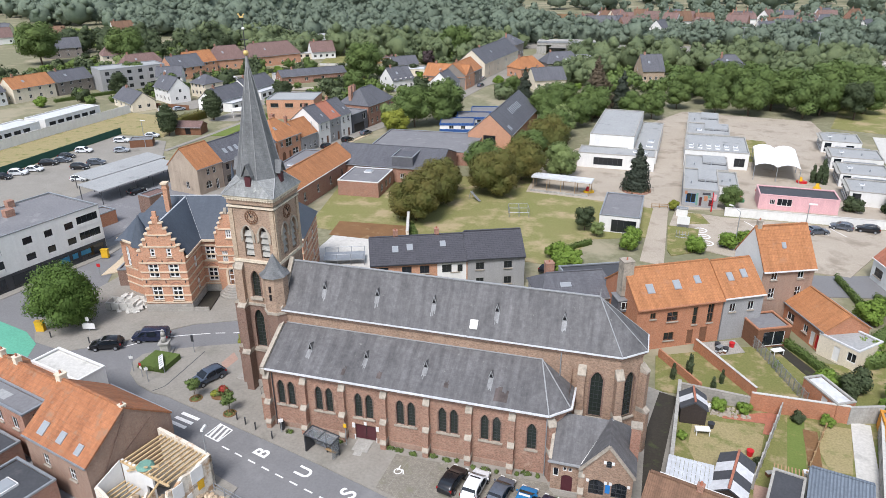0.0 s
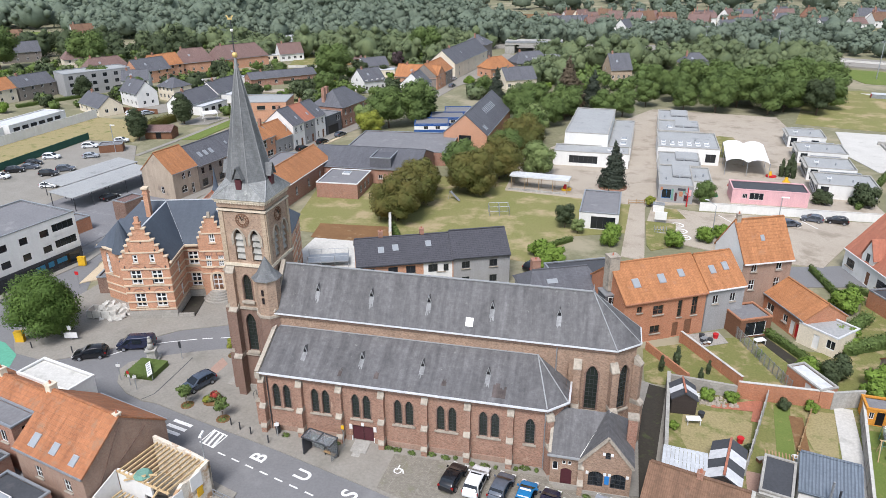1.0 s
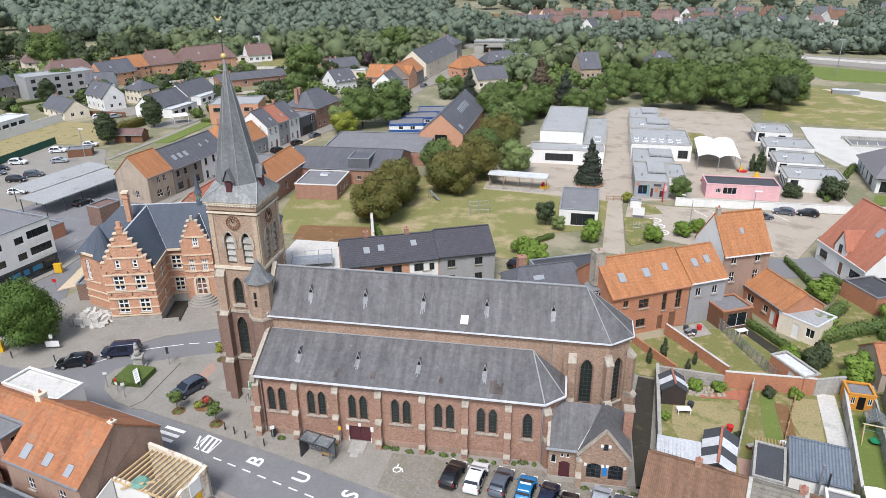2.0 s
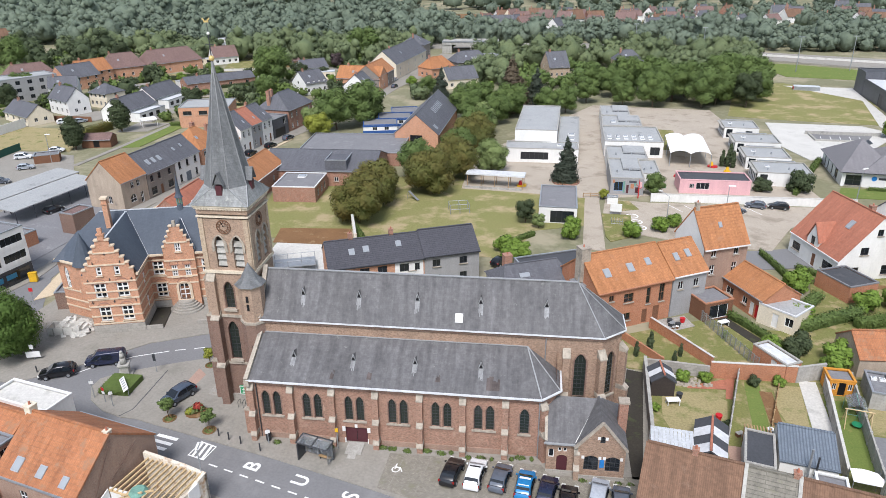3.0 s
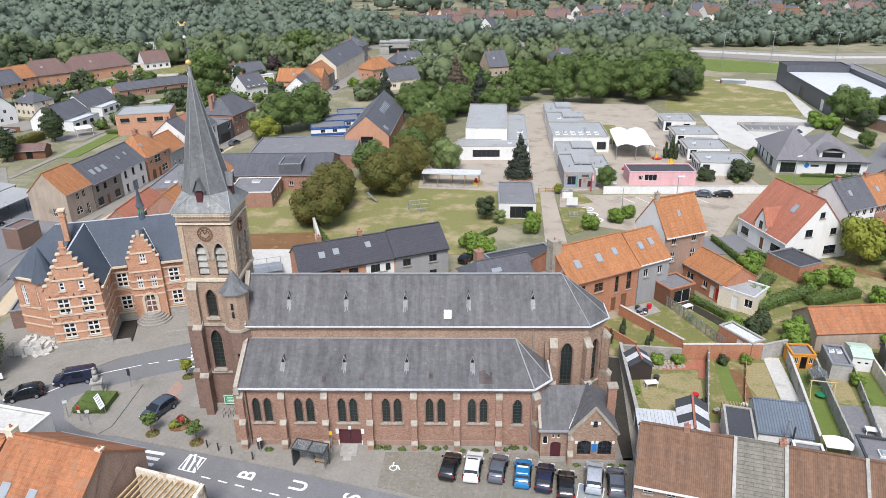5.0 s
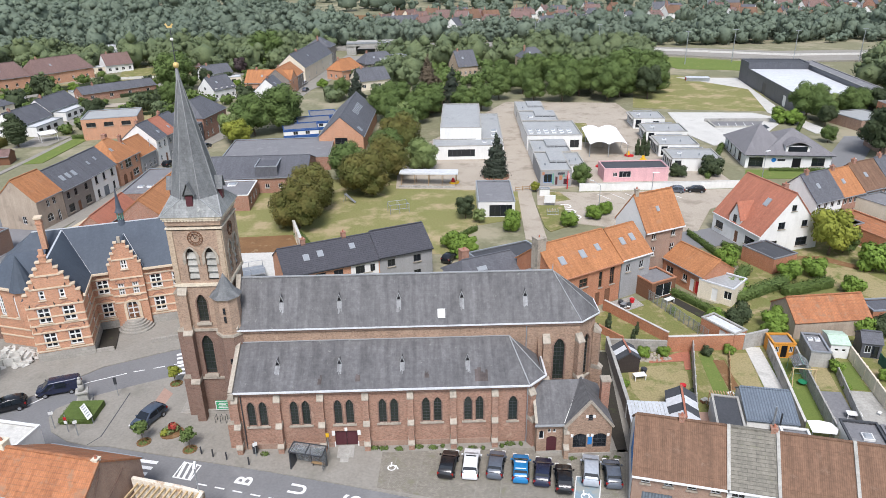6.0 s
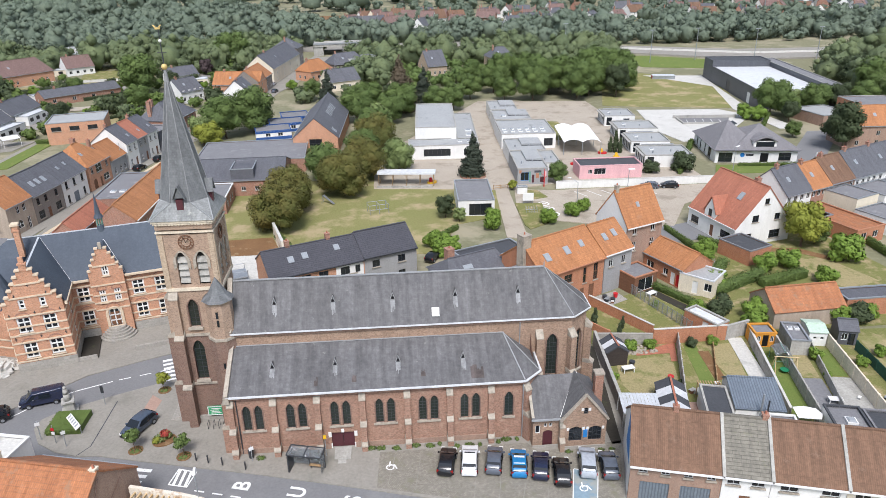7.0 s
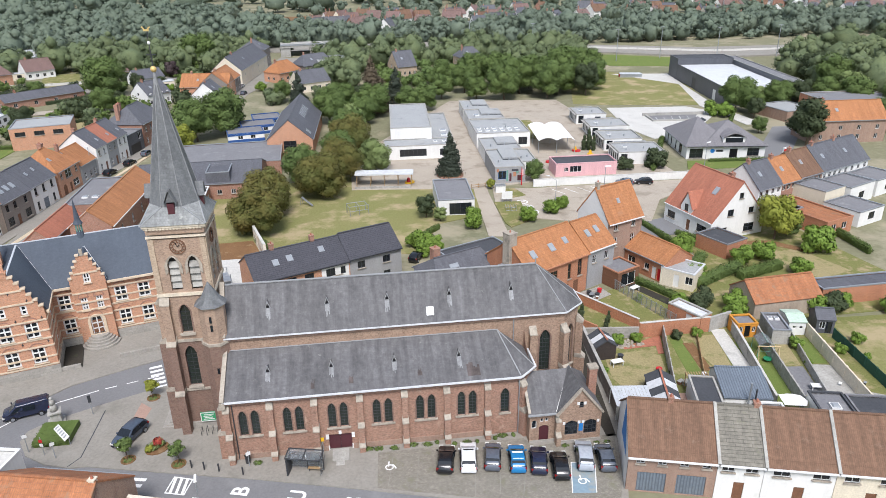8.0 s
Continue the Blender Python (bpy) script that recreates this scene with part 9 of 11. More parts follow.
for j in range(4):
    for i in range(5):
        bm.faces.new((gg[j][i], gg[j][i + 1], gg[j + 1][i + 1], gg[j + 1][i]))
part("cloth", bm, "fabric_white", p, smooth=True)
for x, y in ((0, 0), (2.7, 0), (0, 2.1), (2.7, 2.1)):
    part("pole", tube(bmesh.new(), (x, y, 0), (x, y, 2.35), 0.04, 6), "zinc", p)


def garden_table(x, y, turn, label="white garden table with chairs"):
    t = thing("garden_table", label, "garden table", x, y, 0.0, turn)
    part("tabletop", boxes((-0.8, -0.45, 0.7, 0.8, 0.45, 0.75)), "white_paint", t)
    for a in (-0.7, 0.7):
        for b in (-0.35, 0.35):
            part("leg", boxes((a - 0.04, b - 0.04, 0, a + 0.04, b + 0.04, 0.7)), "white_paint", t)
    return t


garden_table(47.6, 11.6, 10, "pale garden table beside the black shed")
garden_table(58.0, 31.6, 30)
garden_table(69.8, 2.6, -14, "white slatted table on grey paving")
for i, (x, y, m, lb) in enumerate(((48.6, 13.0, "dark_metal", "dark barbecue grill standing on the lawn"), (51.5, 30.5, "dark_metal", "dark garden pot on the patio"), (50.5, 31.5, "dark_metal", "dark garden pot on the patio"), (52.4, 32.0, "sign_red", "red planter on the patio"), (67.2, 0.5, "sign_yellow", "small yellow plastic play slide"), (57.4, 7.2, "white_paint", "white sack lying on the soil"), (46.4, 16.6, "stone", "pale rounded rockery stone in the garden"), (52.3, 9.2, "sign_red", "red flower tub by the fence"))):
    t = thing("garden_pot", lb, "garden object", x, y, 0.04, i * 31)
    part("pot", prism(bmesh.new(), ring(10, 0.3), 0, 0.6, 1.25), m, t)
    part("rim", prism(bmesh.new(), ring(10, 0.4), 0.6, 0.66), m, t)
# loose rockery
rr = random.Random(8)
bm = bmesh.new()
for i in range(60):
    x, y, s = 48.5 + rr.random() * 4.5, 15.6 + rr.random() * 1.7, rr.uniform(0.08, 0.25)
    box(bm, x - s, y - s, 0, x + s, y + s, s * 1.3, s * 0.3)
tagged(part("rockery", bm, "stone"), "pale loose rockery stones along the wall", "stones", kind="stuff")
for x, y, k, s in ((49.5, 16.7, "bush", 0.85), (45.4, 10.2, "bush", 0.55), (52.4, 17.0, "bush", 0.8), (58.2, 16.8, "bush_dark", 0.7), (61.2, 17.0, "bush", 0.75), (44.6, 22, "cypress", 0.75), (49.2, 20.4, "cypress", 0.7), (50.4, 22.6, "cypress", 0.65), (53.0, 8.0, "bush_dark", 0.5), (73.0, 12.0, "bush", 0.9), (78, 10, "bush", 0.8), (82, 12, "bush", 0.9), (80.5, 8, "bush", 0.5), (72.2, 8.0, "bush", 0.5), (88, 8, "bush", 1.0), (92, 4, "bush", 0.9), (90, 12, "bush_dark", 1.0), (64.8, 23.5, "bush_dark", 1.0), (57.5, 28.5, "bush", 0.5)):
    tree(k, x, y, s * 0.72, "bush", "leafy green garden bush", group="garden bushes")
tree("cypress", 46.6, 23.6, 0.7, "cypress_tree", "small dark clipped conifer in the garden")

# separate plots behind the terrace
sheet("lawn", "sun-dried pale lawn", [(47, 5.5), (52.6, 5.8), (54.2, 13), (52, 14.6), (46.8, 14.2), (46, 9)], 0.025, "dry_grass", category="lawn")
sheet("lawn", "sun-dried pale lawn", [(60.0, 8.8), (62.2, 8.9), (63.8, 17.0), (60.6, 17.0), (59.6, 12)], 0.025, "dry_grass", category="lawn")
sheet("lawn", "lush green narrow lawn", [(63.6, 0.5), (66.6, 0.2), (69.8, 14.4), (65.6, 14.6)], 0.025, "turf", category="lawn")
sheet("lawn", "lush green narrow lawn", [(55.4, 5.0), (57.2, 5.0), (59.0, 17.4), (57.2, 17.4)], 0.025, "turf", category="lawn")
sheet("lawn", "green lawn between concrete walls", [(72.2, 8.4), (74.9, 7.8), (76.0, 14.0), (73.6, 14.6)], 0.025, "turf", category="lawn")
sheet("patio", "pale concrete yard with clutter", [(70.0, -2.4), (73.3, -3.0), (74.9, 7.4), (72.0, 8.0)], 0.07, "concrete", category="patio")
sheet("patio", "dark paved back yard", [(66.4, -1.6), (69.0, -2.2), (71.2, 7.6), (68.4, 8.0)], 0.07, "bitumen", category="patio")
sheet("lawn", "mown green lawn beside the hedge", [(80, 4), (88, 2), (92, 16), (82, 17)], 0.025, "grass", category="lawn")
sheet("lawn", "dry plot between concrete walls", [(68.8, 8.4), (71.2, 8.0), (72.4, 13.0), (70.0, 13.2)], 0.025, "dry_grass", category="lawn")
rc = random.Random(14)
for i in range(26):
    q = rc.choice(((67.2, 70.4, -3, 2), (73, 76.4, -3, 3.6), (53.6, 55.4, 6, 8), (50, 53, 29.4, 31), (45.8, 48.8, 15.4, 17)))
    px, py, sz = rc.uniform(q[0], q[1]), rc.uniform(q[2], q[3]), rc.uniform(0.18, 0.5)
    t = thing("storage_box", rc.choice(("grey storage box in a back yard", "white plastic crate in a back yard", "brown wooden crate in a back yard")), "box", px, py, 0.07, rc.uniform(0, 90), "yard clutter")
    part("box_body", boxes((-sz, -sz * 0.6, 0, sz, sz * 0.6, sz)), rc.choice(("concrete", "white_paint", "wood_brown", "dark_metal", "zinc")), t)
    part("lid", boxes((-sz - 0.03, -sz * 0.6 - 0.03, sz, sz + 0.03, sz * 0.6 + 0.03, sz + 0.05)), rc.choice(("concrete", "white_paint", "zinc")), t)

# ---- half-demolished house ----
ruin = thing("demolished_house", "half-demolished house with bare joists and torn plaster", "ruin", -9.35, -16.7, 0, -14)


def jagged(l, h, seed, lo=0.55):
    k = random.Random(seed)
    n = 9
    return [(0, -0.2), (l, -0.2)] + [(l * (1 - i / (n - 1)), h * k.uniform(lo, 1.0)) for i in range(n)]


def torn_wall(name, o, u, n, outline, mat, thick=0.3, label="", holes=()):
    bm = panel(bmesh.new(), o, u, n, outline, holes, thick)
    back = panel(bmesh.new(), Vector(o) - Vector(n).normalized() * thick, u, -Vector(n), outline, holes, 0.0)
    me = bpy.data.meshes.new("t")
    back.to_mesh(me)
    back.free()
    bm.from_mesh(me)
    bpy.data.meshes.remove(me)
    ov, uv, nv = Vector(o), Vector(u).normalized(), Vector(n).normalized()
    for i in range(len(outline)):
        a, b = outline[i], outline[(i + 1) % len(outline)]
        q = [ov + uv * p[0] + Z * p[1] for p in (a, b)]
        bm.faces.new([bm.verts.new(c) for c in (q[0], q[1], q[1] - nv * thick, q[0] - nv * thick)])
    return part(name, bm, mat, ruin, label)


torn_wall("street_wall", (7.4, 8.3, 0), (-1, 0, 0), (0, 1, 0), [(0, -0.2), (7.4, -0.2), (7.4, 4.6), (5, 4.5), (2.4, 4.4), (0, 4.1)], "plaster_old", 0.35)
torn_wall("end_wall", (7.4, 2.6, 0), (0, 1, 0), (1, 0, 0), [(0, -0.2), (5.7, -0.2), (5.7, 4.1), (4.4, 4.0), (3.4, 3.6), (2.2, 3.9), (1.2, 3.3), (0.4, 3.5), (0, 2.4)], "plaster_old", 0.35, "torn plaster and brick end wall", [hole(3.6, 1.6, 0.9, 1.0)])
torn_wall("inner_wall", (0.1, 3.4, 0), (1, 0, 0), (0, -1, 0), [(0, -0.2), (4.6, -0.2), (4.6, 3.6), (4.2, 3.9), (2.4, 4.1), (0, 4.0)], "white_paint", 0.2, "whitewashed inner wall", [hole(3.9, 0.1, 0.9, 2.2)])
torn_wall("inner_wall", (4.7, 0.4, 0), (0, 1, 0), (1, 0, 0), jagged(3.0, 3.4, 4), "plaster_old", 0.25)
torn_wall("outer_wall", (0.1, 0.3, 0), (1, 0, 0), (0, -1, 0), [(0, -0.2), (4.4, -0.2), (4.0, 1.4), (3.0, 2.3), (2.1, 1.7), (1.0, 2.6), (0, 2.9)], "plaster_old", 0.3)
torn_wall("side_wall", (0.12, 3.3, 0), (0, -1, 0), (1, 0, 0), [(0, 0), (3.0, 0), (3.0, 2.8), (1.5, 3.4), (0, 4.0)], "white_paint", 0.1)
part("hanging_plaster", boxes((7.42, 3.4, 1.9, 7.5, 4.6, 3.5), (7.42, 5.6, 2.3, 7.5, 7.0, 3.9), (7.42, 4.8, 0.6, 7.5, 5.4, 1.6)), "render_white", ruin, "hanging scraps of white plaster")
part("ochre_patch", boxes((7.42, 6.2, 1.2, 7.52, 6.9, 2.2)), "plastic_yellow", ruin, "ochre painted plaster scrap")
for i in range(12):
    x = 0.6 + i * 0.58
    part("joist", boxes((x - 0.07, 3.2 + (i % 3) * 0.1, 3.95, x + 0.07, 8.25, 4.15)), "beam", ruin)
part("wall_plate", boxes((0.2, 3.25, 3.8, 7.2, 3.45, 3.95)), "beam", ruin)
for i in range(5):
    part("floor_joist", boxes((0.4 + i * 0.55, 0.6, 1.55, 0.52 + i * 0.55, 3.2, 1.7)), "beam", ruin)
for a, b in (((1.2, 3.2, 3.2), (4.0, 3.6, 4.6)), ((2.0, 3.0, 4.1), (4.6, 4.4, 4.3)), ((4.4, 1.0, 0.6), (5.4, 3.6, 3.4))):
    part("loose_beam", strip(bmesh.new(), a, b, 0.14, 0.16), "beam", ruin)
part("tarpaulin", prism(bmesh.new(), ring(8, 0.9, 3.2, 3.9), 4.15, 4.45, 0.7), "patina", ruin, "pale green crumpled tarpaulin")


def heap(name, label, spots, mat, seed, n, lo=0.06, hi=0.28):
    """Broken masonry: tumbled lumps piled up."""
    k = random.Random(seed)
    bm = bmesh.new()
    for i in range(n):
        cx, cy, r, h = k.choice(spots)
        a, d = k.random() * 6.28, r * math.sqrt(k.random())
        s = k.uniform(lo, hi)
        m = pose(cx + d * math.cos(a), cy + d * math.sin(a), max(0.02, h * (1 - d / r) * k.uniform(0.7, 1.0)), k.uniform(-40, 40), k.uniform(-40, 40), k.uniform(0, 360))
        b2 = bmesh.ops.create_cube(bm, size=1, matrix=m @ Matrix.Diagonal((s * 2, s * k.uniform(0.9, 1.6), s * k.uniform(0.5, 1.0), 1)))
    return tagged(part(name, bm, mat), label, "rubble", kind="stuff")


heap("rubble_heap", "heap of broken brick and plaster", [(-5.5, -15.5, 2.6, 1.3), (-2.6, -14.0, 2.4, 1.0), (-0.8, -12.6, 1.6, 0.7), (-8, -16.4, 1.6, 1.2), (1.2, -13.6, 2.0, 0.5)], "rubble", 3, 620)
gf = thing("gable_flashing", "dark tarred roof lines on the old gable", "gable", -19.9, -14.1, 0, -14)
part("tar_line", strip(strip(bmesh.new(), (10.64, 1.6, 3.0), (10.64, 5.0, 8.4), 0.04, 0.14), (10.64, 4.2, 4.2), (10.64, 7.6, 6.2), 0.04, 0.12), "brick_dark", gf)
# rubble and barriers beside the town hall
heap("demolition_heap", "heap of pale demolition slabs and window frames", [(-35.9, 20.4, 2.4, 1.9), (-33.6, 20.0, 1.8, 1.3)], "white_concrete", 9, 150, 0.2, 0.6)
sk = thing("waste_skip", "pale grey open waste container", "container", -37.8, 17.9, 0.06, 8)
part("skip_body", boxes((0, 0, 0.1, 4.6, 0.12, 1.3), (0, 1.9, 0.1, 4.6, 2.0, 1.3), (0, 0.12, 0.1, 0.1, 1.9, 1.3), (4.5, 0.12, 0.1, 4.6, 1.9, 1.3), (0.1, 0.12, 0.1, 4.5, 1.9, 0.2)), "white_concrete", sk)
for i in range(3):
    part("rib", boxes((0.8 + i * 1.4, -0.06, 0.1, 0.95 + i * 1.4, 0.0, 1.25)), "concrete", sk)
block("brick_hut", "low brick outbuilding with grey flat roof", -41.5, 25.5, 16, 5.0, 6.0, 3.0, "brick_dark", "bitumen", {"S": row(1.0, 0.9, 1.0, 3.4)})

# ---- square, road markings and street furniture ----
def mark(name, label, pts, z=-0.035):
    return sheet(name, label, pts, z, "line_white", category="road marking", thick=0.015)


def rect_on(x, y, turn, l, w):
    c, s = math.cos(radians(turn)), math.sin(radians(turn))
    return [(x + a * c - b * s, y + a * s + b * c) for a, b in ((-l / 2, -w / 2), (l / 2, -w / 2), (l / 2, w / 2), (-l / 2, w / 2))]


RT = -16.0
for i in range(3):
    mark("zebra_stripe", "white zebra crossing stripe on asphalt", rect_on(-9.75 - 0.28 * i, -1.1 - 0.86 * i, -12.5, 2.75, 0.45))
HC = [Vector(p) for p in ((-6.1, -3.7), (-4.0, -4.3), (-3.5, -2.0), (-5.6, -1.3))]


def hatch_at(a, b):
    return tuple((HC[0] * (1 - a) + HC[1] * a) * (1 - b) + (HC[3] * (1 - a) + HC[2] * a) * b)


for a0, a1, b0, b1 in ((0, 1, 0, 0.06), (0, 1, 0.94, 1), (0, 0.06, 0.06, 0.94), (0.94, 1, 0.06, 0.94)):
    mark("hatch_edge", "white border of the hatching", [hatch_at(a0, b0), hatch_at(a1, b0), hatch_at(a1, b1), hatch_at(a0, b1)])
for a in (0.0, 0.3, 0.6):
    mark("hatch_stripe", "white slanted hatching on asphalt", [hatch_at(a + 0.2, 0.06), hatch_at(min(0.94, a + 0.34), 0.06), hatch_at(a + 0.2, 0.94), hatch_at(a + 0.06, 0.94)])
for i in range(12):
    x = -2.6 + i * 1.95
    mark("lane_dash", "short white lane dash", rect_on(x, -4.95 - (x + 2.6) * 0.297, RT - 0.5, 1.1, 0.17))


def letter(ch, x, y, sx, sy):
    cu = bpy.data.curves.new("letter", "FONT")
    cu.body, cu.size, cu.align_x, cu.align_y = ch, 1.0, "CENTER", "CENTER"
    cu.extrude, cu.offset = 0.006, 0.02
    ob = bpy.data.objects.new("letter", cu)
    scene.collection.objects.link(ob)
    bpy.context.view_layer.update()
    me = bpy.data.meshes.new_from_object(ob.evaluated_get(bpy.context.evaluated_depsgraph_get()))
    bpy.data.objects.remove(ob)
    me.materials.clear()
    me.materials.append(MATS["line_white"])
    o = new("road_letter", me)
    o.matrix_basis = pose(x, y, -0.04, 0, 0, RT + 90) @ Matrix.Diagonal((sx, sy, 1, 1))
    return tagged(o, "white painted road letter of the bus lane", "road marking", "bus lane letters", "structure")


letter("B", 1.7, -4.6, 2.3, 2.5)
letter("U", 7.5, -6.05, 2.1, 2.5)
letter("S", 13.2, -7.65, 2.3, 2.5)
# lines of the road round the square
pts = [(-28.3, 9.5), (-26.2, 11.9), (-22.6, 14.4), (-18.6, 16.2)]
for a, b in zip(pts[:3], pts[1:]):
    d = math.degrees(math.atan2(b[1] - a[1], b[0] - a[0]))
    mark("road_line", "white road edge line", rect_on((a[0] + b[0]) / 2, (a[1] + b[1]) / 2, d, math.dist(a, b) + 0.1, 0.14))
for i in range(4):
    mark("lane_dash", "short white lane dash", rect_on(-17.2 + i * 2.4, 16.7 + i * 0.75, 18, 1.4, 0.14))
for i in range(7):
    mark("zebra_stripe", "white zebra crossing stripe on asphalt", rect_on(-33.6 + i * 0.72, 4.9 - i * 0.28, 55, 1.1, 0.36))
for i in range(6):
    mark("zebra_stripe", "white zebra crossing stripe on asphalt", rect_on(-11.0 - i * 0.34, 15.9 + i * 0.95, 18, 1.6, 0.5))
for x0, y0, x1, y1 in ((28.4, -5.5, 27.7, -9.0), (30.8, -6.8, 30.0, -9.4), (33.1, -7.2, 32.4, -9.8), (25.9, -5.0, 25.2, -8.7), (17.4, -1.8, 16.6, -6.2), (20.2, -1.9, 19.4, -7.0)):
    sheet("bay_line", "worn pale parking bay line", rect_on((x0 + x1) / 2, (y0 + y1) / 2, math.degrees(math.atan2(y1 - y0, x1 - x0)), math.dist((x0, y0), (x1, y1)), 0.07), 0.085, "slab", category="road marking", thick=0.01)
sheet("blue_bay", "pale blue painted disabled parking bay", [(36.1, -5.5), (38.5, -6.2), (37.3, -10.2), (34.9, -9.9)], 0.083, "bay_blue", category="road marking", thick=0.01)
for x0, y0, x1, y1 in ((36.1, -5.5, 34.9, -9.9), (38.5, -6.2, 37.3, -10.2), (36.1, -5.5, 38.5, -6.2)):
    sheet("bay_line", "white parking bay line", rect_on((x0 + x1) / 2, (y0 + y1) / 2, math.degrees(math.atan2(y1 - y0, x1 - x0)), math.dist((x0, y0), (x1, y1)), 0.1), 0.09, "line_white", category="road marking", thick=0.01)
for x, y in ((16.9, -3.4), (36.4, -8.4)):
    t = thing("parking_symbol", "white painted wheelchair parking symbol", "road marking", x, y, 0.095, 0, kind="structure")
    bm = rim(bmesh.new(), (0, 0, 0), (1, 0, 0), (0, -1, 0), hole(0, -0.45, 0.9, 0.9, "disc"), 0.12, 0.0, 0.01)
    bm.transform(Matrix.Rotation(radians(-90), 4, "X"))
    strip(bm, (-0.1, 0.1, 0), (0.0, 0.9, 0), 0.13, 0.01)
    strip(bm, (0.0, 0.3, 0), (0.5, 0.3, 0), 0.13, 0.01)
    strip(bm, (0.45, 0.3, 0), (0.7, -0.3, 0), 0.13, 0.01)
    part("symbol", bm, "line_white", t)
sheet("red_path", "reddish paved strip across the square", [(-12.4, 12.5), (-10.9, 11.2), (-11.3, 8.2), (-12.6, 9.8)], 0.075, "red_paving", category="path")
sheet("kerb_line", "dark drainage channel across the square", [(-17.4, 1.8), (-17.3, 1.75), (-16.34, 3.2), (-16.3, 7), (-16.3, 11.6), (-16.42, 11.6), (-16.42, 7), (-16.46, 3.2)], 0.07, "bitumen_dark", category="gutter", thick=0.02)

# monument with clipped hedge
hb = thing("box_hedge", "clipped low box hedge block before the monument", "hedge", -20.3, 7.4, 0.06, 0)
b = [(x, y, 0.4, 0.4, 0.4, 0.42) for x in np.arange(-1.75, 1.8, 0.4) for y in np.arange(-1.65, 1.7, 0.4)]
o = new("foliage", leaf_mesh("foliage", b, 7000, 0.07, "leaf_hedge", 50))
o.parent = hb
part("stem_core", boxes((-1.9, -1.8, 0, 1.9, 1.8, 0.74)), "leaf_hedge", hb)
mon = thing("monument", "pale stone monument base beside a clipped hedge", "monument", -21.2, 9.9, 0.06, 20)
part("pedestal", boxes((-0.9, -0.9, 0, 0.9, 0.9, 0.3), (-0.6, -0.6, 0.3, 0.6, 0.6, 1.6, 0.1), (-0.7, -0.7, 1.6, 0.7, 0.7, 1.8)), "concrete", mon)
bm = bmesh.new()
prism(bm, ring(10, 0.42), 0, 0.9, 0.75)
prism(bm, ring(10, 0.34), 0.9, 1.5, 0.7)
bmesh.ops.create_uvsphere(bm, u_segments=10, v_segments=8, radius=0.2, matrix=Matrix.Translation((0, 0, 1.68)))
st = part("statue", bm, "concrete", None, smooth=True)
st.matrix_basis = pose(-21.2, 9.9, 1.86)
tagged(st, "plain pale stone statue on a pedestal", "statue")
bn = thing("letter_sign", "slanting white sign with dark bars for lettering", "sign", -19.4, 6.6, 0.86, -50)
part("sign_board", slab(bmesh.new(), [(-1.6, -0.3, 0.05), (1.6, -0.3, 0.05), (1.6, 0.3, 0.4), (-1.6, 0.3, 0.4)], 0.05), "white_paint", bn)
for i in range(5):
    part("text_bar", slab(bmesh.new(), [(-1.35 + i * 0.56, -0.2, 0.14), (-1.1 + i * 0.56, -0.2, 0.14), (-1.1 + i * 0.56, 0.2, 0.37), (-1.35 + i * 0.56, 0.2, 0.37)], 0.02), "zinc", bn)
for a in (-1.4, 1.4):
    part("leg", boxes((a - 0.04, 0.2, -0.86, a + 0.04, 0.28, 0.36)), "zinc", bn)


def sign_post(x, y, h, plates, label, turn=0, z=0.06, name="road_sign"):
    t = thing(name, label, "road sign", x, y, z, turn)
    part("post", tube(bmesh.new(), (0, 0, -0.1), (0, 0, h), 0.045, 8), "zinc", t)
    for zz, w, hh, m in plates:
        part("plate", boxes((-w / 2, -0.08, zz, w / 2, -0.05, zz + hh)), m, t)
    return t


sign_post(-22.4, 4.9, 2.6, ((2.0, 0.5, 0.4, "white_paint"),), "white direction sign on a grey post", 20)
sign_post(-20.5, 4.2, 2.4, ((1.7, 0.4, 0.4, "sign_red"), (1.2, 0.4, 0.35, "white_paint")), "red and white road signs on a post", -10)
sign_post(-19.1, 3.5, 2.2, ((1.7, 0.45, 0.4, "white_paint"),), "small white road sign on a post", 30)
sign_post(-17.6, 11.1, 2.8, ((1.7, 0.35, 1.0, "dark_metal"),), "dark traffic signal on a slim post", 10, name="traffic_light")
sign_post(-35.6, 12.0, 2.4, ((0.4, 1.8, 0.9, "white_paint"), (1.7, 0.5, 0.6, "white_paint")), "white notice panel on the pavement", 15, name="notice_board")
sign_post(-46.6, 27.0, 2.8, ((2.1, 0.6, 0.6, "sign_red"),), "red road sign at the street corner", 10)
for x, y, m in ((-42.5, 10.2, "plastic_yellow"), (-52.0, 34.4, "plastic_yellow")):
    t = thing("post_box", "yellow street cabinet on the pavement", "street cabinet", x, y, 0.05, 15)
    part("cabinet", boxes((-0.6, -0.3, 0, 0.6, 0.3, 1.5)), m, t)
    part("lid", boxes((-0.65, -0.35, 1.5, 0.65, 0.35, 1.6)), m, t)
for x, y in ((1.6, -2.2), (-1.0, -1.3), (-2.6, -0.8), (-4.0, -0.3), (-33.2, 9.2), (-27.6, 13.6), (-39.6, 9.0)):
    t = thing("bollard", "slim dark bollard on the pavement", "bollard", x, y, 0.06, 0, "bollards")
    part("post", tube(bmesh.new(), (0, 0, 0), (0, 0, 0.9), 0.08, 8), "dark_metal", t)
    part("cap", tube(bmesh.new(), (0, 0, 0.9), (0, 0, 0.96), 0.1, 8), "dark_metal", t)
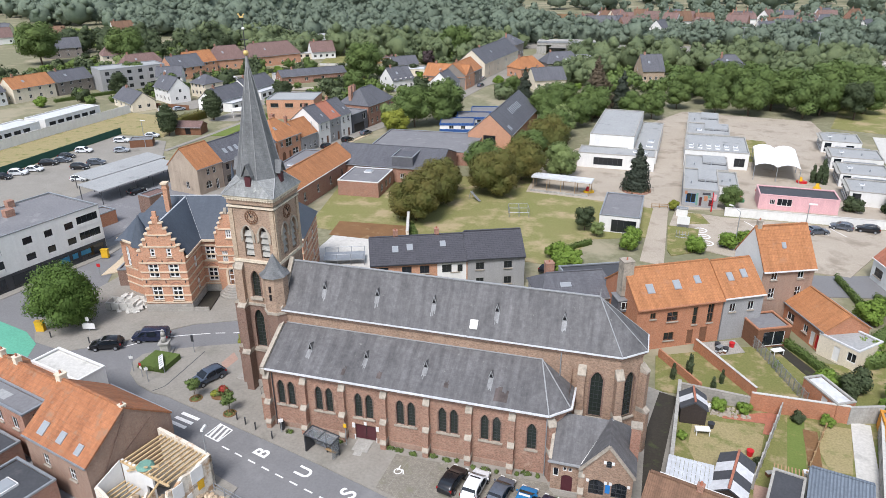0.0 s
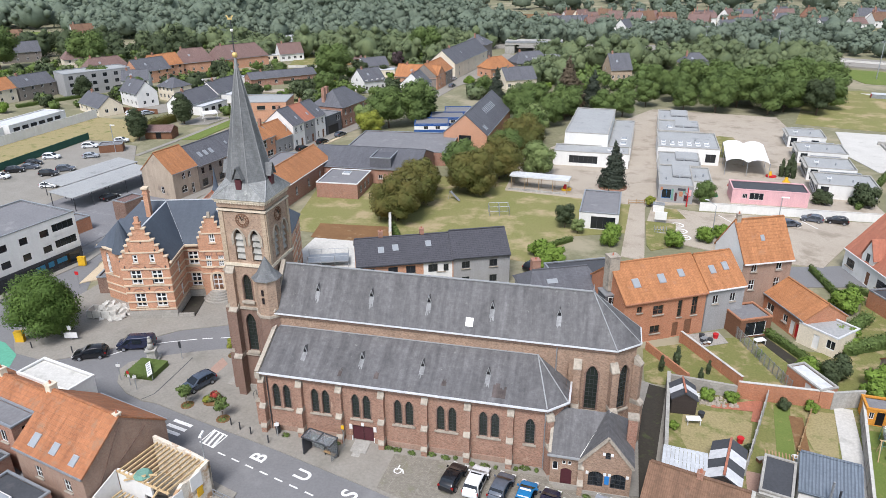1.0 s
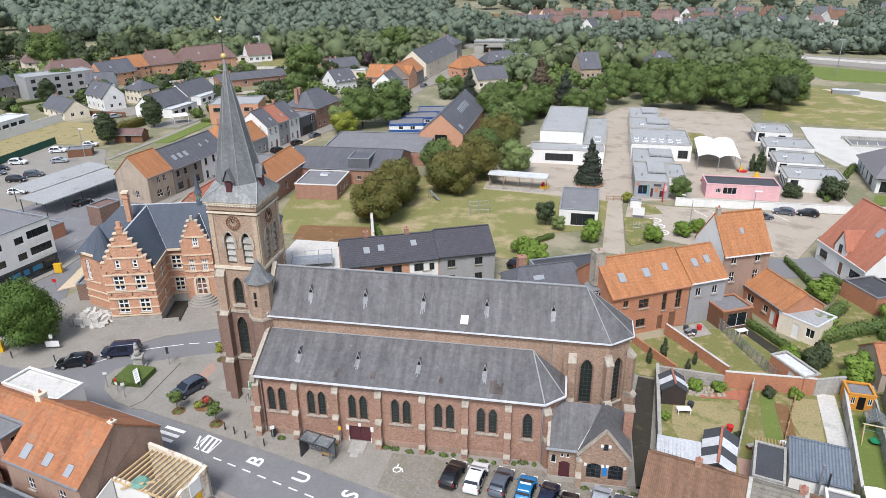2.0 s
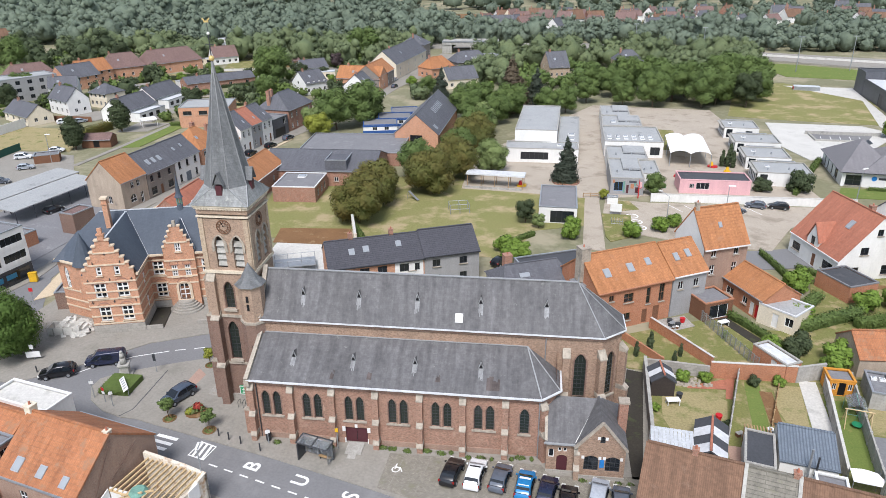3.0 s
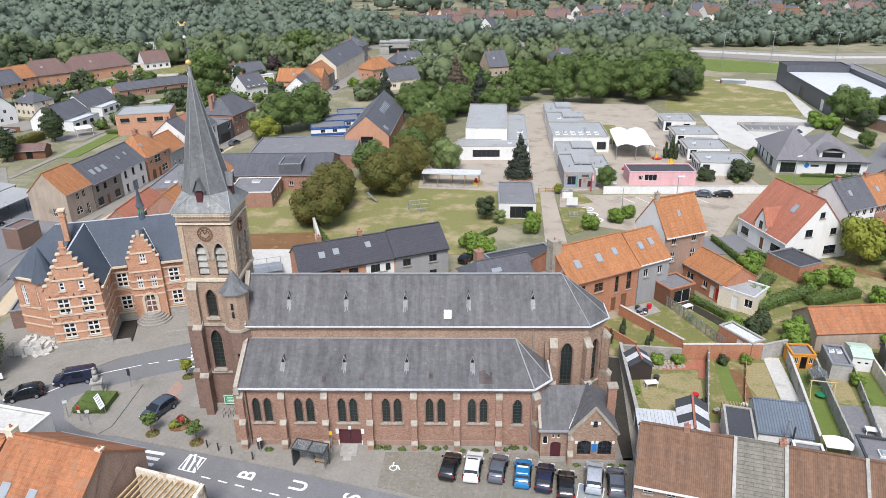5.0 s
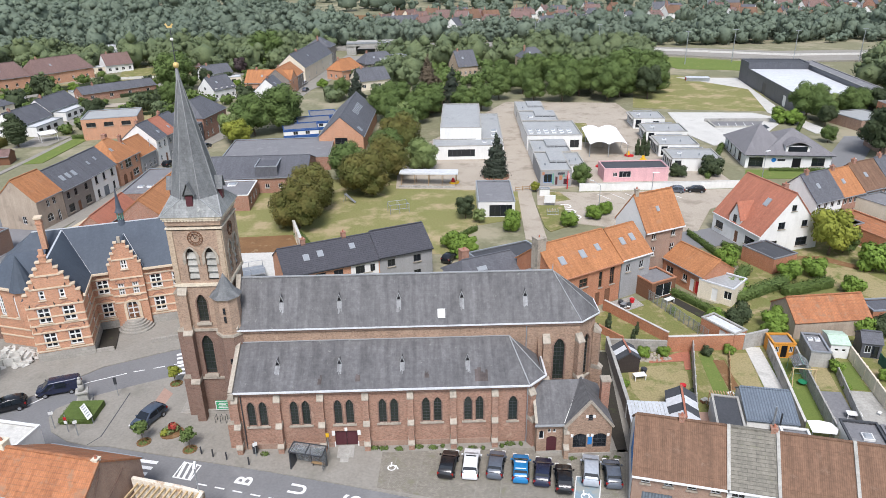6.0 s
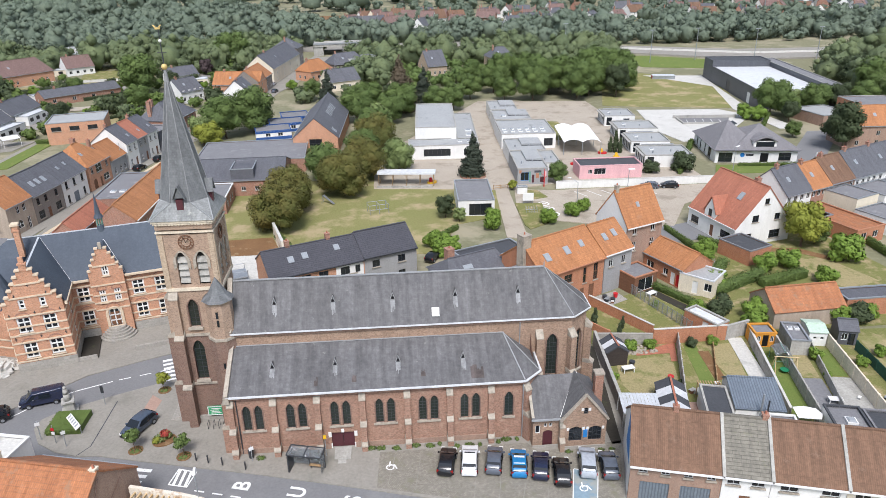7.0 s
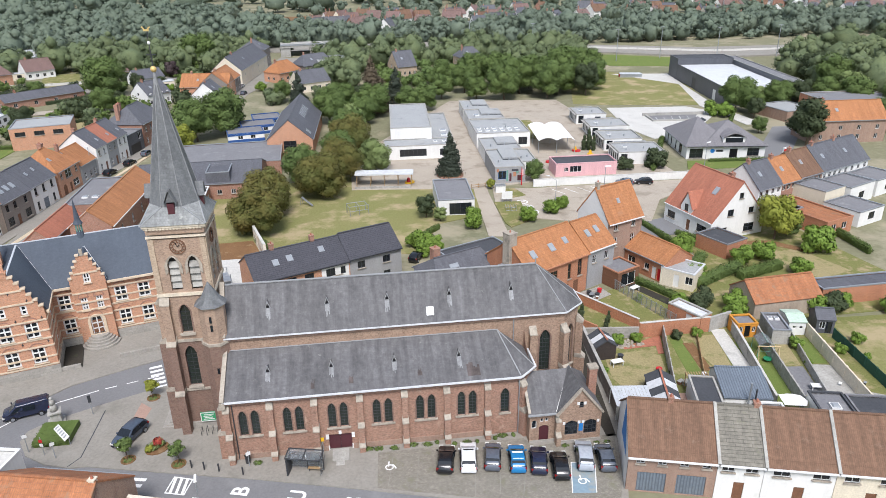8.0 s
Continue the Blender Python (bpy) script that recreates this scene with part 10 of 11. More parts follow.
# bus shelter
sh = thing("bus_shelter", "glass bus shelter with a dark roof and poster", "bus shelter", 6.6, -2.0, 0.06, -14)
part("shelter_roof", slab(bmesh.new(), [(-0.1, -1.3, 2.35), (3.6, -1.3, 2.35), (3.6, 0.2, 2.5), (-0.1, 0.2, 2.5)], 0.08), "shelter_glass", sh)
part("roof_frame", strip(strip(strip(strip(strip(bmesh.new(), (-0.1, -1.3, 2.35), (3.6, -1.3, 2.35), .1, .1), (-0.1, .2, 2.5), (3.6, .2, 2.5), .1, .1), (-0.1, -1.3, 2.35), (-0.1, .2, 2.5), .1, .1), (3.6, -1.3, 2.35), (3.6, .2, 2.5), .1, .1), (1.75, -1.3, 2.35), (1.75, .2, 2.5), .1, .1), "dark_metal", sh)
for x in (0, 1.75, 3.5):
    part("post", boxes((x - 0.04, 0.06, 0, x + 0.04, 0.14, 2.45)), "dark_metal", sh)
for x in (0.05, 1.8):
    part("back_glass", boxes((x, 0.09, 0.25, x + 1.65, 0.105, 2.2)), "shelter_glass", sh)
part("end_glass", boxes((3.49, -1.1, 0.25, 3.505, 0.06, 2.2)), "shelter_glass", sh)
po = part("poster_case", boxes((-0.08, -1.3, 0.1, 0.06, 0.06, 2.1)), "dark_metal", sh)
part("poster", boxes((-0.1, -1.15, 0.35, -0.082, -0.1, 1.9)), "line_white", po, "white poster with red bars")
for i in range(3):
    part("text_bar", boxes((-0.115, -1.0, 0.7 + i * 0.35, -0.101, -0.3, 0.85 + i * 0.35)), "sign_red", po)
bnch = part("bench", boxes((1.9, -0.35, 0.42, 3.4, 0.0, 0.47)), "wood", sh)
part("bench_leg", boxes((2.0, -0.25, 0, 2.06, -0.1, 0.42)), "dark_metal", bnch)
part("bench_leg", boxes((3.24, -0.25, 0, 3.3, -0.1, 0.42)), "dark_metal", bnch)
sign_post(10.0, -0.9, 2.9, ((2.3, 0.35, 0.5, "sign_yellow"),), "yellow bus stop pole by the church", 0, name="bus_stop_sign")
sign_post(2.1, -0.9, 2.0, ((1.4, 0.5, 0.45, "white_paint"),), "small white sign on a slim post", 30)
t = thing("litter_bin", "dark litter bin beside the church", "bin", 1.9, -0.35, 0.06)
part("bin_body", tube(bmesh.new(), (0, 0, 0), (0, 0, 0.95), 0.26, 12, 0.3), "dark_metal", t)
part("bin_lid", tube(bmesh.new(), (0, 0, 0.95), (0, 0, 1.05), 0.32, 12, 0.2), "black_gloss", t)
# flower bed and bicycle stand by the tower
fb = thing("flower_bed", "flower bed with red and yellow plants", "flower bed", -8.4, 3.4, 0.06, 20)
part("bed_edge", prism(bmesh.new(), ring(12, 1.3, squash=0.8), 0, 0.16), "soil", fb)
for nm, mt, sd, b in (("foliage", "leaf_light", 71, [(-0.4, 0, 0.5, 0.8, 0.7, 0.5), (0.5, 0.2, 0.6, 0.5, 0.5, 0.6)]), ("red_bloom", "flower_red", 72, [(0.2, 0.1, 0.9, 0.5, 0.5, 0.35)]), ("yellow_bloom", "leaf_yellow", 73, [(-0.8, -0.2, 0.5, 0.45, 0.4, 0.3)])):
    o = new(nm, leaf_mesh(nm, b, 260, 0.12, mt, sd))
    o.parent = fb
for x, y in ((-11.1, 2.0), (-5.5, 0.5), (-11.2, 13.4)):
    t = thing("tree_pit", "round planted bed at a tree foot", "tree pit", x, y, 0.05)
    part("pit_edge", prism(bmesh.new(), ring(16, 0.8), 0, 0.06), "soil", t)
    o = new("ground_cover", leaf_mesh("ground_cover", [(0, 0, 0.06, 0.7, 0.7, 0.12)], 160, 0.09, "leaf_mid", 80))
    o.parent = t
bk = thing("bicycle_stand", "row of bicycle stands beside the tower", "bicycle stand", -3.9, 5.0, 0.06)
for i in range(4):
    bm = tube(tube(tube(bmesh.new(), (i * 0.6, 0, 0), (i * 0.6, 0, 0.8), 0.03, 6), (i * 0.6, 0.7, 0), (i * 0.6, 0.7, 0.8), 0.03, 6), (i * 0.6, 0, 0.8), (i * 0.6, 0.7, 0.8), 0.03, 6)
    part("hoop", bm, "dark_metal", bk)
# lamp by the ruin, railing
lp = thing("street_lamp", "tall grey street lamp with a white head", "street lamp", -0.7, -10.4, 0, 100)
part("mast", tube(bmesh.new(), (0, 0, 0), (0, 0, 6.9), 0.09, 8, 0.06), "zinc", lp)
part("lamp_head", boxes((-0.2, -0.15, 6.85, 0.75, 0.15, 7.05, 0.04)), "white_paint", lp)
for x, y, a in ((68, 74, 0), (-49.2, 112, 170), (-95.5, 101, 0), (98, 88, 30)):
    lp = thing("street_lamp", "grey street lamp beside the road", "street lamp", x, y, 0, a, "street lamps")
    part("mast", tube(bmesh.new(), (0, 0, 0), (0, 0, 7.5), 0.1, 8, 0.07), "zinc", lp)
    part("lamp_head", boxes((-0.2, -0.15, 7.45, 1.2, 0.15, 7.65, 0.04)), "white_paint", lp)
rl = thing("site_fence", "low grey site railing along the pavement", "fence", 0.0, -11.0, 0.05, -16)
for i in range(8):
    part("post", boxes((i * 1.5 - 0.04, -0.04, 0, i * 1.5 + 0.04, 0.04, 1.0)), "zinc", rl)
part("rail", boxes((0, -0.03, 0.9, 10.5, 0.03, 1.0)), "zinc", rl)
part("rail", boxes((0, -0.03, 0.45, 10.5, 0.03, 0.52)), "zinc", rl)
# weeds along the church wall
b = [(x, -0.5 - 0.3 * math.sin(x * 5), 0.12, 0.42 + 0.2 * math.sin(x * 3), 0.3, 0.3) for x in (3.0, 6.2, 9.0, 14.9, 15.8, 16.2, 17.6, 19.7, 21.3, 22.4, 24.3, 25.6, 26.8, 28.9, 29.8, 31)]
b += [(x, -2.9, 0.1, 0.4, 0.25, 0.28) for x in (33.5, 36.2, 38.4, 39.8, 41.0)]
tagged(new("weeds", leaf_mesh("weeds", b, 3200, 0.08, "leaf_hedge", 90)), "green weeds growing along the church wall", "weeds", kind="stuff")
# school yard odds and ends
fbd = thing("flower_bed", "round brick-edged bed under the conifer", "flower bed", 37.8, 97.0, 0.03)
part("bed_edge", prism(bmesh.new(), ring(18, 3.2), 0, 0.35), "brick_red", fbd)
part("bed_soil", prism(bmesh.new(), ring(18, 2.9), 0.35, 0.42), "soil", fbd)
for i, (x, y, m, lb) in enumerate(((64.5, 103.5, "sign_red", "red round play table in the school yard"), (70.5, 98, "plastic_yellow", "yellow play castle in the school yard"), (76.6, 108, "plastic_yellow", "yellow play sandbox in the school yard"), (59.3, 95.5, "plastic_green", "green and red play panel in the yard"), (74.2, 112.5, "sign_red", "red play mat edge in the yard"), (27.6, 93.0, "plastic_yellow", "yellow play excavator near the shelter"))):
    t = thing("play_equipment", lb, "play equipment", x, y, 0.03, i * 40)
    part("base", prism(bmesh.new(), ring(12, 1.2, squash=0.7), 0, 0.4), m, t)
    part("top", prism(bmesh.new(), ring(8, 0.5, 0.3, 0), 0.4, 1.3, 0.6), "sign_red" if i % 2 else "plastic_yellow", t)
t = thing("red_sculpture", "thin red steel sculpture by the mural wall", "sculpture", 53.0, 87.0, 0.02)
part("stem", tube(bmesh.new(), (0, 0, 0), (0, 0, 4.2), 0.14, 6, 0.08), "sign_red", t)
for a, zz in ((0.4, 2.4), (2.4, 3.0), (4.2, 1.8), (1.4, 3.6)):
    part("branch", tube(bmesh.new(), (0, 0, zz - 0.4), (0.8 * math.cos(a), 0.8 * math.sin(a), zz), 0.06, 6, 0.04), "sign_red", t)
t = thing("climbing_frame", "wooden climbing frame on the meadow", "play equipment", 13.5, 73.0, 0.0, 15)
for x in (0, 2, 4):
    for y in (0, 2.5):
        part("post", tube(bmesh.new(), (x, y, 0), (x, y, 2.0), 0.06, 6), "zinc", t)
for x0, y0, x1, y1, zz in ((0, 0, 4, 0, 2.0), (0, 2.5, 4, 2.5, 2.0), (0, 0, 0, 2.5, 1.8), (4, 0, 4, 2.5, 1.8), (2, 0, 2, 2.5, 2.0), (0, 0, 4, 0, 1.0)):
    part("bar", tube(bmesh.new(), (x0, y0, zz), (x1, y1, zz), 0.05, 6), "zinc", t)
t = thing("play_slide", "grey slide on the meadow under trees", "play equipment", 5.6, 80.5, 0.0, 60)
part("chute", slab(bmesh.new(), [(-0.3, 0, 0.2), (0.3, 0, 0.2), (0.3, 2.6, 1.8), (-0.3, 2.6, 1.8)], 0.06), "zinc", t)
for x in (-0.3, 0.3):
    part("leg", tube(bmesh.new(), (x, 3.0, 0), (x, 2.6, 1.9), 0.05, 6), "zinc", t)
for i in range(6):
    mark("bay_line", "white parking bay line on asphalt", rect_on(60 + i * 3.1, 81.0, 118, 4.5, 0.14), 0.045)
for i in range(3):
    t = thing("road_disc", "round white painted road emblem", "road marking", 50.4 + i * 0.4, 75.6 - i * 3.2, 0.04, 0, kind="structure")
    bm = rim(bmesh.new(), (0, 0, 0), (1, 0, 0), (0, -1, 0), hole(0, -1.3, 2.6, 2.6, "disc"), 0.3, 0.0, 0.01)
    bm.transform(Matrix.Rotation(radians(-90), 4, "X"))
    part("ring", bm, "line_white", t)
    part("bar", boxes((-0.6, -0.1, -0.01, 0.6, 0.1, 0.005)), "line_white", t)
# builders' platform beside the terrace
t = thing("scaffold", "grey builder's platform with railings on the pad", "scaffold", -12.5, 41.0, 0.12, 20)
part("deck", boxes((0, 0, 1.0, 7, 3.5, 1.15)), "zinc", t)
for x in (0.1, 2.3, 4.6, 6.9):
    for y in (0.1, 3.4):
        part("post", tube(bmesh.new(), (x, y, 0), (x, y, 2.2), 0.05, 6), "zinc", t)
for y in (0.1, 3.4):
    part("rail", tube(bmesh.new(), (0.1, y, 2.1), (6.9, y, 2.1), 0.04, 6), "zinc", t)
fence_wall("broken_wall", "broken white-capped wall end beside the terrace", (-1.6, 53.5), (-4.6, 63), 3.0, "plaster_old", 0.4, "white_concrete", 6)
hedge((-4.0, 62.0), (-1.0, 56), 1.8, 1.6, label="ragged green hedge behind the terrace")

# ---- bushes and small trees that fill the village gardens ----
TAKEN = []
for o in scene.objects:
    if o.parent is None and o.children and o.type == "EMPTY":
        for c in o.children:
            if "roof" in c.name and c.type == "MESH":
                q = [o.matrix_basis @ Vector(k) for k in c.bound_box]
                TAKEN.append((min(p.x for p in q) - 1.2, max(p.x for p in q) + 1.2, min(p.y for p in q) - 1.2, max(p.y for p in q) + 1.2))
# lawns and yards without shrubs
OPEN = [(-122, -90, 231, 283), (-96, -78, 112, 150), (-136, -112, 148, 163), (-137, -121, 188, 203), (-95, -84, 170, 200), (-66, -50, 226, 240), (-30, -4, 205, 312)]


def free(x, y):
    """Away from houses and from the main street."""
    if -66 < x < -8 and abs(x - (-46 + (y - 110) * 0.19)) < 11:
        return False
    return not any(a < x < b and c < y < d for a, b, c, d in TAKEN + OPEN)


wood("garden_shrubs", "mixed green shrubs filling the village gardens", spread(-230, -30, 138, 330, 300, lambda x, y: free(x, y) and (y > 150 or x < -140), 21, 2.5), "leaf_hedge", 130, 0.34, 2.0, 21)
wood("garden_shrubs", "dark garden trees between the village houses", spread(-240, -20, 150, 335, 80, free, 22, 8), "leaf_dark", 420, 0.36, 3.0, 22)
wood("garden_shrubs", "pale green garden trees between the houses", spread(-240, 10, 160, 335, 60, free, 23, 8), "leaf_edge", 420, 0.36, 2.8, 23)
rv = random.Random(5)
for i, (x, y) in enumerate(spread(-225, -36, 165, 330, 64, free, 25, 9)):
    sheet("garden_plot", "worn plot of a village garden", rect_on(x, y, rv.uniform(-40, 60), rv.uniform(8, 16), rv.uniform(5, 9)), 0.004 + 0.004 * i, rv.choice(("dry_grass", "grass", "turf", "slab", "yard", "slab")), category="garden")

# small things beside the school path
tree("yellow", 45.6, 86.0, 0.36, "bush", "yellow-flowering shrub beside the school gate")
t = thing("notice_case", "white notice case on two short posts", "notice board", 46.0, 76.0, 0.05, -4)
part("case", boxes((0, 0, 0.7, 2.3, 0.35, 2.3)), "white_paint", t)
for x in (0.2, 2.1):
    part("post", boxes((x - 0.05, 0.1, 0, x + 0.05, 0.2, 0.75)), "zinc", t)
t = thing("bicycle_rack", "grey tubular bicycle rack on worn grass", "bicycle rack", 45.8, 70.6, 0.05, -4)
for k in range(5):
    part("hoop", tube(tube(tube(bmesh.new(), (k * 0.55, 0, 0), (k * 0.55, 0, 0.9), 0.035, 6), (k * 0.55, 0, 0.9), (k * 0.55, 1.5, 0.9), 0.035, 6), (k * 0.55, 1.5, 0), (k * 0.55, 1.5, 0.9), 0.035, 6), "zinc", t)
for y in (0.0, 1.5):
    part("rail", tube(bmesh.new(), (0, y, 0.12), (2.2, y, 0.12), 0.035, 6), "zinc", t)
block("kiosk", "low white service box beside the mural", 46.0, 82.4, -4, 2.2, 1.4, 1.7, "render_white", "white_paint", category="box")
t = thing("street_lamp", "slim grey street lamp with a bent arm", "lamp", 56.2, 70.3, 0.03, 150)
part("pole", tube(bmesh.new(), (0, 0, 0), (0, 0, 6.2), 0.09, 8, 0.06), "zinc", t)
part("arm", tube(bmesh.new(), (0, 0, 6.2), (1.6, 0, 7.0), 0.05, 6), "zinc", t)
part("lamp_head", boxes((1.5, -0.14, 6.95, 2.2, 0.14, 7.1)), "white_paint", t)
t = thing("school_gate", "low wooden gate across the school path", "gate", 41.2, 86.2, 0.04, 10)
for x in (0.0, 1.6, 3.3):
    part("post", boxes((x - 0.06, -0.06, 0, x + 0.06, 0.06, 1.1)), "wood", t)
for z in (0.35, 0.85):
    part("rail", boxes((0.06, -0.03, z - 0.06, 3.24, 0.03, z + 0.06)), "wood", t)

# gardens and yards of the western village
sheet("pavement", "pale concrete street edge before the far houses", [(-31, 214), (-29.2, 246), (-20.6, 287), (-13.6, 311), (-7, 311), (-11.6, 283), (-16.4, 252), (-21, 228), (-25, 212)], 0.03, "slab", category="pavement")
sheet("lawn", "mown green lawn behind the street houses", [(-86.6, 117), (-80.6, 118), (-79.6, 143), (-85.0, 143)], 0.03, "turf", category="lawn")
sheet("garden_path", "pale concrete path along the lawn", [(-88.4, 99), (-86.9, 99), (-85.2, 120), (-84.2, 146), (-85.8, 146), (-86.8, 120)], 0.04, "slab", category="path")
sheet("terrace", "pale paved terrace before the white bungalow", [(-97.2, 134), (-88, 136), (-86.2, 147), (-97, 147)], 0.035, "slab", category="terrace")
sheet("yard", "pale paved yard beside the white houses", [(-128, 149), (-113, 148), (-109, 163), (-122, 162)], 0.03, "slab", category="yard")
sheet("yard", "pale paved yard behind the bungalows", [(-99, 148), (-93.5, 148), (-91, 187), (-97, 187)], 0.025, "slab", category="yard")
sheet("yard", "pale gravel plot with a parked caravan", [(-139, 188), (-122, 188), (-118, 204), (-136, 204)], 0.03, "slab", category="yard")
sheet("lawn", "large level lawn behind a hedge", [(-106.5, 233), (-91.5, 236.5), (-96.6, 250), (-111.5, 248)], 0.03, "lawn", category="lawn")
sheet("lawn", "large pale lawn between garden fences", [(-115.5, 254), (-100, 257.5), (-109.5, 283), (-123, 279)], 0.03, "lawn", category="lawn")
fence_wall("garden_fence", "pale concrete fence between two lawns", (-113.6, 250.5), (-98.2, 253.2), 0.9, "white_concrete", 0.12, "", 2.5, "fence")
hedge((-144, 215.5), (-110.5, 231.5), 2.4, 2.2, "leaf_dark", "tall dark clipped hedge before the gardens", 40)
hedge((-103.2, 127), (-101.4, 138.4), 3.0, 3.4, "leaf_brown", "loose brown garden hedge", 60)
hedge((-84.6, 143.6), (-79.8, 143.8), 1.4, 1.0, label="low green hedge closing the lawn")
fence_wall("fence", "brown wooden garden fence", (-128.4, 147.6), (-113.4, 146.8), 1.6, "wood_brown", 0.08, "", 2.4, "fence")
for x, y, tr, L, W, H, wl, lb in ((-96.6, 147.5, 82, 13, 4.2, 2.9, "render_white", "white flat-roofed annex of a bungalow"), (-97.8, 168.5, 84, 13, 4.2, 2.9, "render_white", "white flat-roofed annex of a bungalow"),
                                 (-141, 264.5, 22, 15, 6, 2.7, "render_cream", "row of low pale garages"), (-152, 324, 34, 24, 10, 5.2, "render_white", "white flat-roofed modern house by the wood"),
                                 (-67, 229.5, 18, 12, 7, 3.0, "render_cream", "low shed with a pale flat roof"), (-112.5, 205.2, 43, 5, 5, 2.8, "render_white", "white flat porch of the long building")):
    ob = block("annex", lb, x, y, tr, L, W, H, wl, "roof_white", category="annex")
    for k in range(int(L / 3.6)):
        part("window", boxes((1.0 + k * 3.5, -0.03, 0.9, 2.8 + k * 3.5, 0.02, 2.1)), "black_gloss", ob)
t = thing("awning", "white garden awning on slim posts", "awning", -91.4, 139.2, 0.03, 40)
part("canopy", slab(bmesh.new(), [(0, 0, 2.3), (4.6, 0, 2.3), (4.6, 3.4, 2.7), (0, 3.4, 2.7)], 0.08), "white_paint", t)
for x, y in ((0.1, 0.1), (4.5, 0.1), (0.1, 3.3), (4.5, 3.3)):
    part("post", boxes((x - 0.05, y - 0.05, 0, x + 0.05, y + 0.05, 2.4 + y * 0.1)), "white_paint", t)
t = thing("caravan", "white touring caravan parked on a gravel plot", "caravan", -132.4, 194.6, 0.03, 31)
bm = bmesh.new()
prof = ((0.0, 0.5), (7.2, 0.5), (7.4, 1.1), (7.0, 2.3), (6.5, 2.65), (0.5, 2.65), (0.1, 2.3), (-0.1, 1.2))
va, vb = [bm.verts.new((x, -1.15, z)) for x, z in prof], [bm.verts.new((x, 1.15, z)) for x, z in prof]
for k in range(8):
    bm.faces.new((va[k], va[(k + 1) % 8], vb[(k + 1) % 8], vb[k]))
bm.faces.new(va[::-1])
bm.faces.new(vb)
bmesh.ops.recalc_face_normals(bm, faces=bm.faces[:])
part("body", bm, "white_paint", t)
for x in (0.7, 2.9, 5.2):
    part("window", boxes((x, -1.18, 1.35, x + 1.3, -1.14, 2.05)), "black_gloss", t)
part("stripe", boxes((0.1, -1.175, 0.95, 7.2, -1.14, 1.1)), "zinc", t)
for y in (-1.0, 1.0):
    part("wheel", tube(bmesh.new(), (3.6, y - 0.1, 0.33), (3.6, y + 0.1, 0.33), 0.33, 14), "tyre", t)
part("drawbar", strip(bmesh.new(), (7.2, 0, 0.45), (8.6, 0, 0.45), 0.12, 0.1), "zinc", t)

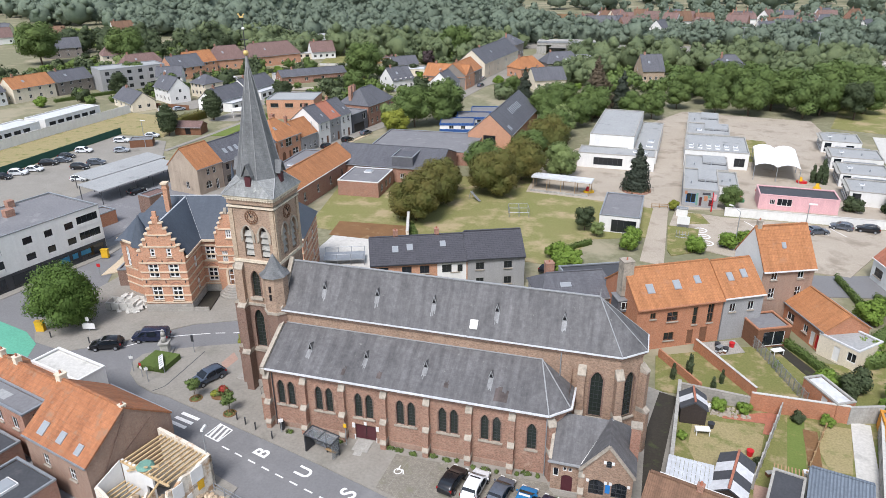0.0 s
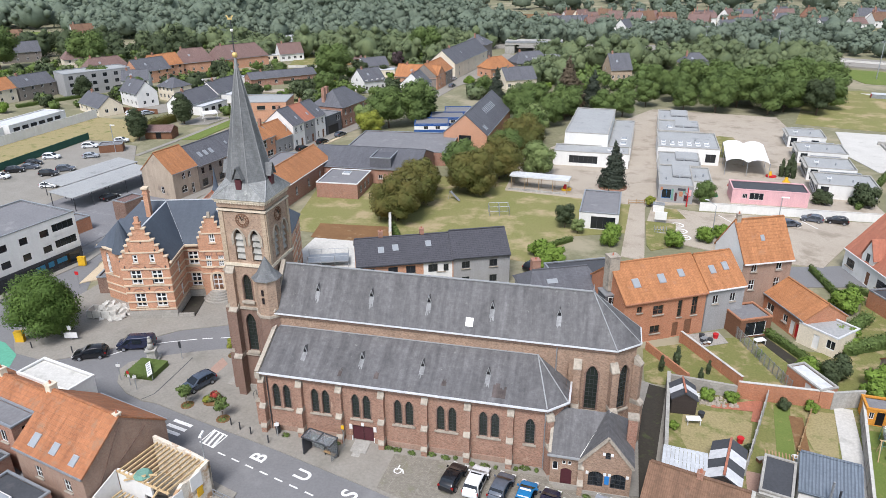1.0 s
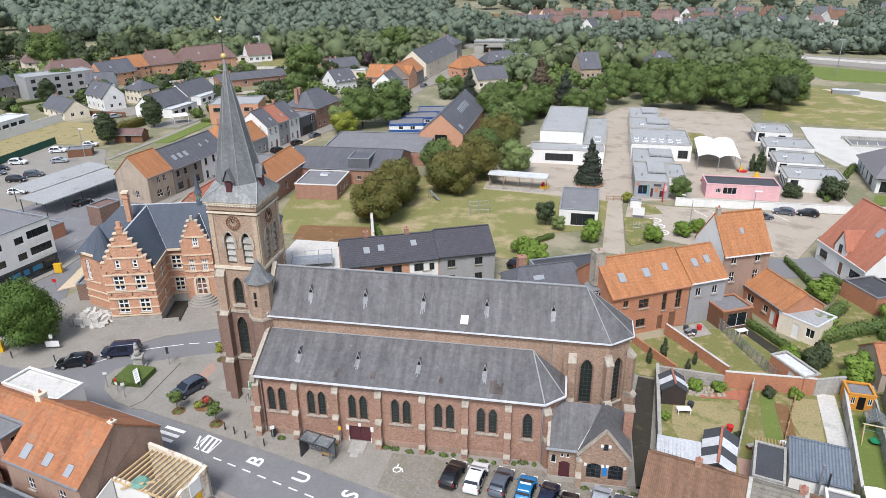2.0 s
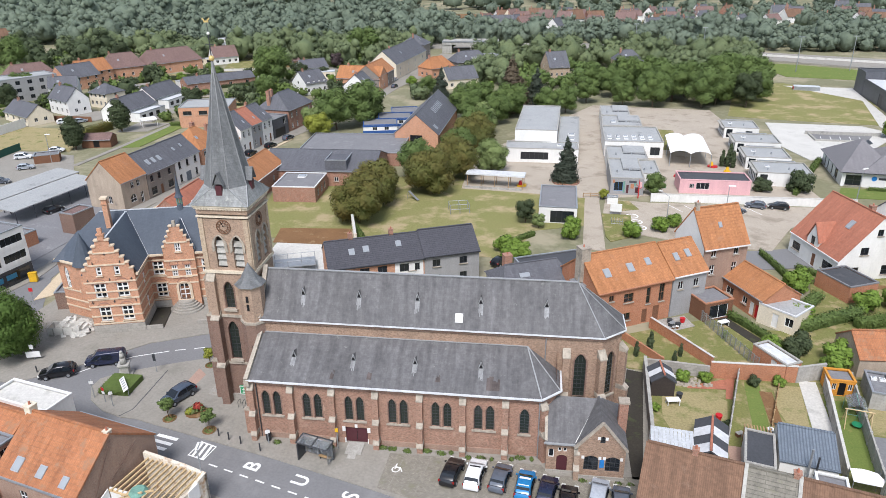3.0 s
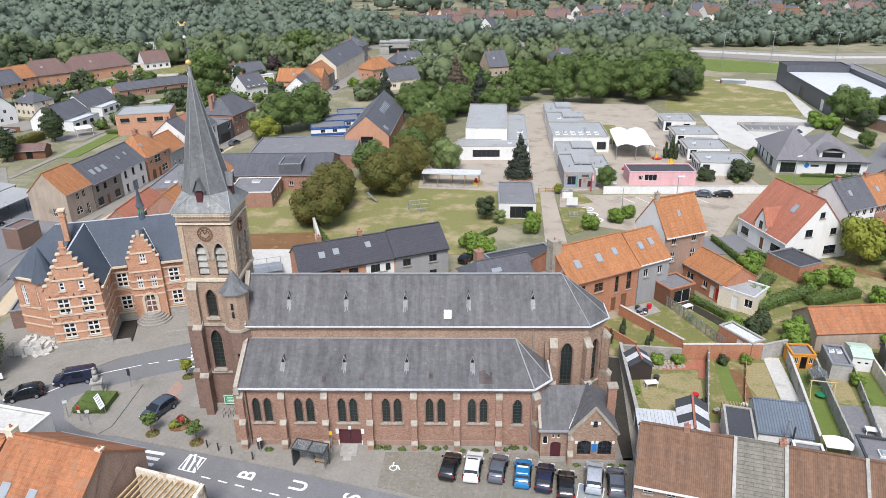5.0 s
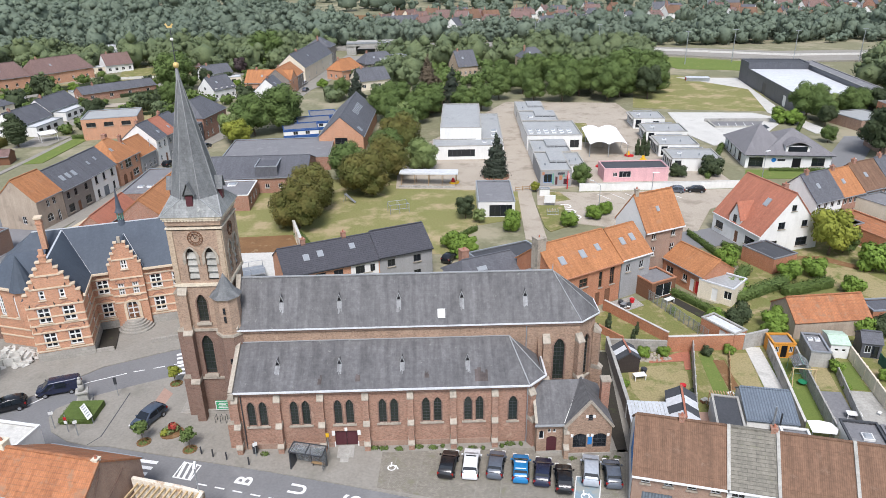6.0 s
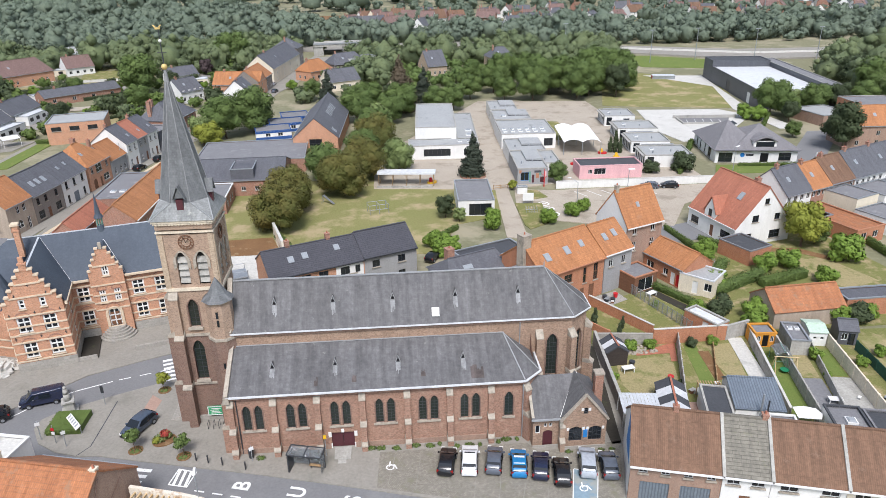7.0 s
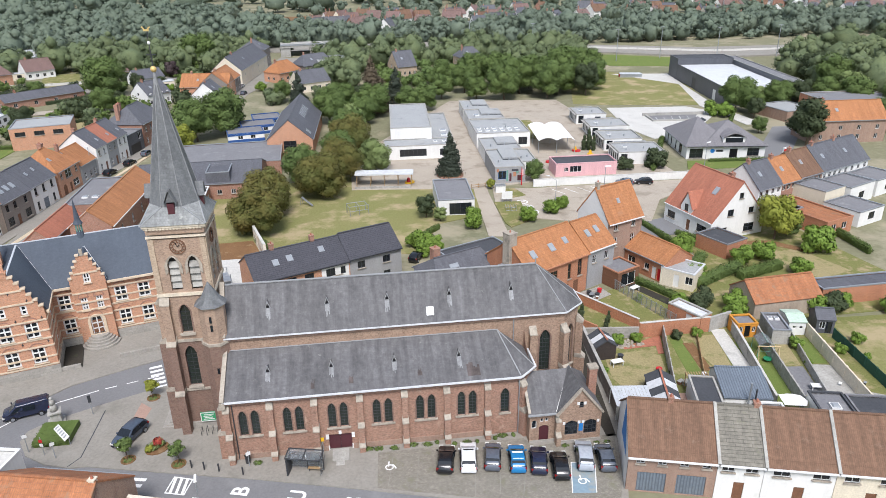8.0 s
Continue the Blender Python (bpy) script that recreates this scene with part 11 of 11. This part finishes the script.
# ---- vehicles ----
def car(x, y, turn, paint, kind="hatch", label="", name="car", group="", z=0.0):
    """A parked vehicle, nose along its own +x: body, cabin glass, wheels, lights."""
    t = thing(name, label, "van" if name == "van" else "car", x, y, z, turn, group)
    if kind == "van":
        L, Wd, prof = 5.0, 1.95, [(-2.5, 0.35), (2.35, 0.35), (2.5, 0.6), (2.45, 1.0), (1.75, 1.2), (0.95, 1.9), (-2.3, 1.98), (-2.5, 1.7)]
        wins = [(1.68, 1.22, 0.98, 1.84)]
        side = [(0.95, 1.15, 1.55, 1.15, 0.9, 1.72, 0.3, 1.72), (0.2, 1.15, 0.25, 1.72, -1.0, 1.76, -1.0, 1.15)]
        belt, roofz = 1.1, 1.9
    elif kind == "mpv":
        L, Wd, prof = 4.4, 1.82, [(-2.1, 0.28), (2.08, 0.28), (2.24, 0.5), (2.2, 0.74), (2.0, 0.88), (1.65, 0.97), (1.2, 1.04), (0.75, 1.34), (0.35, 1.56), (-0.2, 1.64), (-1.0, 1.64), (-1.62, 1.56), (-1.98, 1.28), (-2.15, 1.02), (-2.22, 0.7), (-2.2, 0.45)]
        side = [(1.0, 1.02, 0.3, 1.5, -0.6, 1.54, -0.6, 1.0), (-0.68, 1.0, -0.68, 1.54, -1.5, 1.5, -1.85, 1.05)]
        wins = [(1.15, 1.06, 0.4, 1.55), (-1.66, 1.56, -2.05, 1.1)]
        belt, roofz = 1.0, 1.58
    else:
        L, Wd, prof = 4.1, 1.78, [(-1.95, 0.28), (1.92, 0.28), (2.08, 0.46), (2.05, 0.66), (1.86, 0.8), (1.5, 0.9), (1.02, 0.97), (0.6, 1.2), (0.2, 1.4), (-0.3, 1.48), (-0.85, 1.48), (-1.3, 1.41), (-1.72, 1.2), (-1.95, 0.98), (-2.06, 0.7), (-2.05, 0.45)]
        side = [(0.85, 0.95, 0.15, 1.36, -0.5, 1.38, -0.5, 0.93), (-0.58, 0.93, -0.58, 1.38, -1.2, 1.36, -1.6, 0.98)]
        wins = [(1.0, 0.98, 0.25, 1.39), (-1.3, 1.41, -1.86, 1.02)]
        belt, roofz = 0.93, 1.42
    half = Wd / 2

    def yw(z):
        return half * (1 - 0.18 * max(0, (z - belt)) / (roofz - belt)) * (1 - 0.05 * max(0, 0.6 - z))

    bm = bmesh.new()
    rows = []
    for s in (-1, -0.86, 0.86, 1):
        rows.append([bm.verts.new((px * (0.975 if abs(s) == 1 else 1), s * yw(pz) * (1 - 0.13 * (abs(px) / (L / 2)) ** 4), pz - (0.05 if abs(s) == 1 and pz > belt else 0))) for px, pz in prof])
    n = len(prof)
    for a, b in zip(rows, rows[1:]):
        for i in range(n):
            j = (i + 1) % n
            bm.faces.new((a[i], a[j], b[j], b[i]))
    bm.faces.new(rows[0][::-1])
    bm.faces.new(rows[-1])
    bmesh.ops.recalc_face_normals(bm, faces=bm.faces[:])
    body = part("body", bm, paint, t)
    bv = body.modifiers.new("soft", "BEVEL")
    bv.width, bv.segments, bv.limit_method = 0.07, 2, "ANGLE"
    for p in body.data.polygons:
        p.use_smooth = len(p.vertices) == 4
    for x0, z0, x1, z1 in wins:
        k = 0.03 if x0 > x1 and x0 > 0 else -0.03
        up = 0.03
        bm = bmesh.new()
        v = [bm.verts.new(p) for p in ((x0 + k, -yw(z0) * 0.88, z0 + up), (x0 + k, yw(z0) * 0.88, z0 + up), (x1 + k, yw(z1) * 0.86, z1 + up), (x1 + k, -yw(z1) * 0.86, z1 + up))]
        bm.faces.new(v)
        part("windscreen" if x0 > 0 else "rear_window", bm, "pane_car", t)
    for s in (-1, 1):
        for q in side:
            bm = bmesh.new()
            v = [bm.verts.new((q[i], s * (yw(q[i + 1]) + 0.012), q[i + 1])) for i in range(0, 8, 2)]
            bm.faces.new(v)
            part("side_window", bm, "pane_car", t)
        for wx in (L * 0.3, -L * 0.3):
            w = part("wheel", tube(bmesh.new(), (wx, s * (half - 0.2), 0.32), (wx, s * (half + 0.01), 0.32), 0.32, 16), "tyre", t)
            part("rim", tube(bmesh.new(), (wx, s * (half + 0.0), 0.32), (wx, s * (half + 0.02), 0.32), 0.2, 12), "zinc", w)
        part("headlight", boxes((prof[2][0] - 0.22, s * half * 0.72 - 0.2, 0.58, prof[2][0] + 0.01, s * half * 0.72 + 0.2, 0.74)), "lamp_glass", t)
        part("tail_light", boxes((prof[0][0] - 0.02, s * half * 0.8 - 0.13, 0.75, prof[0][0] + 0.14, s * half * 0.8 + 0.13, 1.0)), "lamp_red", t)
        part("mirror", boxes((0.75, s * (half + 0.1) - 0.09, belt, 0.9, s * (half + 0.1) + 0.09, belt + 0.14)), paint, t)
    part("number_plate", boxes((prof[2][0] - 0.03, -0.26, 0.42, prof[2][0] + 0.02, 0.26, 0.53)), "line_white", t)
    part("bumper", boxes((prof[2][0] - 0.2, -half * 0.9, 0.28, prof[2][0] - 0.0, half * 0.9, 0.42)), "black_gloss", t)
    return t


for i, (x, y, p, k, lb) in enumerate(((22.9, -3.7, "car_black", "hatch", "black hatchback parked in a bay"), (25.3, -3.8, "car_white", "mpv", "white people carrier with a dark roof"), (27.9, -4.0, "car_grey", "hatch", "dark grey hatchback parked in a bay"), (30.4, -4.7, "car_blue", "hatch", "blue hatchback with a white roof"), (32.6, -5.3, "car_navy", "hatch", "dark blue hatchback in a bay"), (34.6, -6.4, "car_black", "hatch", "small black car parked in a bay"), (37.6, -5.3, "car_silver", "mpv", "silver estate car parked in a bay"), (39.7, -5.9, "car_grey", "hatch", "grey hatchback parked in a bay"))):
    c = car(x, y, 80 + (2 if i % 2 else -2), p, k, lb, group="cars parked by the church", z=0.075)
    if i in (1, 3):
        part("roof_panel", boxes((-1.1, -0.55, 1.435 if k == "hatch" else 1.6, 0.1, 0.55, 1.46 if k == "hatch" else 1.625)), "car_white" if i == 3 else "black_gloss", c)
car(-25.4, 12.4, 197, "car_navy", "van", "dark blue panel van standing on the road", "van", z=-0.06)
car(-30.0, 9.0, 203, "car_black", "mpv", "dark people carrier standing on the road", z=-0.06)
car(-101.0, 111.0, 20, "car_white", "hatch", "white small car beside the garden hut")
car(-121.0, 143.6, 40, "car_white", "mpv", "white people carrier on a village yard")
car(-116.6, 145.6, 50, "car_silver", "hatch", "silver small car on a village yard")
car(-92.4, 155.0, 70, "car_grey", "hatch", "grey small car behind the bungalow")
car(-11.8, 5.8, 245, "car_slate", "mpv", "blue-grey people carrier parked on the square", z=0.06)
# distant parked cars
far = [(-109.6, 66.9), (-108.7, 70.5), (-107.2, 74.0), (-108.1, 79.3), (-106.5, 82.6), (-108.2, 91.8), (-98.4, 94.8), (-105.7, 103.7), (-90.5, 70.6), (-96.3, 82.9), (-108.6, 86), (-97.5, 78.5)]
for i, (x, y) in enumerate(far):
    car(x, y, 10 + (i * 13) % 20, ("car_black", "car_white", "car_white", "car_black", "car_grey", "car_white", "car_silver", "car_white", "car_white", "car_grey", "car_black", "car_black")[i], ("hatch", "mpv")[i % 2], "parked car on the asphalt car park", group="cars on the car park")
for i, (x, y, a) in enumerate(((-45.6, 113, 75), (-43.0, 121, 75), (-41.0, 130, 74), (-52.8, 101, 75), (76.4, 83.2, 165), (80.9, 83.0, 168), (-70.5, 66, 70), (-36.5, 152, 72), (-29, 230, 80), (-26, 214, 80), (25.0, 49.5, 60), (71.5, 79.5, 20))):
    car(x, y, a, ("car_black", "car_black", "car_grey", "car_black", "car_grey", "car_black", "car_black", "car_white", "car_white", "car_grey", "car_black", "car_grey")[i], "hatch", "dark car parked beside the street" if i != 7 else "white car parked beside the street", group="cars along the street")
